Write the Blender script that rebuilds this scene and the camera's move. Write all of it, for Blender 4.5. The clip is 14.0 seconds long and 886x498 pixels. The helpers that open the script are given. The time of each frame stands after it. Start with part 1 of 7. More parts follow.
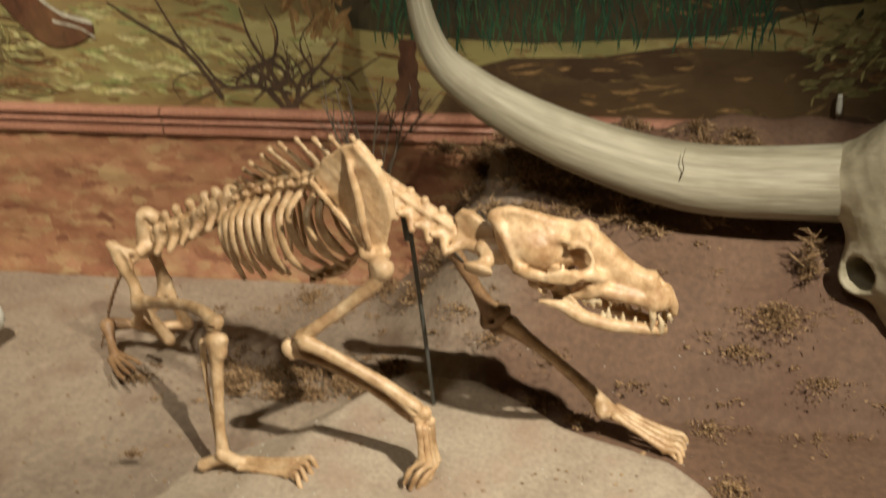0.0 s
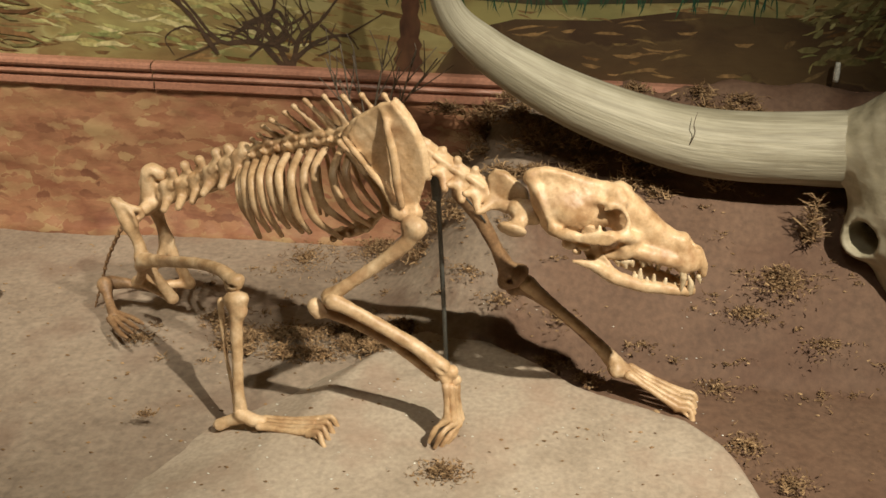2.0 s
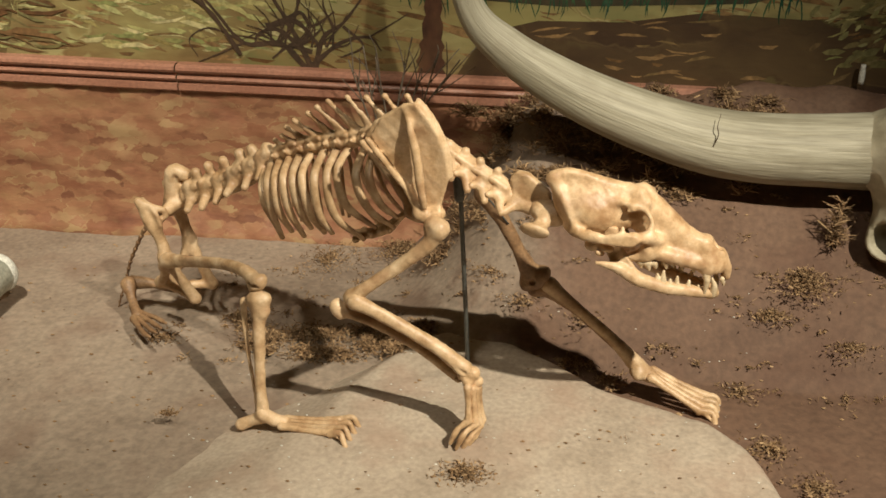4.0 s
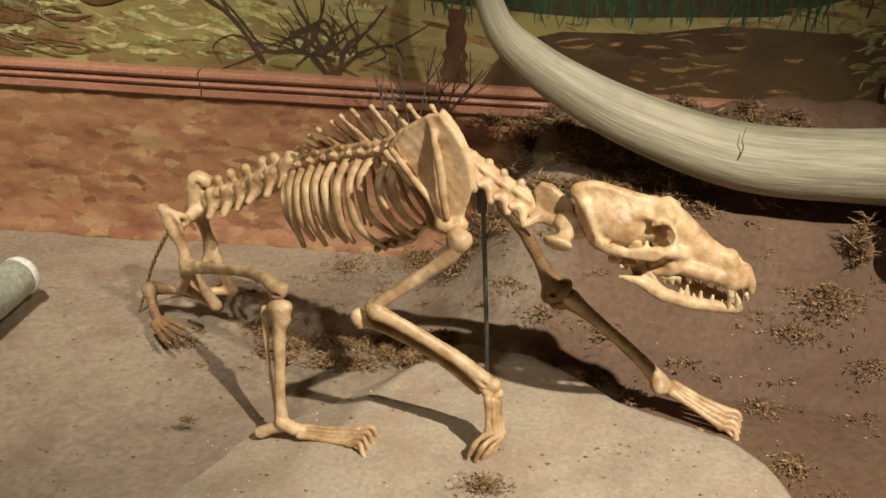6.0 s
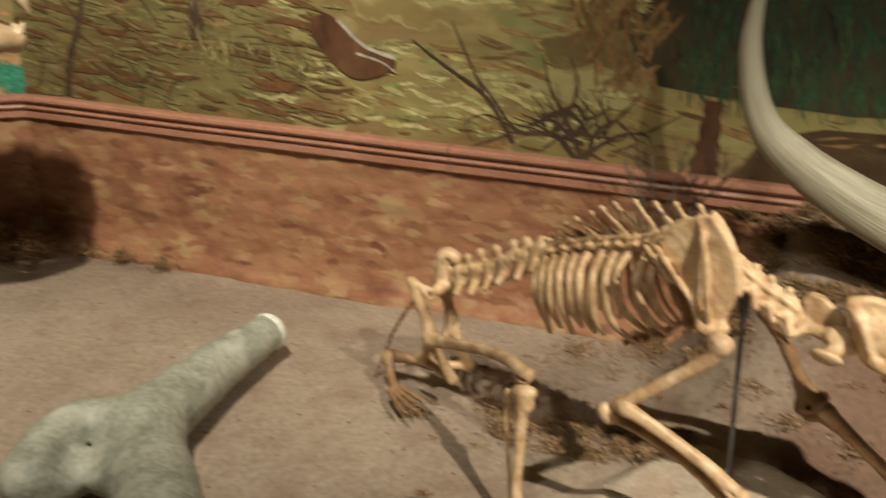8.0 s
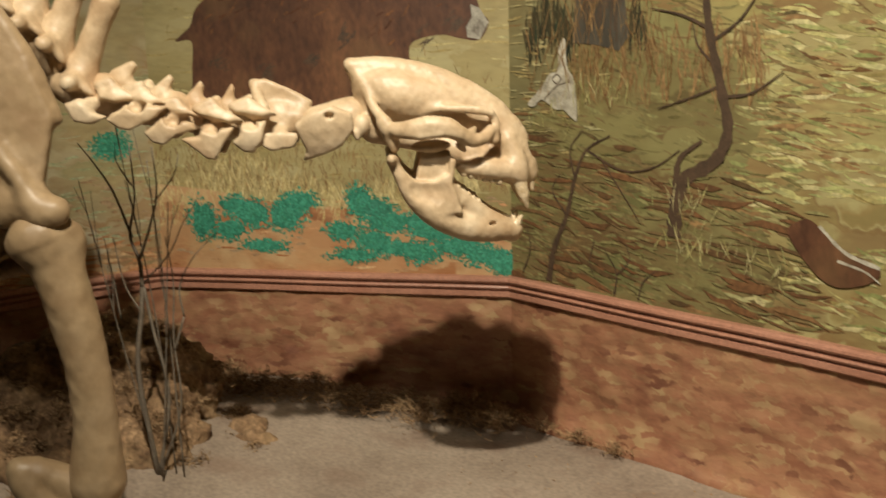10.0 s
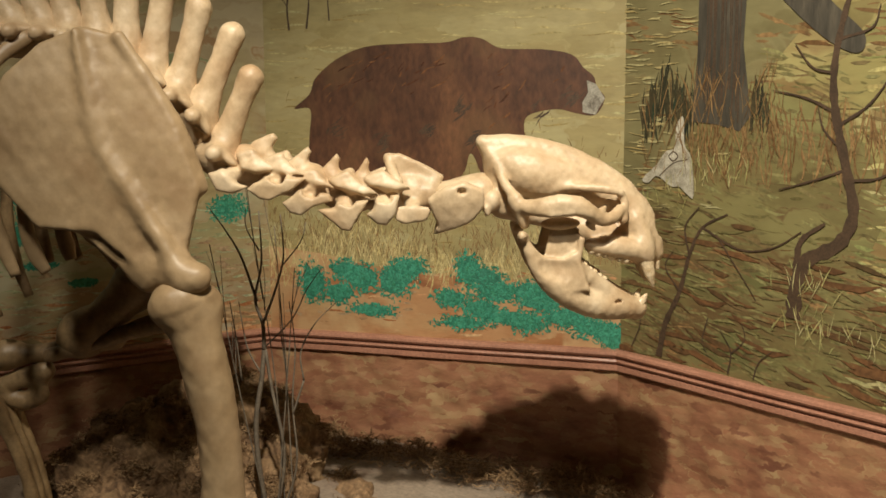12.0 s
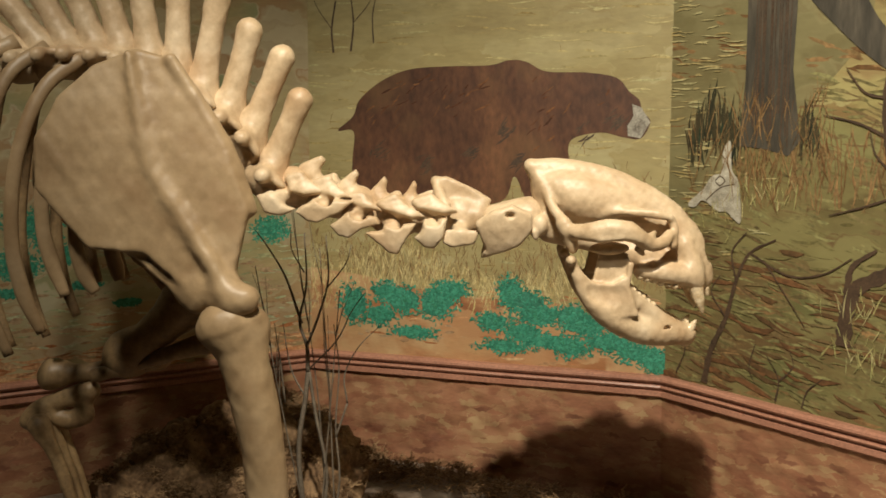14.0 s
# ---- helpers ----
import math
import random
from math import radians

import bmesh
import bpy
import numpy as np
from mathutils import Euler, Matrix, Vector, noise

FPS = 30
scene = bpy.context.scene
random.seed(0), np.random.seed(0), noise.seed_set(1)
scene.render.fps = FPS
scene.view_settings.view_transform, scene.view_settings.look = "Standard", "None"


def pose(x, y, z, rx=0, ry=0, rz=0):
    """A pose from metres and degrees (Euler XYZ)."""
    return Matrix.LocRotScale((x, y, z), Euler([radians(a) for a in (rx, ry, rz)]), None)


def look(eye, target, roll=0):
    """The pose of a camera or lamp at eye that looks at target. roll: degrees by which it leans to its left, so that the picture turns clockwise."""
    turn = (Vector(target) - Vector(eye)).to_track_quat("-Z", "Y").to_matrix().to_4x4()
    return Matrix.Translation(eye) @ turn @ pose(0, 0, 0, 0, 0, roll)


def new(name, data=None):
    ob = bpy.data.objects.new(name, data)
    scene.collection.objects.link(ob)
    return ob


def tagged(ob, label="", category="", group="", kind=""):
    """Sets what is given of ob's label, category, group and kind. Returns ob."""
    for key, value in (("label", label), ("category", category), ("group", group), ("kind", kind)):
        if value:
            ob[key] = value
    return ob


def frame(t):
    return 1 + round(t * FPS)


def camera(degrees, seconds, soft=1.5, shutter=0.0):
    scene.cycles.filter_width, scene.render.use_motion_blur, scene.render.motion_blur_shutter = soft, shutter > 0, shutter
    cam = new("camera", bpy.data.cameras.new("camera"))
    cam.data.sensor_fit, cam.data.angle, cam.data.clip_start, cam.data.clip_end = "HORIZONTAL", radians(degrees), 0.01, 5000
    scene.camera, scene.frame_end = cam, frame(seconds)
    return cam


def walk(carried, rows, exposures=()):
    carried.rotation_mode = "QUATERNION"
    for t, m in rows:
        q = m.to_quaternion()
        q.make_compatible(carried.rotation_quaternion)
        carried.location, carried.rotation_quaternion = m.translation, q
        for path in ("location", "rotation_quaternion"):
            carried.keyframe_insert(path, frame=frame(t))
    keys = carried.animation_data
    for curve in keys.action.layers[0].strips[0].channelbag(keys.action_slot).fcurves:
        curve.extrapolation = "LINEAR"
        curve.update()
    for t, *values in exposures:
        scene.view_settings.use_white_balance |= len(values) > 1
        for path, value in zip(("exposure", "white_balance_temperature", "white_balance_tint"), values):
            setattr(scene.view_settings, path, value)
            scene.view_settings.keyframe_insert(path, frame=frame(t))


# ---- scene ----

# ---- the camera and its walk ----
cam = camera(46.1, 14.0, soft=1.6, shutter=0.5)
PATH = [
    (0, (0.285, 0.368, 1.102), (-0.096, 2.158, 0.296), -2.8),
    (0.2, (0.255, 0.384, 1.107), (-0.096, 2.152, 0.24), -1.7),
    (0.5, (0.236, 0.382, 1.107), (-0.115, 2.167, 0.277), -4.0),
    (1, (0.158, 0.347, 1.105), (-0.153, 2.138, 0.271), -3.3),
    (1.5, (0.125, 0.336, 1.104), (-0.145, 2.127, 0.255), -1.5),
    (2, (0.119, 0.337, 1.102), (-0.118, 2.121, 0.228), -0.4),
    (2.5, (0.122, 0.331, 1.099), (-0.134, 2.114, 0.23), -0.6),
    (3, (0.119, 0.333, 1.097), (-0.135, 2.112, 0.22), -0.7),
    (5.5, (0.109, 0.337, 1.103), (-0.204, 2.119, 0.251), -0.5),
    (6, (0.105, 0.341, 1.103), (-0.202, 2.122, 0.247), -0.3),
    (6.5, (0.108, 0.337, 1.105), (-0.207, 2.123, 0.261), -0.3),
    (7, (0.098, 0.333, 1.108), (-0.242, 2.121, 0.279), -0.0),
    (7.5, (0.062, 0.331, 1.131), (-0.403, 2.108, 0.342), -0.3),
    (8, (-0.002, 0.328, 1.144), (-0.672, 2.059, 0.401), -0.2),
    (8.5, (-0.01, 0.307, 1.153), (-0.965, 1.957, 0.551), -0.8),
    (9, (-0.002, 0.303, 1.125), (-1.195, 1.833, 0.637), -0.3),
    (9.2, (0.005, 0.307, 1.13), (-1.254, 1.787, 0.657), -0.8),
    (11.3, (-0.067, 0.19, 1.215), (-1.572, 1.475, 0.929), -0.5),
    (11.5, (-0.079, 0.174, 1.218), (-1.586, 1.459, 0.932), -0.4),
    (12, (-0.093, 0.153, 1.219), (-1.606, 1.431, 0.943), -0.2),
    (12.5, (-0.097, 0.137, 1.217), (-1.609, 1.424, 0.972), -0.0),
    (13, (-0.098, 0.128, 1.227), (-1.627, 1.394, 0.979), 0.1),
    (13.5, (-0.104, 0.133, 1.236), (-1.639, 1.392, 0.998), 0.1),
    (14, (-0.128, 0.129, 1.225), (-1.681, 1.366, 0.988), 0.1),
]
walk(cam, [(t, look(eye, target, roll)) for t, eye, target, roll in PATH])

# ---- light: warm gallery spots above and behind the visitor, two added fills, dim room ----
world = bpy.data.worlds.new("room_dark")
scene.world = world
world.use_nodes = True
world.node_tree.nodes["Background"].inputs[0].default_value = (1.0, 0.86, 0.7, 1)
world.node_tree.nodes["Background"].inputs[1].default_value = 0.045
scene.view_settings.exposure = 0.0


def spot(name, eye, target, watts, degrees, size, blend, colour):
    data = bpy.data.lights.new(name, "SPOT")
    data.energy, data.spot_size, data.spot_blend, data.shadow_soft_size, data.color = watts, radians(degrees), blend, size, colour
    ob = new(name, data)
    ob.matrix_basis = look(eye, target)
    return ob


WARM = (1.0, 0.905, 0.735)
spot("spot_wolf", (1.62, 0.10, 2.97), (0.20, 1.82, 0.22), 850, 35, 0.035, 1.0, WARM)
spot("spot_bear", (-0.45, 0.42, 3.42), (-1.72, 2.02, 1.12), 690, 55, 0.05, 0.9, WARM)
# unseen fill lamps added to brighten the mural and the side wall
spot("spot_mural", (-0.3, 0.3, 3.05), (-0.85, 2.63, 0.50), 112, 66, 0.10, 1.0, WARM)
spot("spot_side", (-1.1, -0.5, 3.4), (-3.35, 0.95, 0.95), 230, 50, 0.15, 0.9, WARM)

# ---- helpers ----
def smooth(a, b, x):
    t = min(1.0, max(0.0, (x - a) / (b - a)))
    return t * t * (3 - 2 * t)


def raw_mesh(name, verts, faces, shade=True):
    me = bpy.data.meshes.new(name)
    me.from_pydata(verts, [], faces)
    if shade:
        me.polygons.foreach_set("use_smooth", [True] * len(me.polygons))
    me.update()
    return me


def place(name, me, material, parent=None, label=""):
    """Link a mesh that is given in world coordinates, with its origin at its own middle."""
    co = np.empty(len(me.vertices) * 3)
    me.vertices.foreach_get("co", co)
    co = co.reshape(-1, 3)
    mid = (co.min(0) + co.max(0)) / 2
    me.vertices.foreach_set("co", (co - mid).ravel())
    me.materials.append(material)
    ob = new(name, me)
    base = Vector((0, 0, 0))
    if parent:
        up = parent
        while up:
            base += up.location
            up = up.parent
        ob.parent = parent
    ob.location = Vector(mid) - base
    if label:
        tagged(ob, label)
    return ob


def part(name, bm, material, parent=None, label="", shade=True):
    me = bpy.data.meshes.new(name)
    bm.to_mesh(me)
    bm.free()
    me.polygons.foreach_set("use_smooth", [shade] * len(me.polygons))
    return place(name, me, material, parent, label)


def anchor(name, at, label, category, group="", kind=""):
    ob = new(name)
    ob.empty_display_size = 0.05
    ob.location = at
    return tagged(ob, label, category, group, kind)


def curve_points(pts, n):
    """A Catmull-Rom line through pts, n steps a stretch."""
    p = [np.array(q, float) for q in pts]
    p = [2 * p[0] - p[1]] + p + [2 * p[-1] - p[-2]]
    out = []
    for i in range(1, len(p) - 2):
        for k in range(n):
            t = k / n
            a, b, c, d = p[i - 1:i + 3]
            out.append(0.5 * (2 * b + (c - a) * t + (2 * a - 5 * b + 4 * c - d) * t * t + (3 * b - a - 3 * c + d) * t ** 3))
    out.append(p[-2])
    return out


def tube(bm, pts, radii, seg=8, n=4, flat=1.0, side=(0, 1, 0)):
    """A swept tube of changing radius; flat: thickness across the given side."""
    line = curve_points(pts, n)
    rad = np.interp(np.linspace(0, 1, len(line)), np.linspace(0, 1, len(radii)), radii)
    rings = []
    for i, p in enumerate(line):
        d = line[min(i + 1, len(line) - 1)] - line[max(i - 1, 0)]
        d = d / (np.linalg.norm(d) + 1e-9)
        u = np.cross(d, np.array(side, float))
        if np.linalg.norm(u) < 1e-3:
            u = np.cross(d, (0.3, 0.2, 1.0))
        u = u / np.linalg.norm(u)
        v = np.cross(d, u)
        rings.append([bm.verts.new(p + rad[i] * (math.cos(2 * math.pi * k / seg) * u + flat * math.sin(2 * math.pi * k / seg) * v)) for k in range(seg)])
    for a, b in zip(rings, rings[1:]):
        for k in range(seg):
            bm.faces.new((a[k], a[(k + 1) % seg], b[(k + 1) % seg], b[k]))
    bm.faces.new(rings[0][::-1])
    bm.faces.new(rings[-1])


class Bone:
    """A bone modelled as rounded forms that flow into one another, then skinned."""

    def __init__(self, step):
        self.h, self.ops = step, []

    def cap(self, a, b, ra, rb=None, k=0.006, cut=False):
        a, b = np.array(a, float), np.array(b, float)
        rb = ra if rb is None else rb
        r = max(ra, rb)

        def f(p):
            d = b - a
            t = np.clip(((p - a) @ d) / (d @ d + 1e-12), 0, 1)
            return np.linalg.norm(p - a - t[..., None] * d, axis=-1) - (ra + (rb - ra) * t)
        self.ops.append((np.minimum(a, b) - r, np.maximum(a, b) + r, k, cut, f))
        return self

    def chain(self, pts, radii, k=0.006, cut=False, n=3):
        """A bent rod of changing thickness, as one form."""
        line = curve_points(pts, n)
        rad = np.interp(np.linspace(0, 1, len(line)), np.linspace(0, 1, len(radii)), radii)

        def f(p):
            best = None
            for a, b, ra, rb in zip(line, line[1:], rad, rad[1:]):
                d = b - a
                t = np.clip(((p - a) @ d) / (d @ d + 1e-12), 0, 1)
                e = np.linalg.norm(p - a - t[..., None] * d, axis=-1) - (ra + (rb - ra) * t)
                best = e if best is None else np.minimum(best, e)
            return best
        lo = np.min([q - r for q, r in zip(line, rad)], 0)
        hi = np.max([q + r for q, r in zip(line, rad)], 0)
        self.ops.append((lo, hi, k, cut, f))
        return self

    def ell(self, c, r, fwd=(1, 0, 0), up=(0, 0, 1), k=0.008, cut=False):
        """An ellipsoid: half sizes along fwd, across, and up."""
        c, r = np.array(c, float), np.array(r, float)
        x = np.array(fwd, float) / np.linalg.norm(fwd)
        y = np.cross(np.array(up, float), x)
        y = y / np.linalg.norm(y)
        m = np.stack([x, y, np.cross(x, y)])
        reach = np.abs(m.T) @ r

        def f(p):
            q = (p - c) @ m.T
            k0 = np.linalg.norm(q / r, axis=-1)
            k1 = np.linalg.norm(q / (r * r), axis=-1)
            return k0 * (k0 - 1) / (k1 + 1e-9)
        self.ops.append((c - reach, c + reach, k, cut, f))
        return self

    def plate(self, pts, normal, half, k=0.005, bend=0.0, cut=False):
        """A blade of bone with the outline pts, half as thick as given, bent by so much in the middle."""
        pts = np.array(pts, float)
        n = np.array(normal, float) / np.linalg.norm(normal)
        c = pts.mean(0)
        u = np.cross(n, (0, 0, 1.0))
        u = u / np.linalg.norm(u)
        v = np.cross(n, u)
        poly = np.stack([(pts - c) @ u, (pts - c) @ v], -1)
        big = np.abs(poly).max()

        def f(p):
            q = p - c
            x, y, z = q @ u, q @ v, q @ n
            z = z - bend * (1 - (x * x + y * y) / (big * big))
            best = np.full(x.shape, 1e9)
            sign = np.ones(x.shape)
            for i in range(len(poly)):
                a, b = poly[i], poly[i - 1]
                ex, ey = b - a
                wx, wy = x - a[0], y - a[1]
                t = np.clip((wx * ex + wy * ey) / (ex * ex + ey * ey), 0, 1)
                best = np.minimum(best, (wx - ex * t) ** 2 + (wy - ey * t) ** 2)
                c1, c2, c3 = y >= a[1], y < b[1], ex * wy > ey * wx
                flip = (c1 & c2 & c3) | (~c1 & ~c2 & ~c3)
                sign = np.where(flip, -sign, sign)
            d2 = sign * np.sqrt(best)
            w = np.abs(z) - half * 0.5
            return np.minimum(np.maximum(d2 + half * 0.5, w), 0) + np.hypot(np.maximum(d2 + half * 0.5, 0), np.maximum(w, 0)) - half * 0.5
        pad = half + abs(bend)
        self.ops.append((pts.min(0) - pad, pts.max(0) + pad, k, cut, f))
        return self

    def mesh(self, name):
        h = self.h
        lo = np.min([o[0] for o in self.ops if not o[3]], 0) - 3 * h
        hi = np.max([o[1] for o in self.ops if not o[3]], 0) + 3 * h
        n = np.ceil((hi - lo) / h).astype(int) + 1
        d = np.full(n, 0.5)
        for a, b, k, cut, f in self.ops:
            i0 = np.clip(np.floor((a - k - 2 * h - lo) / h).astype(int), 0, n)
            i1 = np.clip(np.ceil((b + k + 2 * h - lo) / h).astype(int) + 1, 0, n)
            if np.any(i1 <= i0):
                continue
            s = tuple(slice(x, y) for x, y in zip(i0, i1))
            p = np.stack(np.meshgrid(*[lo[j] + h * np.arange(i0[j], i1[j]) for j in range(3)], indexing="ij"), -1)
            e, o = f(p), d[s]
            if cut:
                w = np.clip(0.5 - 0.5 * (o + e) / k, 0, 1)
                d[s] = o * (1 - w) - e * w + k * w * (1 - w)
            else:
                w = np.clip(0.5 + 0.5 * (o - e) / k, 0, 1)
                d[s] = o * (1 - w) + e * w - k * w * (1 - w)
        # slight unevenness of old bone
        x, y, z = np.meshgrid(*[(lo[j] + h * np.arange(n[j])) / h for j in range(3)], indexing="ij", sparse=True)
        d = d + h * 0.10 * np.sin(x * 1.37 + 0.9 * np.sin(z * 0.8)) * np.sin(y * 1.23 + 0.7 * np.sin(x * 0.9)) * np.sin(z * 1.41) + h * 0.2 * (np.sin(x * 0.71 + 0.5 * np.sin(y * 0.43)) * np.sin(y * 0.63 + 1.3) * np.sin(z * 0.67 + 0.6 * np.sin(x * 0.37)) + 0.9 * np.sin(x * 0.29 + 2.0) * np.sin(y * 0.31) * np.sin(z * 0.27 + 1.0))
        return skin(name, d, lo, h)


def skin(name, d, lo, h):
    """A mesh of quads over the zero surface of a grid of distances."""
    inside = d < 0
    c = tuple(x - 1 for x in d.shape)
    corner = [(i, j, k) for i in (0, 1) for j in (0, 1) for k in (0, 1)]
    sub = lambda a, o: a[o[0]:o[0] + c[0], o[1]:o[1] + c[1], o[2]:o[2] + c[2]]
    count = sum(sub(inside, o).astype(int) for o in corner)
    cells = np.argwhere((count > 0) & (count < 8))
    index = np.full(c, -1)
    index[tuple(cells.T)] = np.arange(len(cells))
    total, hits = np.zeros((len(cells), 3)), np.zeros(len(cells))
    for a in corner:
        for ax in range(3):
            if a[ax]:
                continue
            b = list(a)
            b[ax] = 1
            pa, pb = cells + a, cells + b
            da, db = d[tuple(pa.T)], d[tuple(pb.T)]
            m = (da < 0) != (db < 0)
            t = np.where(m, da / np.where(m, da - db, 1), 0)
            total[m] += (pa + t[:, None] * (pb - pa))[m]
            hits += m
    verts = lo + h * total / hits[:, None]
    quads = []
    for ax in range(3):
        u, v = (ax + 1) % 3, (ax + 2) % 3
        s0 = [slice(1, x) for x in c]
        s1 = list(s0)
        s0[ax], s1[ax] = slice(0, c[ax]), slice(1, c[ax] + 1)
        a, b = inside[tuple(s0)], inside[tuple(s1)]
        at = np.argwhere(a != b)
        if not len(at):
            continue
        first = a[tuple(at.T)]
        p = at.copy()
        p[:, u] += 1
        p[:, v] += 1
        def cell(du, dv):
            q = p.copy()
            q[:, u] += du
            q[:, v] += dv
            return index[tuple(q.T)]
        f = np.stack([cell(-1, -1), cell(0, -1), cell(0, 0), cell(-1, 0)], 1)
        f[~first] = f[~first][:, ::-1]
        quads.append(f[(f >= 0).all(1)])
    return raw_mesh(name, verts.tolist(), np.concatenate(quads).tolist())


# ---- materials ----
def mat(name, stops, scale=20.0, rough=0.6, bump=0.2, fine=8.0, stretch=(1, 1, 1), detail=8, spread=0.0, mottle=None, sheen=0.5, dist=0.004, grain=0.2, zone=None):
    """A surface of noise-mixed colours: broad variation from stops, fine grain, relief; spread: change from piece to piece."""
    m = bpy.data.materials.new(name)
    m.use_nodes = True
    nt = m.node_tree
    bsdf = nt.nodes["Principled BSDF"]
    geo = nt.nodes.new("ShaderNodeNewGeometry")
    mapping = nt.nodes.new("ShaderNodeMapping")
    mapping.inputs["Scale"].default_value = stretch
    nt.links.new(geo.outputs["Position"], mapping.inputs["Vector"])
    big = nt.nodes.new("ShaderNodeTexNoise")
    big.inputs["Scale"].default_value, big.inputs["Detail"].default_value = scale, detail
    big.inputs["Roughness"].default_value = 0.65
    nt.links.new(mapping.outputs[0], big.inputs["Vector"])
    ramp = nt.nodes.new("ShaderNodeValToRGB")
    lo, hi = 0.32, 0.68
    for i, colour in enumerate(stops):
        at = lo + (hi - lo) * i / max(1, len(stops) - 1)
        e = ramp.color_ramp.elements[i] if i < 2 else ramp.color_ramp.elements.new(at)
        e.position, e.color = at, (*colour, 1)
    for i, e in enumerate(sorted(ramp.color_ramp.elements, key=lambda q: q.position)):
        e.color = (*stops[i], 1)
    nt.links.new(big.outputs["Fac"], ramp.inputs["Fac"])
    small = nt.nodes.new("ShaderNodeTexNoise")
    small.inputs["Scale"].default_value, small.inputs["Detail"].default_value = scale * fine, 6
    nt.links.new(mapping.outputs[0], small.inputs["Vector"])
    hsv = nt.nodes.new("ShaderNodeHueSaturation")
    vary = nt.nodes.new("ShaderNodeMapRange")
    vary.inputs[1].default_value, vary.inputs[2].default_value, vary.inputs[3].default_value, vary.inputs[4].default_value = 0.3, 0.7, 1 - grain, 1 + grain
    nt.links.new(small.outputs["Fac"], vary.inputs[0])
    nt.links.new(ramp.outputs["Color"], hsv.inputs["Color"])
    value = vary.outputs[0]
    if spread:
        info = nt.nodes.new("ShaderNodeObjectInfo")
        r = nt.nodes.new("ShaderNodeMapRange")
        r.inputs[3].default_value, r.inputs[4].default_value = 1 - spread, 1 + spread
        nt.links.new(info.outputs["Random"], r.inputs[0])
        mul = nt.nodes.new("ShaderNodeMath")
        mul.operation = "MULTIPLY"
        nt.links.new(value, mul.inputs[0])
        nt.links.new(r.outputs[0], mul.inputs[1])
        value = mul.outputs[0]
    nt.links.new(value, hsv.inputs["Value"])
    colour = hsv.outputs["Color"]
    if mottle:
        blot = nt.nodes.new("ShaderNodeTexNoise")
        blot.inputs["Scale"].default_value, blot.inputs["Detail"].default_value = mottle[1], 5
        nt.links.new(geo.outputs["Position"], blot.inputs["Vector"])
        step = nt.nodes.new("ShaderNodeMapRange")
        step.inputs[1].default_value, step.inputs[2].default_value, step.inputs[4].default_value = 0.52, 0.68, mottle[2]
        nt.links.new(blot.outputs["Fac"], step.inputs[0])
        mix = nt.nodes.new("ShaderNodeMixRGB")
        mix.inputs[2].default_value = (*mottle[0], 1)
        nt.links.new(step.outputs[0], mix.inputs[0])
        nt.links.new(colour, mix.inputs[1])
        colour = mix.outputs[0]
    if zone:
        # browner earth on one side of the floor, some shade included, ragged border
        axes = nt.nodes.new("ShaderNodeSeparateXYZ")
        nt.links.new(geo.outputs["Position"], axes.inputs[0])
        ragged = nt.nodes.new("ShaderNodeMath")
        ragged.operation = "MULTIPLY_ADD"
        ragged.inputs[1].default_value = 1.0
        nt.links.new(big.outputs["Fac"], ragged.inputs[0])
        nt.links.new(axes.outputs[zone[1]], ragged.inputs[2])
        step2 = nt.nodes.new("ShaderNodeMapRange")
        step2.interpolation_type = "SMOOTHSTEP"
        step2.inputs[1].default_value, step2.inputs[2].default_value = zone[2] + 0.5, zone[3] + 0.5
        nt.links.new(ragged.outputs[0], step2.inputs[0])
        mix2 = nt.nodes.new("ShaderNodeMixRGB")
        mix2.blend_type = "MULTIPLY"
        mix2.inputs[2].default_value = (*zone[0], 1)
        nt.links.new(step2.outputs[0], mix2.inputs[0])
        nt.links.new(colour, mix2.inputs[1])
        colour = mix2.outputs[0]
    nt.links.new(colour, bsdf.inputs["Base Color"])
    bsdf.inputs["Roughness"].default_value = rough
    bsdf.inputs["Specular IOR Level"].default_value = sheen
    bp = nt.nodes.new("ShaderNodeBump")
    bp.inputs["Strength"].default_value, bp.inputs["Distance"].default_value = bump, dist
    nt.links.new(small.outputs["Fac"], bp.inputs["Height"])
    nt.links.new(bp.outputs[0], bsdf.inputs["Normal"])
    return m


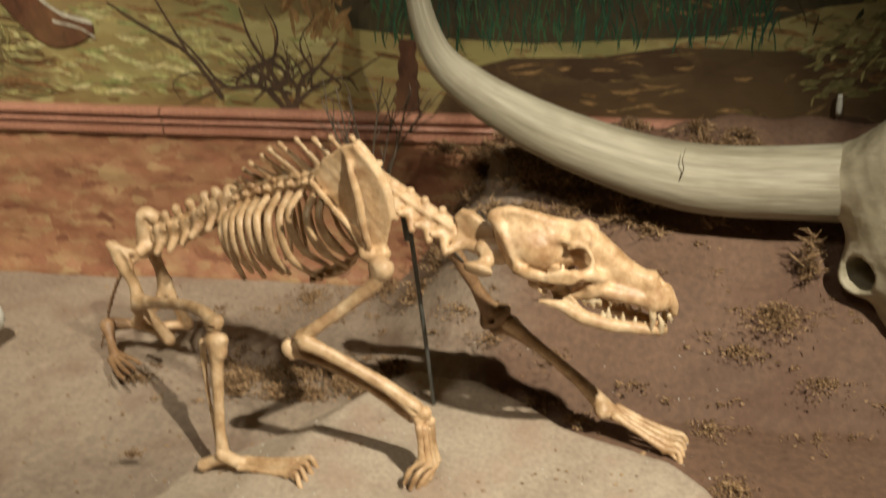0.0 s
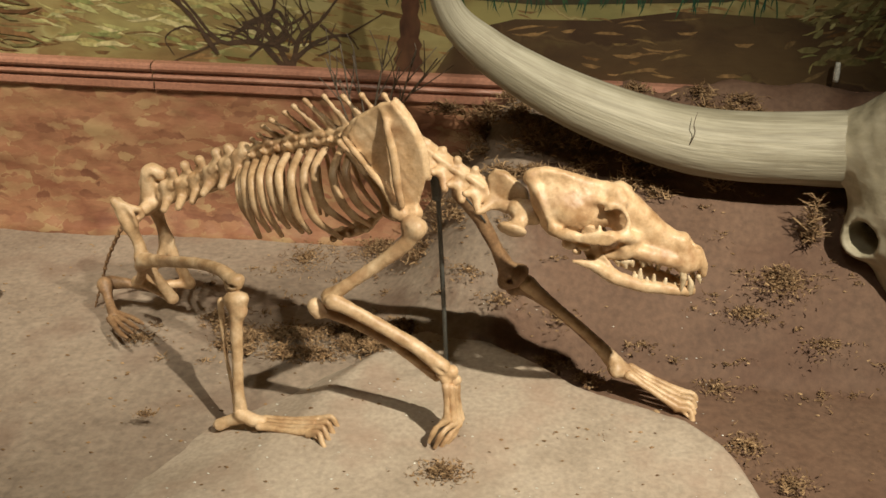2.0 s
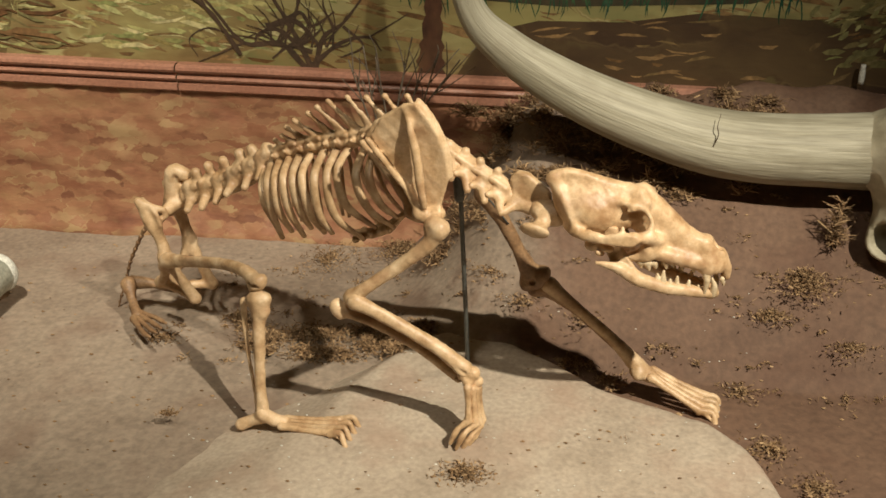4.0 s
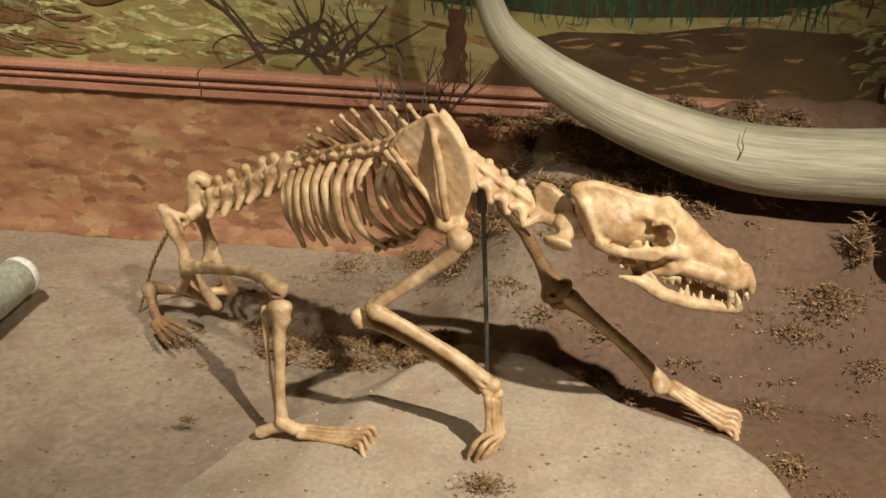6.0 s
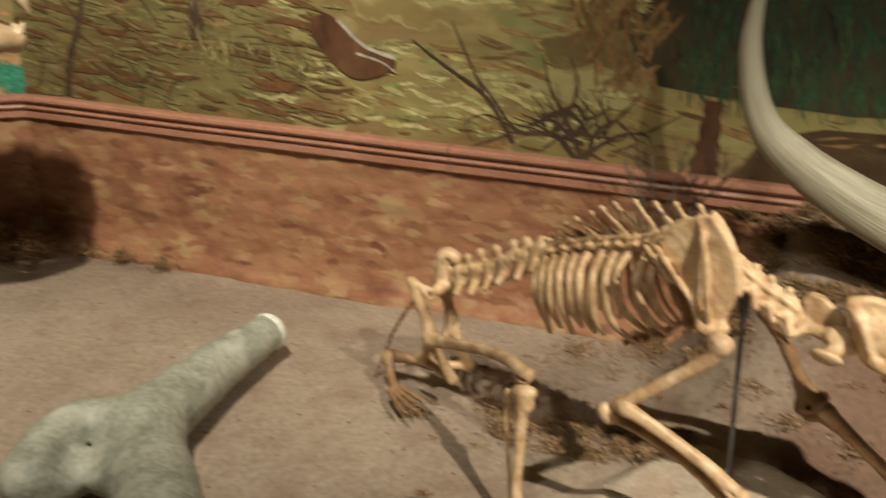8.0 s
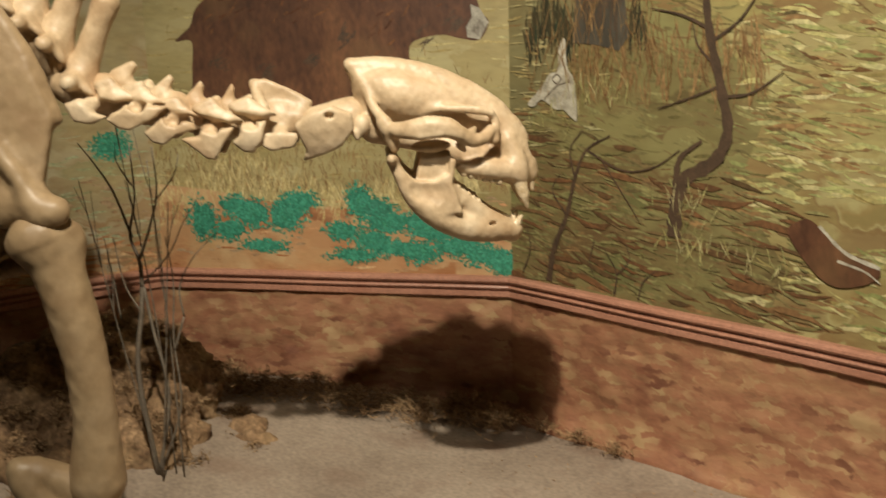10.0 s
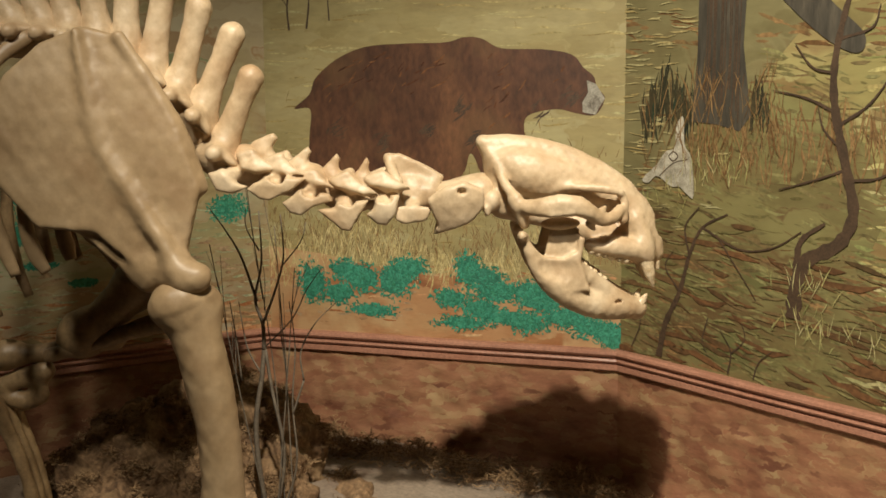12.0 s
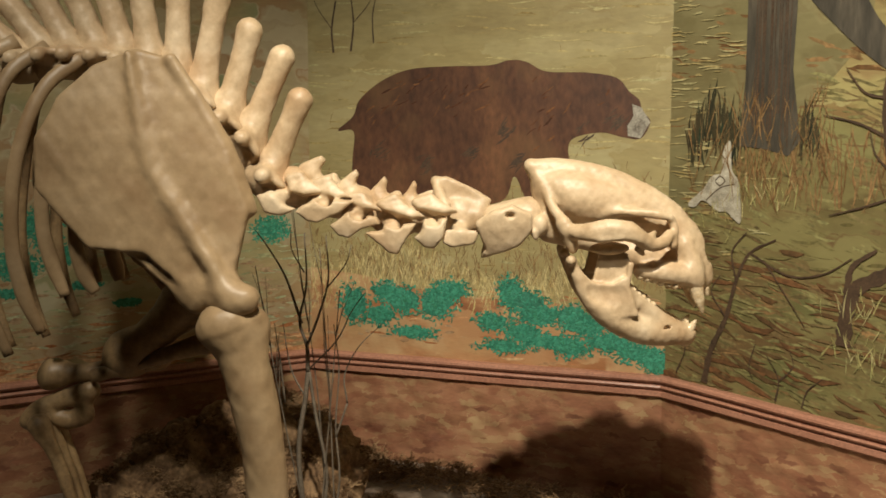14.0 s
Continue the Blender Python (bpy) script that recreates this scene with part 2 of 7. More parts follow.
def strokes_mat(name, stops, rough=0.75):
    """Paint whose colour changes from stroke to stroke."""
    m = bpy.data.materials.new(name)
    m.use_nodes = True
    nt = m.node_tree
    bsdf = nt.nodes["Principled BSDF"]
    geo = nt.nodes.new("ShaderNodeNewGeometry")
    ramp = nt.nodes.new("ShaderNodeValToRGB")
    while len(ramp.color_ramp.elements) < len(stops):
        ramp.color_ramp.elements.new(0.5)
    for i, e in enumerate(ramp.color_ramp.elements):
        e.position = i / (len(stops) - 1)
    for i, e in enumerate(ramp.color_ramp.elements):
        e.color = (*stops[i], 1)
    nt.links.new(geo.outputs["Random Per Island"], ramp.inputs["Fac"])
    grain = nt.nodes.new("ShaderNodeTexNoise")
    grain.inputs["Scale"].default_value = 90
    nt.links.new(geo.outputs["Position"], grain.inputs["Vector"])
    vary = nt.nodes.new("ShaderNodeMapRange")
    vary.inputs[1].default_value, vary.inputs[2].default_value, vary.inputs[3].default_value, vary.inputs[4].default_value = 0.3, 0.7, 0.7, 1.25
    nt.links.new(grain.outputs["Fac"], vary.inputs[0])
    hsv = nt.nodes.new("ShaderNodeHueSaturation")
    nt.links.new(ramp.outputs["Color"], hsv.inputs["Color"])
    nt.links.new(vary.outputs[0], hsv.inputs["Value"])
    nt.links.new(hsv.outputs["Color"], bsdf.inputs["Base Color"])
    bsdf.inputs["Roughness"].default_value = rough
    bsdf.inputs["Specular IOR Level"].default_value = 0.3
    return m


def mural_mat(name, ground, dabs, scale=3.0, dab=14.0, amount=0.55, lean=-10.0):
    """Broad soft fields of colour under small leaning dabs of the brush."""
    m = mat(name, ground, scale, 0.55, 0.12, 14, stretch=(0.6, 0.6, 1.8), grain=0.12)
    nt = m.node_tree
    bsdf = nt.nodes["Principled BSDF"]
    under = bsdf.inputs["Base Color"].links[0].from_socket
    geo = nt.nodes.new("ShaderNodeNewGeometry")
    warp = nt.nodes.new("ShaderNodeTexNoise")
    warp.inputs["Scale"].default_value, warp.inputs["Detail"].default_value = dab * 0.9, 4
    nt.links.new(geo.outputs["Position"], warp.inputs["Vector"])
    push = nt.nodes.new("ShaderNodeVectorMath")
    push.operation = "MULTIPLY_ADD"
    push.inputs[1].default_value = (1.6 / dab,) * 3
    nt.links.new(warp.outputs["Color"], push.inputs[0])
    nt.links.new(geo.outputs["Position"], push.inputs[2])
    mp = nt.nodes.new("ShaderNodeMapping")
    mp.inputs["Rotation"].default_value = (0, radians(lean), 0)
    mp.inputs["Scale"].default_value = (0.32, 0.32, 1.0)
    nt.links.new(push.outputs[0], mp.inputs["Vector"])
    cells = nt.nodes.new("ShaderNodeTexVoronoi")
    cells.feature = "SMOOTH_F1"
    cells.inputs["Scale"].default_value, cells.inputs["Smoothness"].default_value = dab, 0.25
    nt.links.new(mp.outputs[0], cells.inputs["Vector"])
    ramp = nt.nodes.new("ShaderNodeValToRGB")
    while len(ramp.color_ramp.elements) < len(dabs):
        ramp.color_ramp.elements.new(0.5)
    for i, e in enumerate(ramp.color_ramp.elements):
        e.position = 0.15 + 0.7 * i / (len(dabs) - 1)
    for i, e in enumerate(ramp.color_ramp.elements):
        e.color = (*dabs[i], 1)
    nt.links.new(cells.outputs["Color"], ramp.inputs["Fac"])
    where = nt.nodes.new("ShaderNodeTexNoise")
    where.inputs["Scale"].default_value, where.inputs["Detail"].default_value = scale * 1.7, 6
    nt.links.new(geo.outputs["Position"], where.inputs["Vector"])
    share = nt.nodes.new("ShaderNodeMapRange")
    share.inputs[1].default_value, share.inputs[2].default_value, share.inputs[3].default_value, share.inputs[4].default_value = 0.38, 0.6, 0.1, amount
    nt.links.new(where.outputs["Fac"], share.inputs[0])
    mix = nt.nodes.new("ShaderNodeMixRGB")
    nt.links.new(share.outputs[0], mix.inputs[0])
    nt.links.new(under, mix.inputs[1])
    nt.links.new(ramp.outputs["Color"], mix.inputs[2])
    nt.links.new(mix.outputs[0], bsdf.inputs["Base Color"])
    return m


M_WOLF = mat("wolf_bone", [(0.33, 0.195, 0.09), (0.53, 0.36, 0.20), (0.68, 0.51, 0.32)], 26, 0.46, 0.35, 9, spread=0.10, mottle=((0.30, 0.15, 0.07), 22, 0.5), dist=0.0012, grain=0.08)
# darker bone: brown tail, and far legs with shade put into the colour
M_WOLF_DARK = mat("brown_shaded_wolf_bone", [(0.14, 0.075, 0.035), (0.24, 0.14, 0.07), (0.36, 0.23, 0.12)], 25, 0.55, 0.25, 7, dist=0.002)
M_BEAR = mat("bear_bone", [(0.44, 0.31, 0.18), (0.57, 0.43, 0.27), (0.66, 0.53, 0.36)], 9, 0.46, 0.35, 8, spread=0.04, mottle=((0.42, 0.255, 0.13), 7, 0.5), dist=0.003, grain=0.05)
M_BLADE = mat("bear_bone_tan", [(0.27, 0.18, 0.095), (0.37, 0.26, 0.145), (0.45, 0.33, 0.20)], 5, 0.45, 0.35, 9, spread=0.05, mottle=((0.24, 0.145, 0.07), 8, 0.5), dist=0.003, grain=0.07)
# brown of the loose paw; far-side bones use it as shade put into colour
M_BEAR_DARK = mat("bear_bone_brown_shaded", [(0.16, 0.10, 0.05), (0.27, 0.18, 0.09), (0.36, 0.25, 0.13)], 9, 0.45, 0.2, 9, dist=0.003)
M_TOOTH = mat("tooth_enamel", [(0.50, 0.37, 0.21), (0.70, 0.58, 0.40)], 60, 0.3, 0.1, 5, dist=0.001)
M_HORN = mat("horn_core", [(0.26, 0.23, 0.15), (0.42, 0.38, 0.27), (0.52, 0.48, 0.36)], 9, 0.6, 0.25, 6, stretch=(0.35, 1, 1.6), mottle=((0.2, 0.17, 0.11), 12, 0.4), dist=0.003, grain=0.1)
M_HORN_CORE = mat("fluted_horn_core", [(0.20, 0.18, 0.12), (0.36, 0.335, 0.245), (0.46, 0.435, 0.335)], 16, 0.62, 0.6, 6, stretch=(0.10, 1, 1), mottle=((0.25, 0.22, 0.15), 9, 0.5), dist=0.003, grain=0.16)
grain_map = M_HORN_CORE.node_tree.nodes.new("ShaderNodeUVMap")
for node in M_HORN_CORE.node_tree.nodes:
    if node.bl_idname == "ShaderNodeMapping":
        M_HORN_CORE.node_tree.links.new(grain_map.outputs[0], node.inputs["Vector"])
M_GREY = mat("weathered_grey_bone", [(0.20, 0.21, 0.16), (0.30, 0.31, 0.25), (0.38, 0.38, 0.31)], 12, 0.6, 0.35, 8, mottle=((0.52, 0.52, 0.45), 16, 0.6))
M_CHALK = mat("chalky_bone", [(0.55, 0.55, 0.48), (0.75, 0.75, 0.68)], 40, 0.8, 0.4, 5)
# right side multiplied darker: browner earth plus the horn's shade in its colour
M_GROUND = mat("packed_sand_floor", [(0.215, 0.163, 0.12), (0.285, 0.225, 0.168), (0.345, 0.28, 0.215)], 3.0, 0.8, 0.35, 26, mottle=((0.16, 0.095, 0.062), 6, 0.55), grain=0.2, zone=((0.50, 0.37, 0.31), 0, -0.12, 0.12))
M_MOUND = mat("grey_plaster_rock", [(0.315, 0.255, 0.19), (0.40, 0.33, 0.252), (0.455, 0.385, 0.30)], 5, 0.8, 0.3, 22, mottle=((0.34, 0.22, 0.155), 7, 0.45), grain=0.16)
M_LOWER = mural_mat("painted_earth_bank", [(0.14, 0.05, 0.028), (0.25, 0.105, 0.058), (0.33, 0.155, 0.085), (0.36, 0.20, 0.10)], [(0.12, 0.045, 0.025), (0.37, 0.20, 0.105), (0.24, 0.095, 0.05), (0.46, 0.34, 0.17), (0.32, 0.14, 0.075), (0.42, 0.27, 0.14)], 6.5, 58, 0.7, 4)
M_RAIL = mat("painted_rail", [(0.33, 0.155, 0.10), (0.40, 0.20, 0.135)], 6, 0.38, 0.1, 20, mottle=((0.27, 0.11, 0.07), 8, 0.4))
M_MURAL = mural_mat("mural_field", [(0.13, 0.075, 0.03), (0.24, 0.18, 0.07), (0.33, 0.29, 0.115), (0.25, 0.155, 0.065)], [(0.10, 0.065, 0.025), (0.30, 0.27, 0.10), (0.19, 0.11, 0.045), (0.40, 0.37, 0.17), (0.27, 0.20, 0.075), (0.15, 0.17, 0.06)], 3.0, 13, 0.8)
M_MURAL_NEAR = mural_mat("mural_shaded_field", [(0.085, 0.05, 0.02), (0.15, 0.115, 0.045), (0.185, 0.16, 0.06), (0.135, 0.08, 0.035)], [(0.075, 0.05, 0.02), (0.20, 0.18, 0.07), (0.13, 0.075, 0.032), (0.26, 0.25, 0.10), (0.11, 0.12, 0.042)], 3.0, 11, 0.7, -16)
M_MURAL_B = mural_mat("mural_meadow", [(0.20, 0.15, 0.058), (0.29, 0.24, 0.105), (0.36, 0.31, 0.155)], [(0.22, 0.17, 0.06), (0.36, 0.31, 0.14), (0.29, 0.225, 0.09), (0.42, 0.38, 0.2)], 2.8, 22, 0.55, 0)
M_MURAL_C = mural_mat("mural_rocky_meadow", [(0.22, 0.15, 0.065), (0.31, 0.25, 0.115), (0.38, 0.33, 0.18)], [(0.20, 0.13, 0.055), (0.44, 0.38, 0.25), (0.30, 0.16, 0.075), (0.50, 0.45, 0.32), (0.22, 0.26, 0.13)], 3.0, 17, 0.75, 0)
# hazy olive wood, darkened further for lamp light falling off at this end
M_MURAL_D = mural_mat("mural_hazy_wood_dimmed", [(0.13, 0.108, 0.045), (0.19, 0.17, 0.078), (0.235, 0.215, 0.11)], [(0.14, 0.115, 0.048), (0.25, 0.22, 0.105), (0.19, 0.14, 0.062), (0.29, 0.265, 0.14)], 2.6, 15, 0.6, -4)
M_DARKWOOD = mat("mural_thicket", [(0.02, 0.022, 0.01), (0.045, 0.037, 0.016), (0.07, 0.05, 0.022)], 6, 0.6, 0.1, 10, stretch=(1, 1, 0.6))
M_BANK = mural_mat("mural_brown_bank", [(0.04, 0.02, 0.009), (0.07, 0.04, 0.016), (0.10, 0.064, 0.025)], [(0.045, 0.022, 0.01), (0.15, 0.10, 0.04), (0.08, 0.045, 0.018), (0.19, 0.155, 0.055)], 3.5, 12, 0.6, -4)
M_TRUNK = mat("mural_trunk", [(0.03, 0.027, 0.02), (0.06, 0.052, 0.038), (0.10, 0.085, 0.06)], 14, 0.6, 0.15, 6, stretch=(1.5, 1.5, 0.25))
M_BRANCH = mat("mural_branch", [(0.045, 0.028, 0.016), (0.085, 0.05, 0.028)], 20, 0.6, 0.1)
M_BEARPAINT = mat("mural_bear_brown", [(0.038, 0.017, 0.009), (0.085, 0.035, 0.017), (0.15, 0.066, 0.03)], 4.5, 0.55, 0.15, 14, stretch=(1, 1, 0.55), mottle=((0.16, 0.085, 0.036), 5, 0.6), grain=0.3)
M_PALE = mat("mural_pale_bone", [(0.20, 0.18, 0.13), (0.40, 0.37, 0.29), (0.55, 0.52, 0.42)], 30, 0.6, 0.1)
M_MUZZLE = mat("mural_muzzle_grey", [(0.12, 0.10, 0.075), (0.27, 0.25, 0.20), (0.36, 0.34, 0.28)], 22, 0.6, 0.1)
M_REDSOIL = mural_mat("mural_red_soil", [(0.26, 0.10, 0.04), (0.38, 0.19, 0.085), (0.43, 0.28, 0.13)], [(0.20, 0.07, 0.03), (0.44, 0.25, 0.12), (0.50, 0.36, 0.19), (0.30, 0.13, 0.05)], 6, 15, 0.8, 0)
# pale enough that the unseen room throws fill light back on the display
M_ROOM = mat("gallery_paint", [(0.24, 0.21, 0.18), (0.30, 0.26, 0.22)], 4, 0.8, 0.1)
M_IRON = mat("support_steel", [(0.05, 0.055, 0.05), (0.10, 0.105, 0.095)], 30, 0.45, 0.1)
M_MOSS = strokes_mat("dry_moss", [(0.12, 0.07, 0.034), (0.25, 0.155, 0.078), (0.40, 0.27, 0.145), (0.17, 0.10, 0.05)], 0.9)
M_TWIG = mat("dead_twig", [(0.11, 0.085, 0.06), (0.20, 0.165, 0.12)], 30, 0.8, 0.2)
M_TEAL = mat("paint_teal_body", [(0.015, 0.10, 0.06), (0.025, 0.16, 0.10), (0.04, 0.21, 0.14)], 30, 0.7, 0.2, 4)
S_LIGHT = strokes_mat("paint_olive_light", [(0.22, 0.17, 0.055), (0.44, 0.39, 0.16), (0.33, 0.34, 0.13), (0.54, 0.47, 0.24), (0.20, 0.22, 0.075), (0.38, 0.30, 0.12)])
S_OLIVE = strokes_mat("paint_olive_dark", [(0.12, 0.10, 0.035), (0.20, 0.18, 0.07), (0.15, 0.09, 0.04), (0.25, 0.235, 0.095), (0.10, 0.075, 0.03)])
S_BROWN = strokes_mat("paint_brown", [(0.12, 0.06, 0.02), (0.20, 0.12, 0.05), (0.28, 0.17, 0.07), (0.15, 0.10, 0.04)])
S_DARK = strokes_mat("paint_thicket_dark", [(0.015, 0.018, 0.01), (0.04, 0.036, 0.016), (0.06, 0.045, 0.02), (0.02, 0.04, 0.022)])
S_REED = strokes_mat("paint_reed_green", [(0.012, 0.05, 0.025), (0.025, 0.09, 0.045), (0.055, 0.11, 0.04), (0.015, 0.06, 0.045)])
S_MEADOW = strokes_mat("paint_meadow", [(0.30, 0.23, 0.09), (0.42, 0.35, 0.16), (0.37, 0.34, 0.17), (0.26, 0.19, 0.07)])
S_TEAL = strokes_mat("paint_teal_leaves", [(0.02, 0.14, 0.085), (0.035, 0.22, 0.14), (0.06, 0.29, 0.19), (0.03, 0.17, 0.09)])
S_FURROW = strokes_mat("paint_furrow", [(0.10, 0.05, 0.02), (0.16, 0.075, 0.03), (0.08, 0.05, 0.02), (0.20, 0.11, 0.045)])
S_ROCK = strokes_mat("paint_rock", [(0.40, 0.28, 0.16), (0.34, 0.24, 0.14), (0.30, 0.18, 0.09)])
S_RED = strokes_mat("paint_red_soil", [(0.28, 0.10, 0.035), (0.44, 0.22, 0.10), (0.50, 0.34, 0.18), (0.22, 0.09, 0.04)])
S_FUR = strokes_mat("paint_fur", [(0.05, 0.02, 0.01), (0.11, 0.045, 0.02), (0.19, 0.085, 0.035), (0.08, 0.035, 0.018)])
S_STRAW = strokes_mat("paint_straw", [(0.42, 0.34, 0.14), (0.55, 0.47, 0.24), (0.36, 0.26, 0.10)])
S_PALEGREEN = strokes_mat("paint_pale_green", [(0.30, 0.34, 0.18), (0.40, 0.42, 0.26), (0.25, 0.26, 0.12)])

import mathutils.geometry

# ---- the setting: three mural walls, rail, modelled floor ----
CORNER_A, CORNER_B, CORNER_C = Vector((-2.169, 2.63, 0)), Vector((-3.18, 1.98, 0)), Vector((-3.45, 0.2, 0))
RIGHT_END = Vector((2.6, 2.63, 0))


def frame_of(start, end):
    """Along the wall, up, and into the room."""
    along = (end - start).normalized()
    inward = along.cross(Vector((0, 0, 1)))
    if inward.y > 0.5 or inward.x < -0.5:
        inward = -inward
    return start, along, inward


FRAME_A, FRAME_B, FRAME_C = frame_of(CORNER_A, RIGHT_END), frame_of(CORNER_A, CORNER_B), frame_of(CORNER_B, CORNER_C)


def on_wall(fr, u, z, out=0.0):
    return fr[0] + fr[1] * u + fr[2] * out + Vector((0, 0, z))


def rail_top(fr, u):
    return 0.456 - 0.0155 * (u if fr is FRAME_A else 0.0)


def slab(fr, u0, u1, z0, z1, out, thick):
    bm = bmesh.new()
    vs = [bm.verts.new(on_wall(fr, u, z, o)) for o in (out, out - thick) for u, z in ((u0, z0), (u1, z0), (u1, z1), (u0, z1))]
    for f in ((0, 1, 2, 3), (7, 6, 5, 4), (0, 4, 5, 1), (1, 5, 6, 2), (2, 6, 7, 3), (3, 7, 4, 0)):
        bm.faces.new([vs[i] for i in f])
    bmesh.ops.recalc_face_normals(bm, faces=bm.faces)
    return bm


def rough_panel(fr, u0, u1, z0, depth, nu, nz, rise):
    """The hand-modelled earth bank below the rail: a plaster skin with lumps."""
    verts, faces = [], []
    for j in range(nz + 1):
        for i in range(nu + 1):
            u = u0 + (u1 - u0) * i / nu
            top = rail_top(fr, u) - rise
            z = z0 + (top - z0) * j / nz
            p = on_wall(fr, u, z)
            lump = noise.fractal(p * 6, 0.7, 2.0, 4) * 0.006 + noise.noise(p * 24) * 0.003
            foot = 0.03 * (1 - min(1, max(0, z) / 0.1)) ** 2
            verts.append(on_wall(fr, u, z, depth + lump + foot))
    for j in range(nz):
        for i in range(nu):
            a = j * (nu + 1) + i
            faces.append((a, a + 1, a + nu + 2, a + nu + 1))
    return raw_mesh("earth_bank", verts, faces)


def rail_mesh(fr, u0, u1):
    """A moulded rail: rounded top bead, two grooves, flat lower fillet."""
    prof = [(0.0, 0.0), (0.022, -0.001), (0.029, -0.006), (0.031, -0.013), (0.027, -0.019), (0.017, -0.021), (0.016, -0.027), (0.024, -0.029),
            (0.027, -0.034), (0.024, -0.039), (0.015, -0.041), (0.015, -0.046), (0.021, -0.048), (0.022, -0.063), (0.018, -0.067), (0.0, -0.067)]
    verts, faces = [], []
    n = max(2, int((u1 - u0) / 0.08))
    for i in range(n + 1):
        u = u0 + (u1 - u0) * i / n
        for o, z in prof:
            shift = o * 0.3 if i == 0 else 0
            verts.append(on_wall(fr, u + shift * 0, rail_top(fr, u) + z + 0.0006 * math.sin(u * 9), o))
    k = len(prof)
    for i in range(n):
        for j in range(k - 1):
            a = i * k + j
            faces.append((a, a + 1, a + k + 1, a + k))
    return raw_mesh("rail", verts, faces, False)


class Paint:
    """Flat coats of paint on one wall, each a little above the last."""

    def __init__(self, fr, wall):
        self.fr, self.wall, self.coat = fr, wall, 0.0003

    def shape(self, name, outline, material, label="", rounded=False):
        self.coat += 0.00006
        bm = bmesh.new()
        if rounded:
            ring = list(outline)
            outline = [(p[0], p[1]) for p in curve_points([(u, z, 0) for u, z in ring[-1:] + ring + ring[:2]], 6)[6:-6]][:-1]
        vs = [bm.verts.new(on_wall(self.fr, u, z, self.coat + 0.00016)) for u, z in outline]
        for tri in mathutils.geometry.tessellate_polygon([[Vector((u, z, 0)) for u, z in outline]]):
            bm.faces.new([vs[i] for i in tri])
        bmesh.ops.recalc_face_normals(bm, faces=bm.faces)
        return part(name, bm, material, self.wall, label, False)

    def ribbons(self, name, lines, material, label=""):
        """Tapering painted lines: points and the widths at both ends."""
        self.coat += 0.00006
        bm = bmesh.new()
        for pts, w0, w1 in lines:
            self.coat += 0.00004
            line = curve_points([(u, z, 0) for u, z in pts], 5)
            left, right = [], []
            for i, p in enumerate(line):
                d = line[min(i + 1, len(line) - 1)] - line[max(i - 1, 0)]
                d = d / (np.linalg.norm(d) + 1e-9)
                w = (w0 + (w1 - w0) * i / (len(line) - 1)) / 2 * (1 + 0.18 * math.sin(i * 2.3 + w0 * 900))
                left.append(bm.verts.new(on_wall(self.fr, p[0] - d[1] * w, p[1] + d[0] * w, self.coat + 0.00016)))
                right.append(bm.verts.new(on_wall(self.fr, p[0] + d[1] * w, p[1] - d[0] * w, self.coat + 0.00016)))
            for i in range(len(line) - 1):
                bm.faces.new((left[i], left[i + 1], right[i + 1], right[i]))
        return part(name, bm, material, self.wall, label, False)

    def strokes(self, name, where, count, material, length, width, angle, seed, label=""):
        """Brush strokes: where() gives a place or None."""
        rng = random.Random(seed)
        verts, faces = [], []
        done = 0
        base = self.coat
        for _ in range(count * 6):
            if done >= count:
                break
            at = where(rng)
            if at is None:
                continue
            done += 1
            u, z = at
            ln, wd = rng.uniform(*length), rng.uniform(*width)
            a = radians(rng.uniform(*angle))
            c, s = math.cos(a), math.sin(a)
            bow = rng.uniform(-0.12, 0.12) * ln
            out = base + rng.uniform(0.00002, 0.00018)
            k = len(verts)
            for x, y in ((-0.5, 0.0), (-0.25, 0.42), (0.15, 0.5), (0.5, 0.1), (0.2, -0.45), (-0.3, -0.4)):
                px, py = x * ln, y * wd + bow * (1 - 4 * x * x)
                verts.append(on_wall(self.fr, u + c * px - s * py, z + s * px + c * py, out))
            faces.append(tuple(range(k, k + 6)))
        self.coat += 0.00005
        ob = place(name, raw_mesh(name, verts, faces, False), material, self.wall, label)
        ob["kind"] = "stuff"
        return ob


WALL_TOP = 3.7
wall_north = part("wall_north", slab(FRAME_A, -0.02, 4.77, -0.1, WALL_TOP, 0, 0.12), M_MURAL, None, "", False)
wall_west = part("wall_west", slab(FRAME_B, -0.0, 1.202, -0.1, WALL_TOP, 0, 0.12), M_MURAL_B, None, "", False)
wall_south_west = part("wall_south_west", slab(FRAME_C, 0.0, 1.80, -0.1, WALL_TOP, 0, 0.12), M_MURAL_C, None, "", False)
tagged(wall_north, "long wall with an olive and brown landscape mural", "wall", "", "structure")
tagged(wall_west, "short angled wall with a painted meadow mural", "wall", "", "structure")
tagged(wall_south_west, "side wall with a pale painted meadow mural", "wall", "", "structure")
for fr, wall, u0, u1, nu in ((FRAME_A, wall_north, 0.0, 4.7, 340), (FRAME_B, wall_west, 0.0, 1.202, 110), (FRAME_C, wall_south_west, 0.0, 1.75, 110)):
    place("earth_bank", rough_panel(fr, u0, u1, -0.06, 0.008, nu, 46, 0.06), M_LOWER, wall, "reddish brown painted plaster earth bank")

# the moulded rail, in lengths as it was fitted
JOINT = 1.301
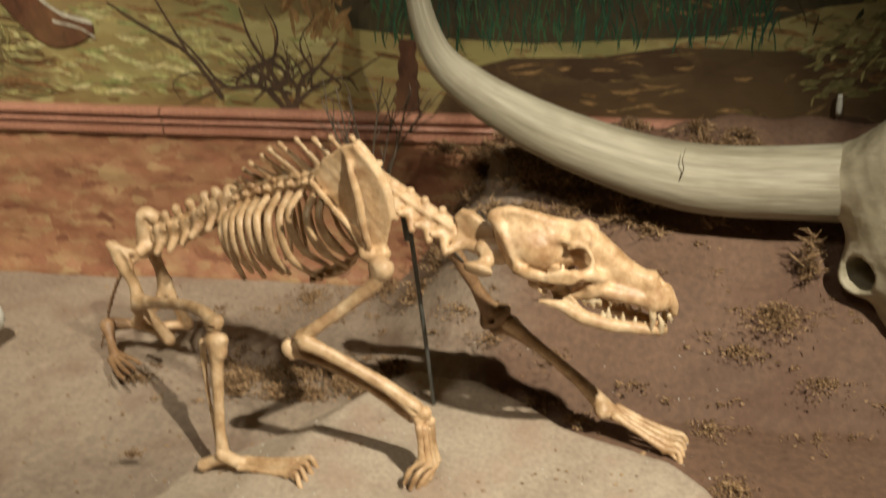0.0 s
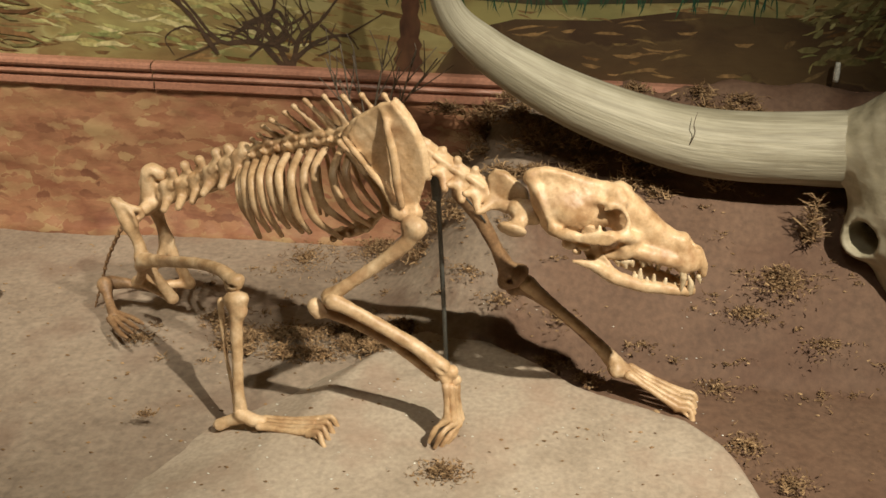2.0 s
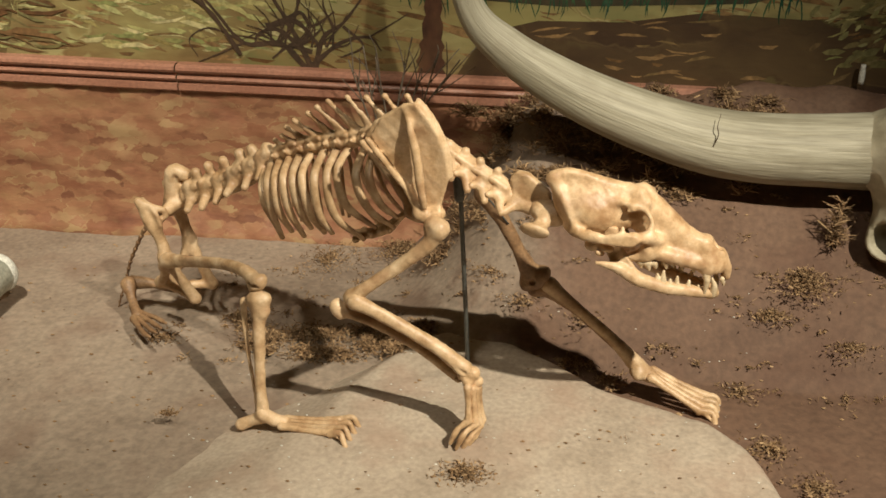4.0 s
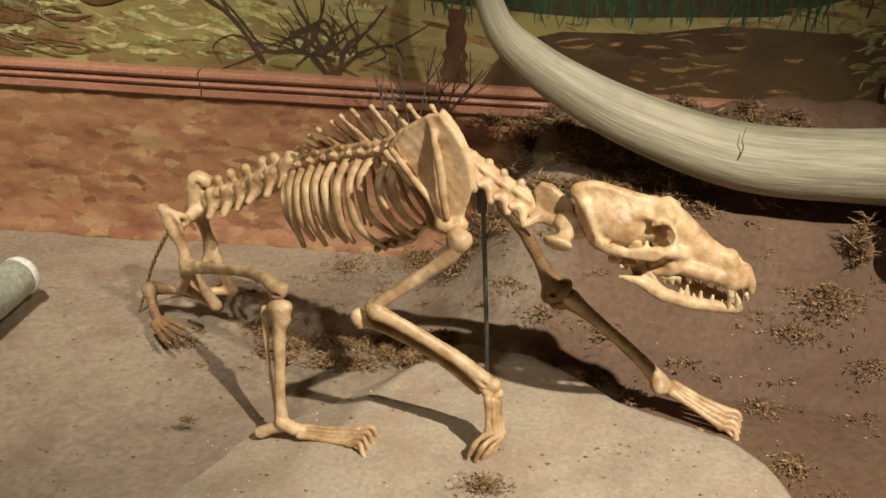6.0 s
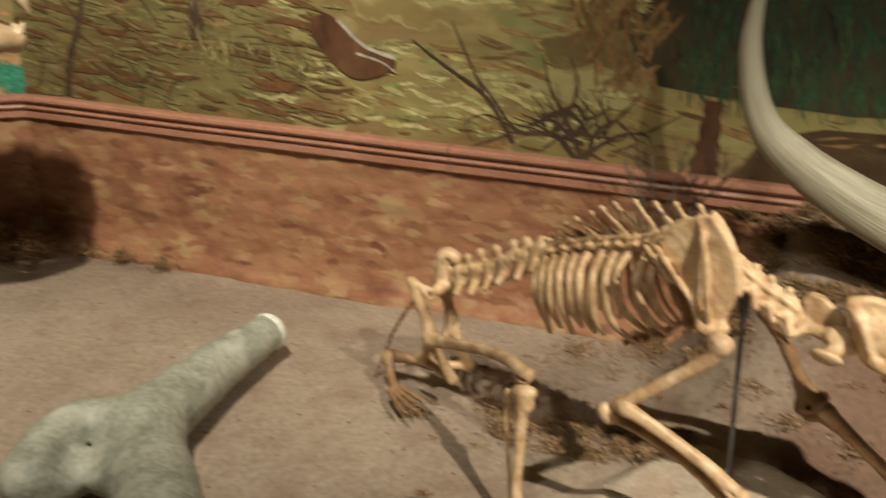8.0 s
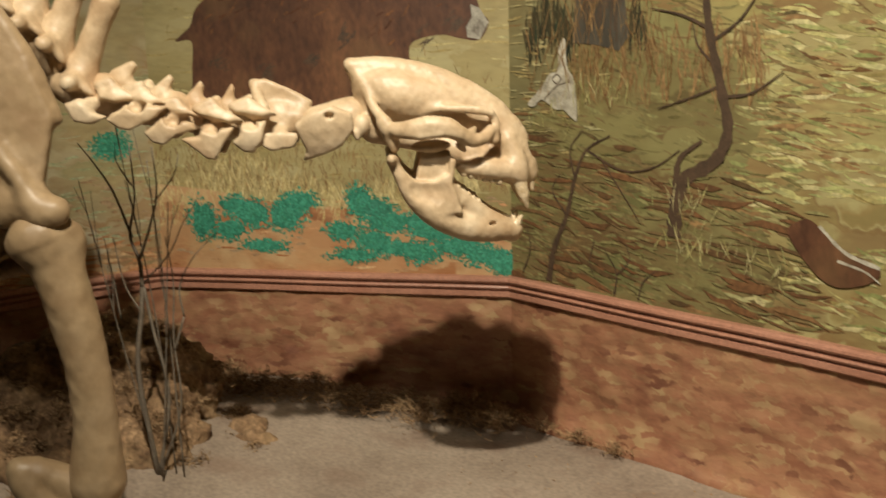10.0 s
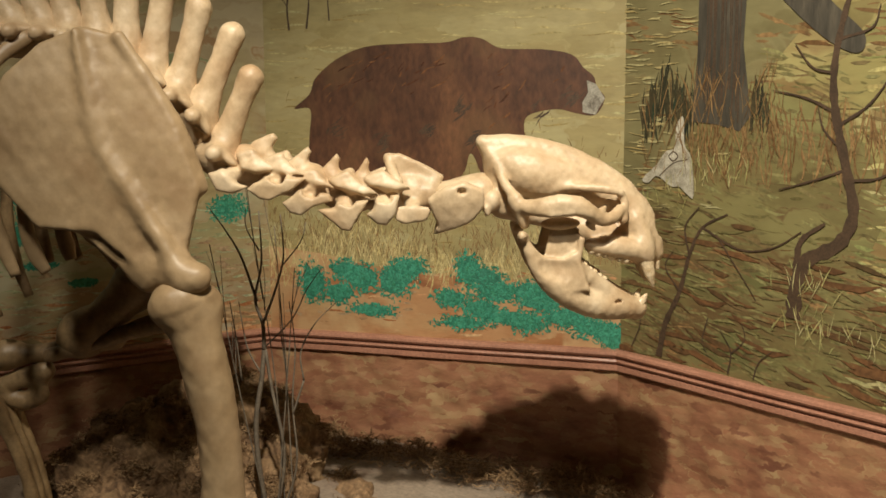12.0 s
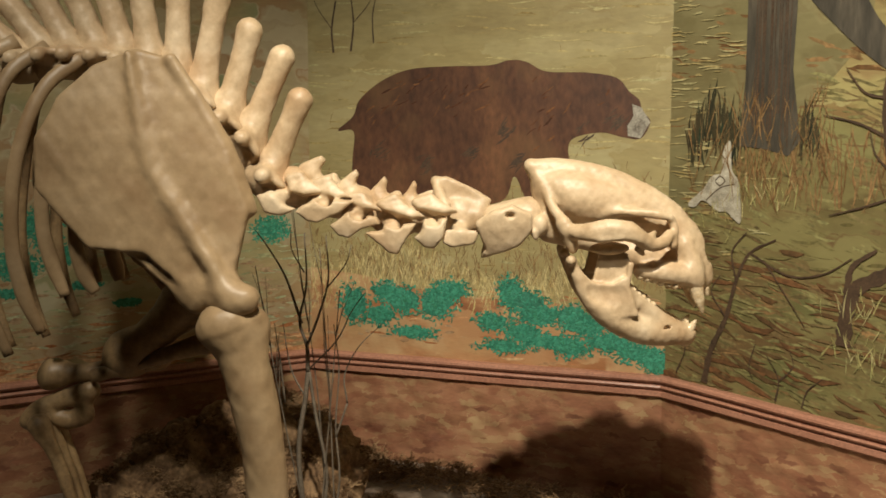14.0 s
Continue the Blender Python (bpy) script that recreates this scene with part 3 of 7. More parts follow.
for fr, u0, u1 in ((FRAME_A, -0.008, JOINT - 0.0015), (FRAME_A, JOINT + 0.0015, 4.6), (FRAME_B, -0.008, 1.195), (FRAME_C, 0.0, 1.75)):
    tagged(place("rail_trim", rail_mesh(fr, u0, u1), M_RAIL), "pinkish brown moulded rail with two grooves along the wall", "rail", "wall rails", "structure")

# ---- the mural, wall by wall ----
north = Paint(FRAME_A, wall_north)


def north_light(rng):
    u, z = rng.uniform(0.75, 2.1), rng.uniform(0.46, 1.9)
    return (u, z) if u > 0.75 + abs(rng.gauss(0, 0.15)) and u < 1.75 + 0.15 * noise.noise((u * 3, z * 3, 0)) and noise.noise((u * 2.2, z * 5, 4.0)) > -0.25 else None


def north_brown(rng):
    u, z = rng.uniform(0.0, 4.6), rng.uniform(0.44, 1.9)
    return (u, z) if noise.noise((u * 2.5, z * 6, 9.0)) > 0.08 or z < 0.5 else None


# the haze near the corner carries some of the light's fall-off in its colour
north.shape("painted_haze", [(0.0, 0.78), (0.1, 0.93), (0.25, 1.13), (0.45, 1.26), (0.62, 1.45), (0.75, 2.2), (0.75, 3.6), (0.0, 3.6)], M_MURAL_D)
north.shape("painted_shaded_field", [(0.0, 0.40), (0.85, 0.40), (0.92, 0.6), (0.78, 0.8), (0.86, 1.0), (0.7, 1.2), (0.45, 1.28), (0.25, 1.15), (0.1, 0.95), (0.0, 0.8)], M_MURAL_NEAR, "", False)
north.shape("painted_thicket", [(1.78, 0.62), (1.95, 0.60), (2.2, 0.585), (2.6, 0.60), (2.8, 0.66), (3.2, 0.70), (4.6, 0.7), (4.6, 2.6), (1.5, 2.6), (1.62, 1.5), (1.72, 1.0), (1.70, 0.75)], M_DARKWOOD, "dark green painted thicket")
north.shape("painted_bank", [(1.961, 0.415), (2.030, 0.523), (2.149, 0.553), (2.333, 0.554), (2.510, 0.579), (2.720, 0.568), (3.2, 0.62), (4.6, 0.66), (4.6, 0.38), (2.528, 0.416), (2.155, 0.411), (2.001, 0.397)], M_BANK, "brown painted river bank")


north.strokes("painted_ground", north_brown, 1300, S_BROWN, (0.03, 0.12), (0.003, 0.013), (-24, 6), 1)
north.strokes("painted_grass", north_light, 1500, S_LIGHT, (0.02, 0.10), (0.003, 0.014), (-24, 10), 2)
north.strokes("painted_dark_grass", lambda r: (lambda u: (u, r.uniform(0.46, min(1.35, 0.85 + 1.1 * u))))(r.uniform(0.0, 0.95)), 900, S_OLIVE, (0.02, 0.10), (0.003, 0.011), (-26, 4), 18)


def bank_light(rng):
    u, z = rng.uniform(2.0, 4.2), rng.uniform(0.43, 0.62)
    return (u, z) if noise.noise((u * 3, z * 7, 2.0)) > (0.05 if u < 2.75 else -0.2) else None




north.strokes("painted_bank_grass", bank_light, 160, S_BROWN, (0.02, 0.09), (0.003, 0.010), (-12, 12), 3)


def thicket(rng):
    u, z = rng.uniform(1.68, 4.2), rng.uniform(0.62, 1.9)
    return (u, z)


north.strokes("painted_foliage", thicket, 500, S_DARK, (0.03, 0.10), (0.004, 0.016), (50, 120), 4)


def thicket_edge(rng):
    z = rng.uniform(0.6, 1.9)
    return 1.70 - 0.05 * (z - 0.6) + rng.gauss(0, 0.06), z


north.strokes("painted_thicket_edge", thicket_edge, 320, S_BROWN, (0.04, 0.12), (0.006, 0.02), (40, 120), 19)


def reeds(rng):
    u, z = rng.uniform(1.84, 2.72), rng.uniform(0.59, 0.9)
    return (u, z) if rng.random() < 1.0 - 0.35 * abs(u - 2.2) else None


north.strokes("painted_reeds", reeds, 900, S_REED, (0.03, 0.10), (0.002, 0.005), (68, 112), 5, "green painted reeds")


def tussock(rng):
    u, z = rng.gauss(2.93, 0.09), rng.gauss(0.555, 0.05)
    return (u, z) if z > 0.44 else None


north.strokes("painted_tussock", tussock, 150, S_OLIVE, (0.02, 0.06), (0.006, 0.018), (-20, 60), 6)
north.strokes("painted_tussock_light", tussock, 70, S_LIGHT, (0.015, 0.05), (0.004, 0.010), (0, 80), 16)
north.ribbons("painted_stump", [([(1.915, 0.595), (1.911, 0.506), (1.906, 0.440), (1.911, 0.379)], 0.035, 0.075)], M_BEARPAINT, "dark red-brown painted stump")
bush = [
    ([(1.614, 0.427), (1.556, 0.485), (1.467, 0.485), (1.404, 0.559), (1.361, 0.610)], 0.016, 0.004),
    ([(1.628, 0.427), (1.579, 0.532), (1.543, 0.596), (1.524, 0.672)], 0.015, 0.003),
    ([(1.634, 0.428), (1.658, 0.502), (1.706, 0.537), (1.754, 0.596)], 0.014, 0.004),
    ([(1.625, 0.434), (1.698, 0.491), (1.765, 0.506), (1.793, 0.475)], 0.012, 0.003),
    ([(1.616, 0.467), (1.551, 0.518), (1.503, 0.505), (1.494, 0.476)], 0.013, 0.004),
    ([(1.559, 0.531), (1.607, 0.559), (1.633, 0.528), (1.687, 0.562)], 0.012, 0.004),
    ([(1.524, 0.524), (1.593, 0.539), (1.644, 0.488)], 0.016, 0.008),
    ([(1.467, 0.485), (1.409, 0.459), (1.351, 0.436)], 0.006, 0.002),
    ([(1.454, 0.494), (1.387, 0.518), (1.335, 0.490), (1.352, 0.449)], 0.005, 0.002),
    ([(1.593, 0.546), (1.610, 0.611), (1.587, 0.673)], 0.007, 0.003),
    ([(1.686, 0.523), (1.662, 0.587), (1.704, 0.651)], 0.006, 0.002),
    ([(1.630, 0.468), (1.576, 0.479), (1.533, 0.450)], 0.012, 0.004),
    ([(1.765, 0.506), (1.824, 0.541), (1.857, 0.562)], 0.004, 0.002),
    ([(1.706, 0.530), (1.751, 0.486), (1.697, 0.457)], 0.007, 0.003),
]
north.ribbons("painted_bush", bush, M_BRANCH, "dark bare painted bush")
twigs = []
rng = random.Random(8)
for _ in range(26):
    u0, z0 = (1.603, 0.480)
    a, ln = rng.uniform(0.2, 2.9), rng.uniform(0.06, 0.14)
    u0 += rng.uniform(-0.08, 0.08)
    mid = (u0 + ln * 0.5 * math.cos(a), z0 + ln * 0.5 * math.sin(a) + rng.uniform(-0.01, 0.01))
    twigs.append(([(u0, z0), mid, (u0 + ln * math.cos(a + 0.3), z0 + ln * math.sin(a + 0.3))], 0.005, 0.0015))
north.ribbons("painted_twigs", twigs, M_BRANCH)

# painted tree trunks and small trees beside the corner
# pale strokes lighten the wall to soften the lighting step at the corner
north.strokes("painted_haze_strokes", lambda r: (abs(r.gauss(0, 0.14)), r.uniform(0.85, 1.9)), 220, S_MEADOW, (0.02, 0.09), (0.002, 0.007), (-8, 8), 41)

def undergrowth(rng):
    u, z = rng.choice(((0.094, 1.181), (0.124, 1.215), (0.165, 1.239), (0.206, 1.215), (0.246, 1.191), (0.467, 1.200)))
    return u + rng.gauss(0, 0.015), z + rng.gauss(0, 0.028)


north.strokes("painted_undergrowth", undergrowth, 150, S_DARK, (0.04, 0.13), (0.003, 0.010), (78, 104), 31, "dark painted undergrowth")


def rust_grass(rng):
    return rng.uniform(0.24, 0.85), rng.uniform(1.02, 1.2)


north.strokes("painted_rust_grass", rust_grass, 260, S_BROWN, (0.04, 0.11), (0.002, 0.006), (70, 112), 32)


def furrows(rng):
    u = rng.uniform(0.0, 1.0)
    return u, rng.uniform(0.455, 0.98 - 0.22 * u)


north.strokes("painted_furrows", furrows, 80, S_FURROW, (0.06, 0.20), (0.006, 0.020), (-22, 2), 33, "dark reddish painted furrows")
north.strokes("painted_furrow_grass", furrows, 160, S_OLIVE, (0.03, 0.10), (0.003, 0.009), (-24, 6), 34)
north.shape("painted_trunk", [(0.251, 1.741), (0.419, 1.719), (0.418, 1.541), (0.412, 1.375), (0.442, 1.184), (0.408, 1.142), (0.330, 1.160), (0.247, 1.167), (0.262, 1.350), (0.262, 1.554)], M_TRUNK, "grey painted tree trunk")
north.shape("painted_leaning_trunk", [(0.442, 1.583), (0.576, 1.584), (0.659, 1.478), (0.754, 1.389), (0.742, 1.341), (0.664, 1.372), (0.549, 1.465)], M_TRUNK, "dark leaning painted trunk", True)
bark = []
rng = random.Random(5)
U0, Z0 = (0.286, 1.159)
U1, Z1 = (0.406, 1.542)
for k in range(16):
    u = U0 + (U1 - U0) * (k + 0.5) / 16
    bark.append(([(u, Z0 + rng.uniform(0, 0.1)), (u + rng.uniform(-0.006, 0.006), Z0 + 0.2), (u + rng.uniform(-0.006, 0.006), Z0 + 0.55)], 0.004, 0.003))
north.ribbons("painted_bark", bark, M_BRANCH)
north.ribbons("painted_small_tree", [
    ([(0.154, 0.464), (0.176, 0.569), (0.224, 0.670), (0.255, 0.782), (0.297, 0.866), (0.380, 0.911)], 0.022, 0.004),
    ([(0.255, 0.782), (0.238, 0.864), (0.285, 0.925)], 0.008, 0.003),
    ([(0.297, 0.866), (0.421, 0.816), (0.526, 0.831), (0.608, 0.882)], 0.007, 0.003),
    ([(0.345, 0.849), (0.423, 0.753), (0.480, 0.681)], 0.005, 0.002),
    ([(0.224, 0.670), (0.171, 0.739), (0.200, 0.793)], 0.006, 0.002),
    ([(0.326, 0.609), (0.309, 0.540), (0.330, 0.494)], 0.004, 0.002),
    ([(0.398, 0.457), (0.405, 0.524), (0.365, 0.583)], 0.006, 0.002),
    ([(0.405, 0.516), (0.449, 0.564), (0.438, 0.611)], 0.005, 0.002),
    ([(0.481, 0.457), (0.497, 0.509), (0.539, 0.548)], 0.005, 0.002),
    ([(0.050, 0.477), (0.081, 0.553), (0.068, 0.622)], 0.005, 0.002),
], M_BRANCH, "small bare painted tree")
north.ribbons("painted_gnarled_tree", [
    ([(0.594, 0.648), (0.601, 0.744), (0.628, 0.808), (0.713, 0.859), (0.750, 0.938), (0.726, 1.051), (0.689, 1.194), (0.680, 1.308), (0.700, 1.433), (0.731, 1.541)], 0.045, 0.012),
    ([(0.599, 0.790), (0.609, 0.859), (0.675, 0.910)], 0.022, 0.008),
    ([(0.689, 1.194), (0.608, 1.230), (0.508, 1.252)], 0.009, 0.003),
    ([(0.681, 1.293), (0.620, 1.309), (0.569, 1.369)], 0.008, 0.003),
    ([(0.705, 1.165), (0.778, 1.215), (0.844, 1.303)], 0.009, 0.003),
    ([(0.726, 1.051), (0.634, 1.018), (0.537, 0.989)], 0.007, 0.003),
    ([(0.717, 1.094), (0.660, 1.150), (0.641, 1.208)], 0.007, 0.003),
    ([(0.695, 1.378), (0.775, 1.401), (0.794, 1.455)], 0.008, 0.003),
    ([(0.740, 1.024), (0.816, 1.035), (0.898, 1.087)], 0.009, 0.003),
], M_BRANCH, "gnarled bare painted tree")
north.shape("painted_skull", [(0.078, 0.995), (0.130, 1.040), (0.160, 1.078), (0.192, 1.092), (0.198, 1.158), (0.221, 1.178), (0.228, 1.101), (0.253, 1.061), (0.264, 0.954), (0.240, 0.959), (0.214, 0.978), (0.183, 0.979), (0.131, 1.006), (0.100, 0.984)], M_PALE, "pale painted horned skull", True)
north.ribbons("painted_skull_lines", [([(0.141, 1.007), (0.191, 1.046), (0.241, 1.058)], 0.004, 0.003), ([(0.172, 1.065), (0.188, 1.079), (0.205, 1.066), (0.189, 1.052), (0.173, 1.062)], 0.004, 0.004)], M_BRANCH)
north.shape("painted_log", [(0.923, 0.699), (0.942, 0.723), (0.983, 0.733), (1.059, 0.674), (1.150, 0.640), (1.142, 0.604), (1.066, 0.579), (1.010, 0.595), (0.953, 0.652)], M_BEARPAINT, "red-brown painted log", True)
north.ribbons("painted_log_light", [([(1.004, 0.721), (1.071, 0.664), (1.155, 0.637)], 0.008, 0.010), ([(1.053, 0.642), (1.120, 0.625), (1.157, 0.602)], 0.007, 0.003)], M_PALE)
north.ribbons("painted_bare_stem", [([(1.459, 0.457), (1.387, 0.564), (1.286, 0.629), (1.201, 0.686)], 0.012, 0.003), ([(1.387, 0.564), (1.320, 0.699), (1.304, 0.736)], 0.006, 0.002)], M_BRANCH)


def straw_a(rng):
    u, z = rng.choice(((0.60, 0.655), (0.68, 0.62), (0.85, 0.60), (0.62, 0.75), (0.27, 1.02), (0.36, 1.05), (0.2, 0.95)))
    return u + rng.gauss(0, 0.05), z + rng.gauss(0, 0.025)


north.strokes("painted_straw", straw_a, 120, S_LIGHT, (0.03, 0.09), (0.0015, 0.003), (55, 125), 7)


def brush_a(rng):
    return rng.uniform(0.08, 0.55), rng.uniform(1.05, 1.30)


north.strokes("painted_brushwood", brush_a, 130, S_BROWN, (0.05, 0.18), (0.0015, 0.0035), (60, 120), 17)

west = Paint(FRAME_B, wall_west)


def west_field(rng):
    return rng.uniform(0.0, 1.2), rng.uniform(0.46, 2.0)


west.strokes("painted_meadow", west_field, 500, S_MEADOW, (0.03, 0.14), (0.002, 0.008), (-6, 6), 11)
west.strokes("painted_dry_grass", lambda r: (r.uniform(0, 1.2), 0.72 + abs(r.gauss(0, 0.16))), 1500, S_BROWN, (0.012, 0.05), (0.0012, 0.003), (60, 120), 44)
west.shape("painted_soil", [(0.0, 0.44), (1.2, 0.44), (1.2, 0.74), (1.0, 0.72), (0.8, 0.68), (0.6, 0.66), (0.4, 0.68), (0.2, 0.62), (0.0, 0.56)], M_REDSOIL, "orange-red painted soil")


def west_soil(rng):
    return rng.uniform(0.0, 1.2), rng.uniform(0.45, 0.70)




west.strokes("painted_soil_strokes", west_soil, 300, S_RED, (0.02, 0.09), (0.003, 0.010), (-10, 10), 12)


def west_straw(rng):
    u = rng.uniform(0.1, 1.2)
    return u, 0.70 + 0.05 * math.sin(u * 9) + rng.uniform(-0.05, 0.08)


west.strokes("painted_straw", west_straw, 900, S_STRAW, (0.03, 0.08), (0.0015, 0.004), (60, 120), 13)
west.shape("painted_bear", [(1.095, 1.205), (1.040, 1.252), (1.015, 1.307), (0.937, 1.367), (0.838, 1.403), (0.702, 1.411), (0.569, 1.412), (0.504, 1.427), (0.449, 1.421), (0.384, 1.390), (0.259, 1.385), (0.166, 1.368), (0.126, 1.326), (0.096, 1.301), (0.085, 1.266), (0.061, 1.235), (0.089, 1.185), (0.146, 1.189), (0.212, 1.202), (0.301, 1.180), (0.309, 1.118), (0.290, 1.012), (0.363, 0.983), (0.437, 0.982), (0.484, 1.062), (0.531, 0.980), (0.743, 0.966), (1.025, 0.970), (1.043, 1.092), (1.037, 1.201)], M_BEARPAINT, "plain brown painted bear shape", True)



def shoulder(rng):
    u, z = rng.choice(((0.457, 1.347), (0.402, 1.312), (0.357, 1.285), (0.311, 1.302), (0.249, 1.310), (0.195, 1.301), (0.383, 1.232), (0.373, 1.170), (0.231, 1.249)))
    return u + rng.gauss(0, 0.022), z + rng.gauss(0, 0.018)


west.strokes("painted_bear_fur_light", shoulder, 150, S_FUR, (0.02, 0.06), (0.003, 0.008), (-70, -20), 35)


def flank(rng):
    u, z = rng.choice(((0.858, 1.315), (0.780, 1.333), (0.703, 1.305), (0.939, 1.261), (0.606, 1.331)))
    return u + rng.gauss(0, 0.05), z + rng.gauss(0, 0.028)


west.strokes("painted_bear_fur", flank, 110, S_FUR, (0.02, 0.07), (0.002, 0.007), (-60, -10), 36)


def shade(rng):
    u, z = rng.choice(((0.941, 1.131), (0.781, 1.095), (0.627, 1.133), (0.512, 1.197), (0.475, 1.116), (0.274, 1.206), (0.169, 1.241)))
    return u + rng.gauss(0, 0.014), z + rng.gauss(0, 0.012)


west.strokes("painted_bear_fur_dark", shade, 110, M_BRANCH, (0.02, 0.06), (0.003, 0.008), (-70, -10), 37)
west.strokes("painted_rocks", lambda r: (r.uniform(0.0, 1.2), r.uniform(0.50, 0.70)), 60, S_ROCK, (0.02, 0.05), (0.006, 0.014), (-8, 8), 38, "pale painted stones")
west.ribbons("painted_far_trees", [([(1.108, 1.462), (1.113, 1.540), (1.098, 1.631)], 0.007, 0.005), ([(1.045, 1.465), (1.035, 1.556), (1.044, 1.647)], 0.007, 0.004), ([(0.964, 1.489), (0.967, 1.572), (0.954, 1.644)], 0.005, 0.003), ([(1.113, 1.540), (1.156, 1.596), (1.176, 1.633)], 0.003, 0.002), ([(1.037, 1.556), (0.994, 1.600), (0.974, 1.627)], 0.003, 0.002)], M_BRANCH, "thin far painted trees")
west.shape("painted_bear_muzzle", [(0.117, 1.289), (0.089, 1.278), (0.061, 1.234), (0.089, 1.185), (0.128, 1.192), (0.130, 1.222), (0.112, 1.252)], M_MUZZLE)


def teal(rng):
    x, z, r, s = rng.choice(TEAL)
    a, b = rng.gauss(0, 0.8), rng.gauss(0, 0.8)
    return (x + a * r, z + b * s) if a * a + b * b < 4.5 and z + b * s > 0.455 else None


def spot_on_west(u, z, r, s):
    return (u, z, r, s)


TEAL = [spot_on_west(*(1.040, 0.623), 0.035, 0.045), spot_on_west(*(0.865, 0.641), 0.045, 0.03), spot_on_west(*(0.745, 0.638), 0.045, 0.035), spot_on_west(*(0.826, 0.538), 0.05, 0.012),
        spot_on_west(*(0.492, 0.687), 0.03, 0.035), spot_on_west(*(0.549, 0.591), 0.04, 0.018), spot_on_west(*(0.397, 0.618), 0.055, 0.024), spot_on_west(*(0.250, 0.598), 0.055, 0.026),
        spot_on_west(*(0.511, 0.512), 0.055, 0.014), spot_on_west(*(0.176, 0.548), 0.055, 0.02), spot_on_west(*(0.032, 0.511), 0.022, 0.018),
        spot_on_west(*(0.359, 0.537), 0.055, 0.016), spot_on_west(*(0.947, 0.589), 0.04, 0.022), spot_on_west(*(0.915, 0.668), 0.04, 0.022), spot_on_west(*(0.695, 0.687), 0.04, 0.022), spot_on_west(*(0.454, 0.559), 0.04, 0.022), spot_on_west(*(0.295, 0.522), 0.04, 0.022), spot_on_west(*(0.094, 0.520), 0.04, 0.022), spot_on_west(*(0.005, 0.482), 0.04, 0.022), spot_on_west(*(0.287, 0.624), 0.04, 0.022), spot_on_west(*(0.435, 0.662), 0.04, 0.022)]
rng = random.Random(3)
for u, z, r, q in TEAL:
    ring = [(u + r * 1.15 * (0.75 + 0.5 * rng.random()) * math.cos(k * 0.35), max(0.452, z + q * 1.15 * (0.7 + 0.6 * rng.random()) * math.sin(k * 0.35))) for k in range(18)]
    west.shape("painted_shrub_body", ring, M_TEAL, "", True)
west.strokes("painted_teal_shrubs", teal, 7000, S_TEAL, (0.007, 0.018), (0.003, 0.007), (0, 180), 15, "bright teal painted shrubs")

south = Paint(FRAME_C, wall_south_west)


def south_field(rng):
    return rng.uniform(0.0, 1.7), rng.uniform(0.46, 2.0)


south.strokes("painted_soil", lambda r: (r.uniform(0, 1.7), 0.44 + abs(r.gauss(0, 0.06))), 420, S_RED, (0.03, 0.12), (0.005, 0.014), (-10, 10), 22)
south.strokes("painted_stones", lambda r: (r.uniform(0, 1.7), r.uniform(0.50, 0.78)), 260, S_ROCK, (0.02, 0.06), (0.005, 0.013), (-8, 8), 24, "pale painted stones")
south.strokes("painted_pale_grass", lambda r: (r.uniform(0, 1.7), r.uniform(0.55, 1.1)), 500, S_PALEGREEN, (0.02, 0.08), (0.003, 0.009), (-10, 10), 25)
SOUTH_TEAL = [(0.141, 0.878, 0.045, 0.03), (0.887, 0.923, 0.06, 0.035), (0.940, 0.807, 0.05, 0.03), (0.810, 0.833, 0.03, 0.02), (0.959, 0.723, 0.03, 0.008), (0.748, 0.733, 0.03, 0.007), (0.622, 0.669, 0.025, 0.007)]


def south_teal(rng):
    u, z, r, q = rng.choice(SOUTH_TEAL)
    a, b = rng.gauss(0, 0.7), rng.gauss(0, 0.7)
    return (u + a * r, z + b * q) if a * a + b * b < 3.5 and u + a * r > 0.0 else None


south.strokes("painted_teal_shrubs", south_teal, 4000, S_TEAL, (0.007, 0.018), (0.003, 0.007), (0, 180), 23, "teal painted shrubs")

# ---- the floor of the display ----
MOUND = [(-0.62, 1.98), (-0.40, 2.13), (-0.246, 2.178), (-0.07, 2.198), (0.063, 2.103), (0.163, 2.013), (0.30, 1.955), (0.365, 1.927), (0.425, 1.851), (0.475, 1.72), (0.50, 1.50), (0.44, 1.25), (-0.2, 1.05), (-0.75, 1.25), (-0.80, 1.7)]


def inside_mound(x, y):
    """Distance inside the mound's outline (minus outside)."""
    best, sign = 1e9, -1
    for i in range(len(MOUND)):
        ax, ay = MOUND[i]
        bx, by = MOUND[i - 1]
        ex, ey = bx - ax, by - ay
        t = min(1, max(0, ((x - ax) * ex + (y - ay) * ey) / (ex * ex + ey * ey)))
        best = min(best, math.hypot(x - ax - t * ex, y - ay - t * ey))
        if (ay > y) != (by > y) and x < (bx - ax) * (y - ay) / (by - ay) + ax:
            sign = -sign
    return sign * best


def floor_z(x, y):
    bank = 0.10 * smooth(-2.0, -2.9, x) * smooth(0.2, 1.2, y)
    slope = smooth(-0.35, 0.05, x) * 0.42 * min(1, max(0, (y - 2.08) / 0.52)) ** 0.75
    bank += slope + slope * 0.10 * noise.noise((x * 5, y * 5, 7)) + slope * 0.05 * noise.noise((x * 14, y * 14, 7))
    return bank + 0.010 * noise.noise((x * 2.2, y * 2.2, 0)) + 0.003 * noise.noise((x * 9, y * 9, 3)) - 0.006


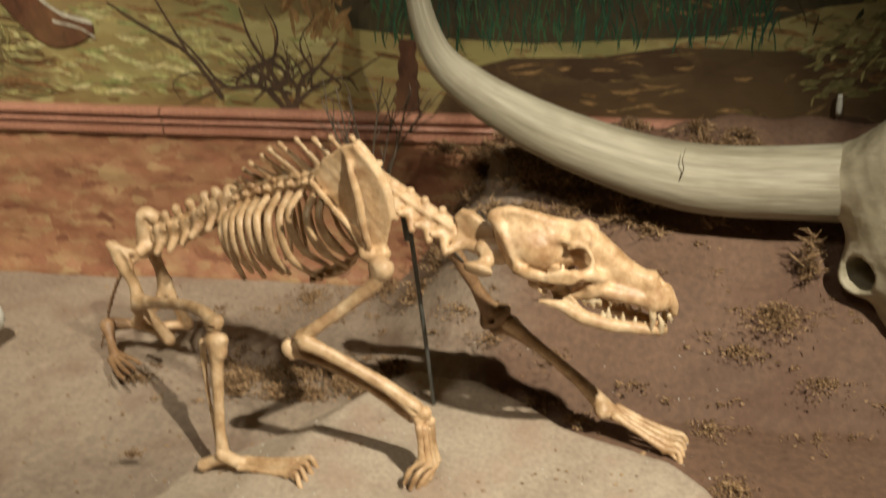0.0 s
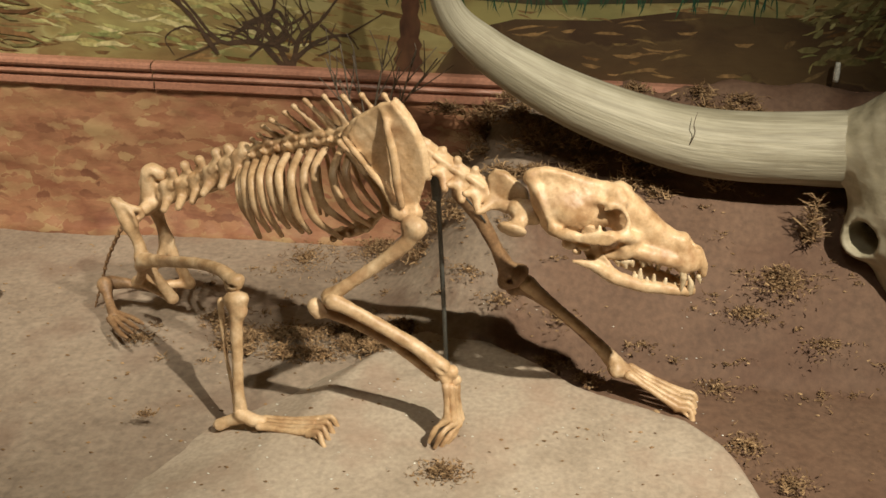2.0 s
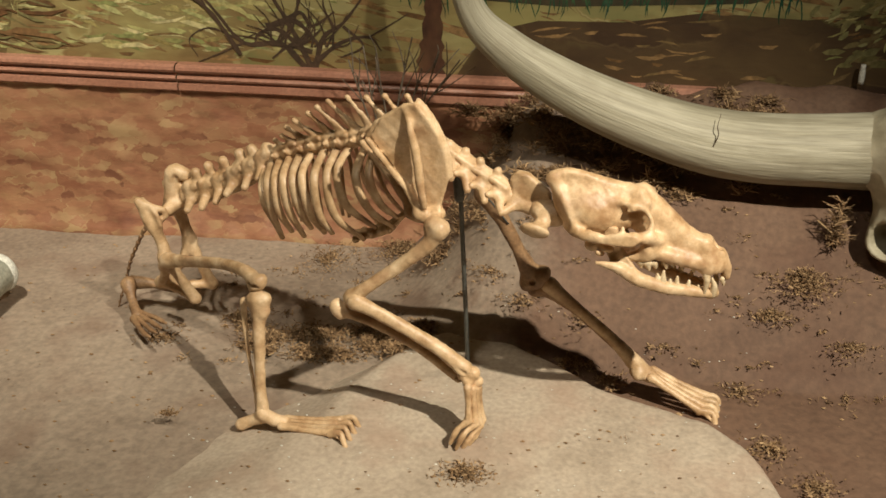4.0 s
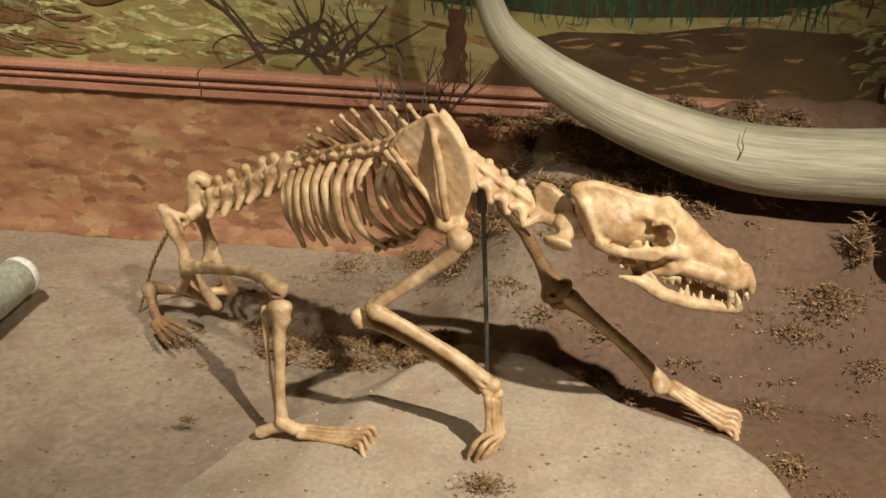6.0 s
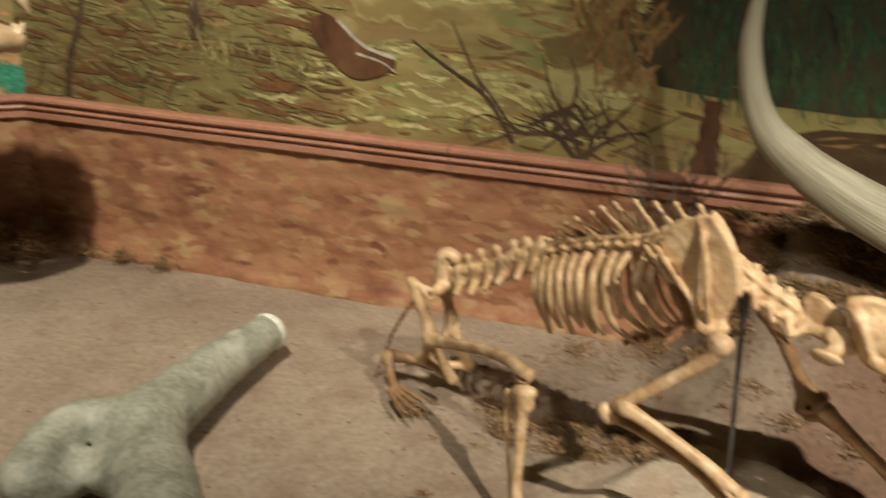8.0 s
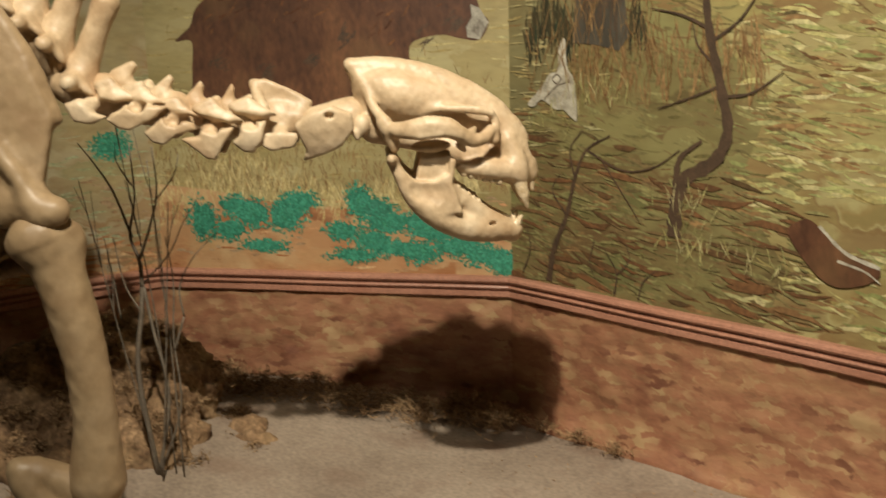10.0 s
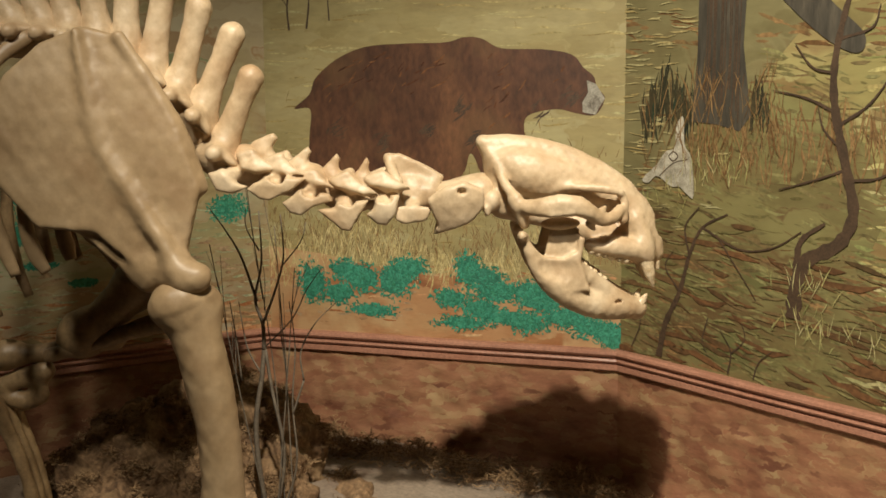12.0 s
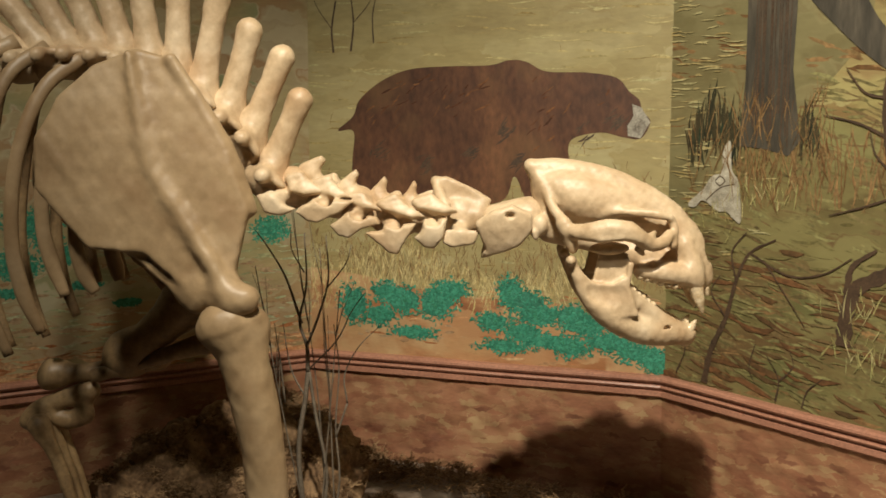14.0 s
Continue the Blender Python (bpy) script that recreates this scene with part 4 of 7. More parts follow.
def mound_z(x, y):
    d = inside_mound(x, y) + 0.012 * noise.noise((x * 7, y * 7, 1))
    side = 0.05 + 0.4 * smooth(-0.15, -0.45, x)
    return -0.035 + 0.068 * smooth(-0.012, side, d) + 0.006 * noise.noise((x * 4, y * 4, 5)) + 0.0015 * noise.noise((x * 22, y * 22, 5))


def sheet(name, x0, x1, y0, y1, step, height):
    nx, ny = int((x1 - x0) / step), int((y1 - y0) / step)
    verts = [(x0 + (x1 - x0) * i / nx, y0 + (y1 - y0) * j / ny, 0) for j in range(ny + 1) for i in range(nx + 1)]
    verts = [(x, y, height(x, y)) for x, y, _ in verts]
    faces = [(j * (nx + 1) + i, j * (nx + 1) + i + 1, (j + 1) * (nx + 1) + i + 1, (j + 1) * (nx + 1) + i) for j in range(ny) for i in range(nx)]
    return raw_mesh(name, verts, faces)


tagged(place("ground", sheet("ground", -3.5, 2.6, 0.55, 2.66, 0.02, floor_z), M_GROUND), "brown packed sand floor of the display", "ground", "", "structure")
tagged(place("mound", sheet("mound", -0.95, 0.62, 1.0, 2.3, 0.01, mound_z), M_MOUND), "low pale grey plaster rock rising from the floor", "ground", "", "structure")

# plain unseen gallery round the display, its paint lightened to bounce fill
def box(x0, x1, y0, y1, z0, z1):
    bm = bmesh.new()
    bmesh.ops.create_cube(bm, size=1)
    for v in bm.verts:
        v.co = Vector(((x0 + x1) / 2 + v.co.x * (x1 - x0), (y0 + y1) / 2 + v.co.y * (y1 - y0), (z0 + z1) / 2 + v.co.z * (z1 - z0)))
    return bm


for name, b in (("gallery_floor", (-4.0, 3.0, -3.0, 0.55, -0.62, -0.55)), ("ceiling", (-4.0, 3.0, -3.0, 2.9, 3.7, 3.8)), ("wall_east", (2.6, 2.72, -3.0, 2.75, -0.6, 3.7)),
                ("wall_south", (-4.0, 3.0, -3.1, -3.0, -0.6, 3.7)), ("wall_back_west", (-4.1, -4.0, -3.0, 0.4, -0.6, 3.7)), ("kerb", (-3.6, 2.6, 0.47, 0.55, -0.6, 0.05)), ("wall_return", (-4.0, -3.45, 0.2, 0.3, -0.6, 3.7))):
    tagged(part(name, box(*b), M_ROOM, None, "", False), "plain unseen gallery surface closing the room round the display", name.split("_")[0], "", "structure")

# ---- the crouching wolf skeleton on the mound ----
wolf = anchor("wolf_skeleton", (-0.1, 1.9, 0.03), "tan mounted wolf skeleton crouching with lowered head on the mound", "skeleton")
FARTHER = np.array((0.18, 0.98, 0.0))


def away(p, d):
    """The point d metres farther from the near flank."""
    return tuple(np.array(p, float) + FARTHER * d)


def bone(name, step, thing, material, build, label=""):
    b = Bone(step)
    build(b)
    return place(name, b.mesh(name), material, thing, label)


def tooth(b, root, tip, r, k=0.001):
    root, tip = np.array(root, float), np.array(tip, float)
    b.cap(root, tip, r, r * 0.35, k)


def wolf_skull(b):
    fwd = np.array((0.331, 1.830, 0.369)) - np.array((0.076, 1.830, 0.457))
    # braincase, narrowing behind the eyes, with a thin crest on top
    b.ell((0.118, 1.830, 0.454), (0.050, 0.037, 0.035), fwd, k=0.010)
    b.ell((0.158, 1.830, 0.457), (0.050, 0.020, 0.030), fwd, k=0.018)
    b.plate([(0.056, 1.830, 0.506), (0.078, 1.830, 0.515), (0.108, 1.830, 0.512), (0.138, 1.830, 0.502), (0.173, 1.830, 0.493), (0.175, 1.830, 0.463), (0.125, 1.830, 0.450), (0.082, 1.830, 0.447), (0.072, 1.830, 0.470)], (0.0, 1.0, 0), 0.008, 0.022)
    b.chain([(0.056, 1.830, 0.502), (0.066, 1.830, 0.510), (0.086, 1.830, 0.514), (0.112, 1.830, 0.508), (0.147, 1.830, 0.498), (0.177, 1.830, 0.491)], [0.007, 0.007, 0.005, 0.004, 0.004, 0.007], 0.008)
    # the back of the skull
    b.chain([(0.060, 1.830, 0.497), (0.075, 1.830, 0.464), (0.091, 1.830, 0.431)], [0.008, 0.016, 0.018], 0.012)
    b.ell((0.093, 1.830, 0.423), (0.012, 0.022, 0.012), fwd, k=0.008)
    # forehead and muzzle
    b.chain([(0.174, 1.830, 0.471), (0.200, 1.830, 0.463), (0.226, 1.830, 0.441), (0.257, 1.830, 0.418), (0.289, 1.830, 0.401), (0.313, 1.830, 0.388)], [0.020, 0.025, 0.024, 0.019, 0.016, 0.013], 0.012)
    b.chain([(0.209, 1.830, 0.428), (0.240, 1.830, 0.406), (0.276, 1.830, 0.388), (0.313, 1.830, 0.372)], [0.022, 0.022, 0.019, 0.015], 0.012)
    b.chain([(0.109, 1.830, 0.420), (0.154, 1.830, 0.406), (0.207, 1.830, 0.389)], [0.018, 0.014, 0.018], 0.012)
    b.chain([(0.318, 1.830, 0.386), (0.329, 1.830, 0.367), (0.332, 1.830, 0.350)], [0.010, 0.009, 0.006], 0.008)
    for s in (-1, 1):
        b.chain([(0.058, 1.830, 0.501), away((0.073, 1.830, 0.482), 0.016 * s), away((0.087, 1.830, 0.459), 0.028 * s), away((0.100, 1.830, 0.434), 0.034 * s)], [0.004, 0.003, 0.003, 0.004], 0.014)
        b.cap(away((0.192, 1.830, 0.484), 0.012 * s), away((0.203, 1.830, 0.478), 0.026 * s), 0.012, 0.007, 0.012)
        b.chain([away((0.212, 1.830, 0.402), 0.028 * s), away((0.246, 1.830, 0.391), 0.024 * s), away((0.287, 1.830, 0.379), 0.016 * s), away((0.314, 1.830, 0.371), 0.01 * s)], [0.012, 0.012, 0.012, 0.011], 0.010)
        b.chain([away((0.296, 1.830, 0.409), 0.008 * s), away((0.303, 1.830, 0.384), 0.014 * s), away((0.302, 1.830, 0.365), 0.016 * s)], [0.006, 0.007, 0.007], 0.014)
        b.cap(away((0.185, 1.830, 0.388), 0.026 * s), away((0.211, 1.830, 0.391), 0.028 * s), 0.007, 0.010, 0.008)
    for s in (-1, 1):
        # eye socket, and the hollow behind it under the temple
        b.ell(away((0.192, 1.830, 0.458), 0.046 * s), (0.020, 0.030, 0.018), fwd, k=0.006, cut=True)
        b.ell(away((0.161, 1.830, 0.460), 0.062 * s), (0.026, 0.026, 0.011), fwd, k=0.010, cut=True)
        b.ell(away((0.251, 1.830, 0.413), 0.04 * s), (0.007, 0.010, 0.004), fwd, k=0.003, cut=True)
        b.ell(away((0.179, 1.830, 0.410), 0.046 * s), (0.022, 0.024, 0.008), fwd, k=0.005, cut=True)
    for s in (-1, 1):
        # cheek arch, brow line and rim of the socket
        b.chain([away((0.100, 1.830, 0.427), 0.03 * s), away((0.120, 1.830, 0.426), 0.044 * s), away((0.136, 1.830, 0.428), 0.052 * s)], [0.008, 0.008, 0.006], 0.010)
        b.chain([away((0.193, 1.830, 0.432), 0.054 * s), away((0.210, 1.830, 0.427), 0.042 * s), away((0.225, 1.830, 0.418), 0.026 * s)], [0.008, 0.009, 0.010], 0.010)
        b.plate([away((0.124, 1.830, 0.435), 0.052 * s), away((0.150, 1.830, 0.433), 0.052 * s), away((0.171, 1.830, 0.440), 0.052 * s), away((0.196, 1.830, 0.438), 0.052 * s), away((0.206, 1.830, 0.430), 0.052 * s), away((0.192, 1.830, 0.419), 0.052 * s), away((0.162, 1.830, 0.419), 0.052 * s), away((0.130, 1.830, 0.420), 0.052 * s)], (0.18, 0.98, 0.12 * s), 0.0055, 0.008, 0.006 * s)
        b.cap(away((0.175, 1.830, 0.435), 0.056 * s), away((0.175, 1.830, 0.447), 0.054 * s), 0.005, 0.003, 0.005)
        b.chain([away((0.150, 1.830, 0.474), 0.018 * s), away((0.170, 1.830, 0.475), 0.024 * s), away((0.185, 1.830, 0.472), 0.032 * s), away((0.179, 1.830, 0.467), 0.034 * s)], [0.005, 0.005, 0.005, 0.0028], 0.008)
        b.chain([away((0.189, 1.830, 0.474), 0.028 * s), away((0.205, 1.830, 0.468), 0.034 * s), away((0.215, 1.830, 0.451), 0.036 * s), away((0.214, 1.830, 0.434), 0.04 * s)], [0.006, 0.0032, 0.0032, 0.006], 0.010)
        b.ell(away((0.147, 1.830, 0.407), 0.036 * s), (0.015, 0.011, 0.008), fwd, k=0.006)
        b.ell(away((0.126, 1.830, 0.404), 0.026 * s), (0.012, 0.010, 0.010), fwd, k=0.006)
    b.ell((0.315, 1.830, 0.403), (0.011, 0.008, 0.009), fwd, k=0.003, cut=True)
    b.ell((0.073, 1.830, 0.437), (0.012, 0.010, 0.009), fwd, k=0.003, cut=True)


skull = bone("skull", 0.0021, wolf, M_WOLF, wolf_skull, "tan wolf skull with deep eye sockets")


def wolf_jaw(b):
    for s in (-1, 1):
        b.chain([away((0.136, 1.830, 0.380), 0.04 * s), away((0.167, 1.830, 0.374), 0.039 * s), away((0.198, 1.830, 0.354), 0.034 * s), away((0.237, 1.830, 0.339), 0.027 * s), away((0.277, 1.830, 0.330), 0.018 * s), away((0.312, 1.830, 0.323), 0.009 * s)], [0.003, 0.0085, 0.0115, 0.0105, 0.010, 0.008], 0.006)
        b.plate([away((0.161, 1.830, 0.366), 0.026 * s), away((0.149, 1.830, 0.389), 0.026 * s), away((0.142, 1.830, 0.423), 0.026 * s), away((0.149, 1.830, 0.438), 0.026 * s), away((0.163, 1.830, 0.436), 0.026 * s), away((0.176, 1.830, 0.398), 0.026 * s), away((0.205, 1.830, 0.358), 0.026 * s)], (0.18, 0.98, 0), 0.0045, 0.006)
        b.cap(away((0.139, 1.830, 0.401), 0.046 * s), away((0.141, 1.830, 0.391), 0.028 * s), 0.005, 0.005, 0.006)
        b.ell(away((0.170, 1.830, 0.396), 0.046 * s), (0.012, 0.008, 0.014), k=0.005, cut=True)
    b.cap((0.309, 1.830, 0.318), (0.317, 1.830, 0.319), 0.009, 0.007, 0.008)


jaw = bone("jaw", 0.0028, wolf, M_WOLF, wolf_jaw, "slim tan lower jaw")


def wolf_teeth(b):
    for s in (-1, 1):
        b.chain([away((0.299, 1.830, 0.373), 0.017 * s), away((0.304, 1.830, 0.352), 0.02 * s), away((0.302, 1.830, 0.328), 0.02 * s)], [0.0068, 0.0058, 0.0022], 0.002)
        b.chain([away((0.314, 1.830, 0.322), 0.011 * s), away((0.316, 1.830, 0.338), 0.014 * s), away((0.311, 1.830, 0.354), 0.016 * s)], [0.006, 0.005, 0.0018], 0.002)
        # cheek teeth: cusps of uneven height
        for root, tip, r in ((away((0.202, 1.830, 0.380), 0.028 * s), away((0.204, 1.830, 0.371), 0.028 * s), 0.0050), (away((0.212, 1.830, 0.380), 0.028 * s), away((0.216, 1.830, 0.367), 0.028 * s), 0.0065), (away((0.223, 1.830, 0.379), 0.027 * s), away((0.226, 1.830, 0.371), 0.027 * s), 0.0055), (away((0.240, 1.830, 0.381), 0.025 * s), away((0.241, 1.830, 0.371), 0.025 * s), 0.0055), (away((0.250, 1.830, 0.380), 0.024 * s), away((0.252, 1.830, 0.374), 0.024 * s), 0.0042), (away((0.264, 1.830, 0.378), 0.021 * s), away((0.266, 1.830, 0.368), 0.021 * s), 0.0048), (away((0.281, 1.830, 0.372), 0.018 * s), away((0.283, 1.830, 0.364), 0.018 * s), 0.0042),
                             (away((0.229, 1.830, 0.342), 0.027 * s), away((0.229, 1.830, 0.360), 0.027 * s), 0.0055), (away((0.238, 1.830, 0.340), 0.026 * s), away((0.238, 1.830, 0.365), 0.026 * s), 0.0065), (away((0.249, 1.830, 0.339), 0.025 * s), away((0.249, 1.830, 0.351), 0.025 * s), 0.0050), (away((0.259, 1.830, 0.337), 0.022 * s), away((0.259, 1.830, 0.355), 0.022 * s), 0.0050), (away((0.276, 1.830, 0.333), 0.018 * s), away((0.277, 1.830, 0.347), 0.018 * s), 0.0048), (away((0.292, 1.830, 0.330), 0.014 * s), away((0.292, 1.830, 0.339), 0.014 * s), 0.0040)):
            b.cap(root, tip, r * 1.15, 0.0024, 0.002)
    for i in range(3):
        s = 1
        tooth(b, away((0.326, 1.830, 0.349), 0.009 - 0.009 * i), away((0.330, 1.830, 0.338), 0.009 - 0.009 * i), 0.0042)


bone("teeth", 0.0018, skull, M_TOOTH, wolf_teeth, "small pointed ivory teeth")


def vertebra(c, ax, r, ln, spine=None, spine_r=0.005, wings=(), body=None):
    """A vertebra: a drum with an arch, a spine and side processes."""
    c, ax = np.array(c, float), np.array(ax, float) / np.linalg.norm(ax)

    def build(b):
        b.cap(c - ax * ln * 0.42, c + ax * ln * 0.42, r, r * 0.95, r * 0.4)
        b.cap(c - ax * ln * 0.5, c - ax * ln * 0.44, r * 1.12, r * 1.12, r * 0.3)
        top = c + np.array((0, 0, r * 1.1))
        b.cap(top - ax * ln * 0.35, top + ax * ln * 0.3, r * 0.7, r * 0.62, r * 0.5)
        side = np.cross(ax, (0, 0, 1.0))
        side = side / np.linalg.norm(side)
        for s in (-1, 1):
            b.cap(top + side * r * 0.8 * s - ax * ln * 0.45, top + side * r * 0.8 * s + ax * ln * 0.5, r * 0.36, r * 0.42, r * 0.4)
        if spine is not None:
            tip = np.array(spine, float)
            mid = (top + tip) / 2 + ax * ln * 0.08
            b.chain([top, mid, tip], [spine_r * 1.5, spine_r * 0.85, spine_r * 0.8], r * 0.4)
            b.cap(tip - (tip - mid) * 0.08, tip, spine_r * 0.95, spine_r * 0.9, spine_r)
            b.cap(mid - ax * spine_r * 0.9, top - ax * ln * 0.1, spine_r * 0.55, spine_r, r * 0.3)
            b.cap(mid + ax * spine_r * 0.9, top + ax * ln * 0.3, spine_r * 0.7, spine_r, r * 0.4)
        for out, back, down, wr in wings:
            for s in (-1, 1):
                b.cap(c + side * r * 0.7 * s, c + side * out * s - ax * back - np.array((0, 0, down)), wr * 1.2, wr * 0.8, r * 0.5)
    return build


# the back: bases from the neck towards the loins, tips of the spines
BACK = [((-0.159, 1.900, 0.543), (-0.181, 1.900, 0.602)), ((-0.194, 1.920, 0.538), (-0.220, 1.910, 0.598)), ((-0.223, 1.930, 0.530), (-0.255, 1.930, 0.588)), ((-0.253, 1.950, 0.513), (-0.289, 1.940, 0.584)), ((-0.282, 1.970, 0.499), (-0.327, 1.960, 0.569)),
        ((-0.309, 1.980, 0.491), (-0.350, 1.970, 0.555)), ((-0.338, 2.000, 0.480), (-0.369, 1.980, 0.540)), ((-0.365, 2.010, 0.471), (-0.401, 2.000, 0.519)), ((-0.394, 2.030, 0.457), (-0.422, 2.020, 0.499)), ((-0.419, 2.040, 0.446), (-0.435, 2.030, 0.479)), ((-0.449, 2.060, 0.429), (-0.455, 2.050, 0.463))]
for i, (base, tip) in enumerate(BACK):
    nxt = BACK[i + 1][0] if i + 1 < len(BACK) else (-0.482, 2.080, 0.407)
    ax = np.array(base) - np.array(nxt)
    bone("vertebra", 0.0026, wolf, M_WOLF, vertebra(base, ax, 0.0125, np.linalg.norm(ax) * 0.95, tip, 0.0046, ((0.022, -0.002, -0.006, 0.005),)))
LOINS = [((-0.483, 2.080, 0.404), (-0.479, 2.070, 0.446)), ((-0.515, 2.090, 0.382), (-0.515, 2.090, 0.436)), ((-0.548, 2.100, 0.362), (-0.542, 2.100, 0.424)), ((-0.587, 2.120, 0.338), (-0.581, 2.110, 0.403)), ((-0.621, 2.130, 0.321), (-0.615, 2.120, 0.387)), ((-0.655, 2.140, 0.310), (-0.646, 2.130, 0.367))]
for i, (base, tip) in enumerate(LOINS):
    nxt = LOINS[i + 1][0] if i + 1 < len(LOINS) else (-0.688, 2.150, 0.300)
    ax = np.array(base) - np.array(nxt)
    bone("vertebra", 0.0026, wolf, M_WOLF, vertebra(base, ax, 0.0185, np.linalg.norm(ax) * 0.98, tuple(np.array(base) + (np.array(tip) - np.array(base)) * 0.86), 0.0088, ((0.046, -0.012, 0.018, 0.0085), (0.017, 0.008, -0.028, 0.0075), (0.018, -0.012, -0.020, 0.0065))))


def sacrum(b):
    b.chain([(-0.681, 2.150, 0.307), (-0.708, 2.160, 0.286), (-0.730, 2.170, 0.260)], [0.024, 0.024, 0.015], 0.008)
    b.chain([(-0.676, 2.145, 0.348), (-0.700, 2.145, 0.350), (-0.712, 2.150, 0.290)], [0.014, 0.017, 0.014], 0.010)
    b.cap((-0.690, 2.130, 0.345), (-0.692, 2.130, 0.300), 0.006, 0.008, 0.004, True)
    for s in (-1, 1):
        b.cap((-0.698, 2.150, 0.291), away((-0.704, 2.150, 0.282), 0.03 * s), 0.016, 0.012)


bone("sacrum", 0.003, wolf, M_WOLF, sacrum)


def pelvis(b):
    for s in (-1, 1):
        hip = away((-0.709, 2.140, 0.186), 0.045 * s)
        b.chain([away((-0.746, 2.140, 0.311), 0.050 * s), away((-0.733, 2.140, 0.269), 0.045 * s), away((-0.715, 2.140, 0.224), 0.043 * s), hip], [0.006, 0.013, 0.011, 0.014], 0.008)
        b.cap(away((-0.746, 2.140, 0.308), 0.050 * s), away((-0.704, 2.140, 0.288), 0.038 * s), 0.005, 0.006, 0.012)
        b.plate([away(p, 0.046 * s) for p in ((-0.752, 2.140, 0.313), (-0.702, 2.140, 0.286), (-0.698, 2.140, 0.262), (-0.713, 2.140, 0.226), (-0.728, 2.140, 0.238))], (0.5, 0.85, 0.1), 0.004, 0.006)
        b.cap(away((-0.728, 2.140, 0.253), 0.046 * s), away((-0.701, 2.140, 0.276), 0.036 * s), 0.008, 0.005, 0.010)
        b.chain([hip, away((-0.692, 2.140, 0.149), 0.04 * s), away((-0.665, 2.140, 0.093), 0.034 * s)], [0.014, 0.010, 0.012], 0.008)
        b.chain([hip, away((-0.727, 2.140, 0.136), 0.03 * s), (-0.756, 2.140, 0.108)], [0.012, 0.009, 0.009], 0.008)
        b.chain([away((-0.665, 2.140, 0.093), 0.034 * s), away((-0.711, 2.140, 0.098), 0.012 * s), (-0.756, 2.140, 0.108)], [0.010, 0.008, 0.009], 0.008)


bone("pelvis", 0.003, wolf, M_WOLF, pelvis)

# the tail, a thin string of dark bones
TAIL = curve_points([(-0.752, 2.180, 0.249), (-0.795, 2.200, 0.210), (-0.827, 2.210, 0.162), (-0.857, 2.220, 0.109), (-0.875, 2.220, 0.060), (-0.896, 2.220, 0.009), (-0.914, 2.220, -0.042)], 3)
for i in range(len(TAIL) - 1):
    a, b_ = TAIL[i], TAIL[i + 1]
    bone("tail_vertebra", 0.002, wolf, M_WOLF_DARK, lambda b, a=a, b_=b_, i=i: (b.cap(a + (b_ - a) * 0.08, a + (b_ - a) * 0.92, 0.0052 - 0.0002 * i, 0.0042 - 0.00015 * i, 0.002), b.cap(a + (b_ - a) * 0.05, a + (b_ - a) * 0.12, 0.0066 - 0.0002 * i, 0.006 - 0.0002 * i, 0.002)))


RIBS = [
    ((-0.246, 1.944, 0.501), (-0.249, 1.900, 0.463), (-0.232, 1.896, 0.417), (-0.208, 1.922, 0.380)),
    ((-0.266, 1.954, 0.492), (-0.272, 1.904, 0.460), (-0.253, 1.900, 0.404), (-0.216, 1.929, 0.358)),
    ((-0.296, 1.974, 0.487), (-0.307, 1.918, 0.461), (-0.293, 1.913, 0.402), (-0.252, 1.946, 0.347)),
    ((-0.322, 1.984, 0.479), (-0.327, 1.922, 0.449), (-0.315, 1.917, 0.379), (-0.275, 1.953, 0.320)),
    ((-0.348, 1.994, 0.470), (-0.350, 1.926, 0.446), (-0.345, 1.920, 0.382), (-0.328, 1.941, 0.334)),
    ((-0.377, 2.014, 0.457), (-0.376, 1.940, 0.440), (-0.365, 1.934, 0.377), (-0.346, 1.956, 0.327)),
    ((-0.402, 2.024, 0.448), (-0.396, 1.950, 0.433), (-0.386, 1.944, 0.376), (-0.373, 1.966, 0.330)),
    ((-0.424, 2.034, 0.439), (-0.416, 1.960, 0.427), (-0.408, 1.954, 0.369), (-0.390, 1.976, 0.308)),
    ((-0.447, 2.044, 0.428), (-0.435, 1.970, 0.417), (-0.430, 1.964, 0.363), (-0.416, 1.986, 0.312)),
    ((-0.466, 2.054, 0.417), (-0.452, 1.980, 0.410), (-0.448, 1.974, 0.358), (-0.438, 1.996, 0.293)),
    ((-0.482, 2.064, 0.404), (-0.466, 1.990, 0.396), (-0.461, 1.984, 0.364), (-0.455, 2.006, 0.318)),
]
for i, pts in enumerate(RIBS):
    wide = 0.050 + 0.030 * min(1.0, i / 5)
    twin = [away(p, 2 * q) for p, q in zip(pts, (0.006, wide * 0.7, wide * 0.72, wide * 0.5))]
    for line in (pts, twin):
        bm = bmesh.new()
        near = line is pts
        tube(bm, line, [0.0050, 0.0050, 0.0054, 0.0056, 0.0036] if near else [0.0042, 0.0038, 0.0038, 0.0040, 0.0030], 10, 7, 1.45 if near else 1.0, (0.98, -0.18, 0))
        part("rib", bm, M_WOLF, wolf)


def sternum(b):
    b.chain([(-0.289, 1.970, 0.322), (-0.257, 1.960, 0.332), (-0.232, 1.950, 0.347), (-0.200, 1.930, 0.381)], [0.009, 0.010, 0.009, 0.006], 0.006)
    for x in (0, 1, 2):
        p = np.array((-0.286, 1.970, 0.321)) + (np.array((-0.222, 1.950, 0.352)) - np.array((-0.286, 1.970, 0.321))) * x / 2
        b.cap(p - FARTHER * 0.02, p + FARTHER * 0.02, 0.007, 0.007, 0.005)


bone("sternum", 0.0026, wolf, M_WOLF, sternum)

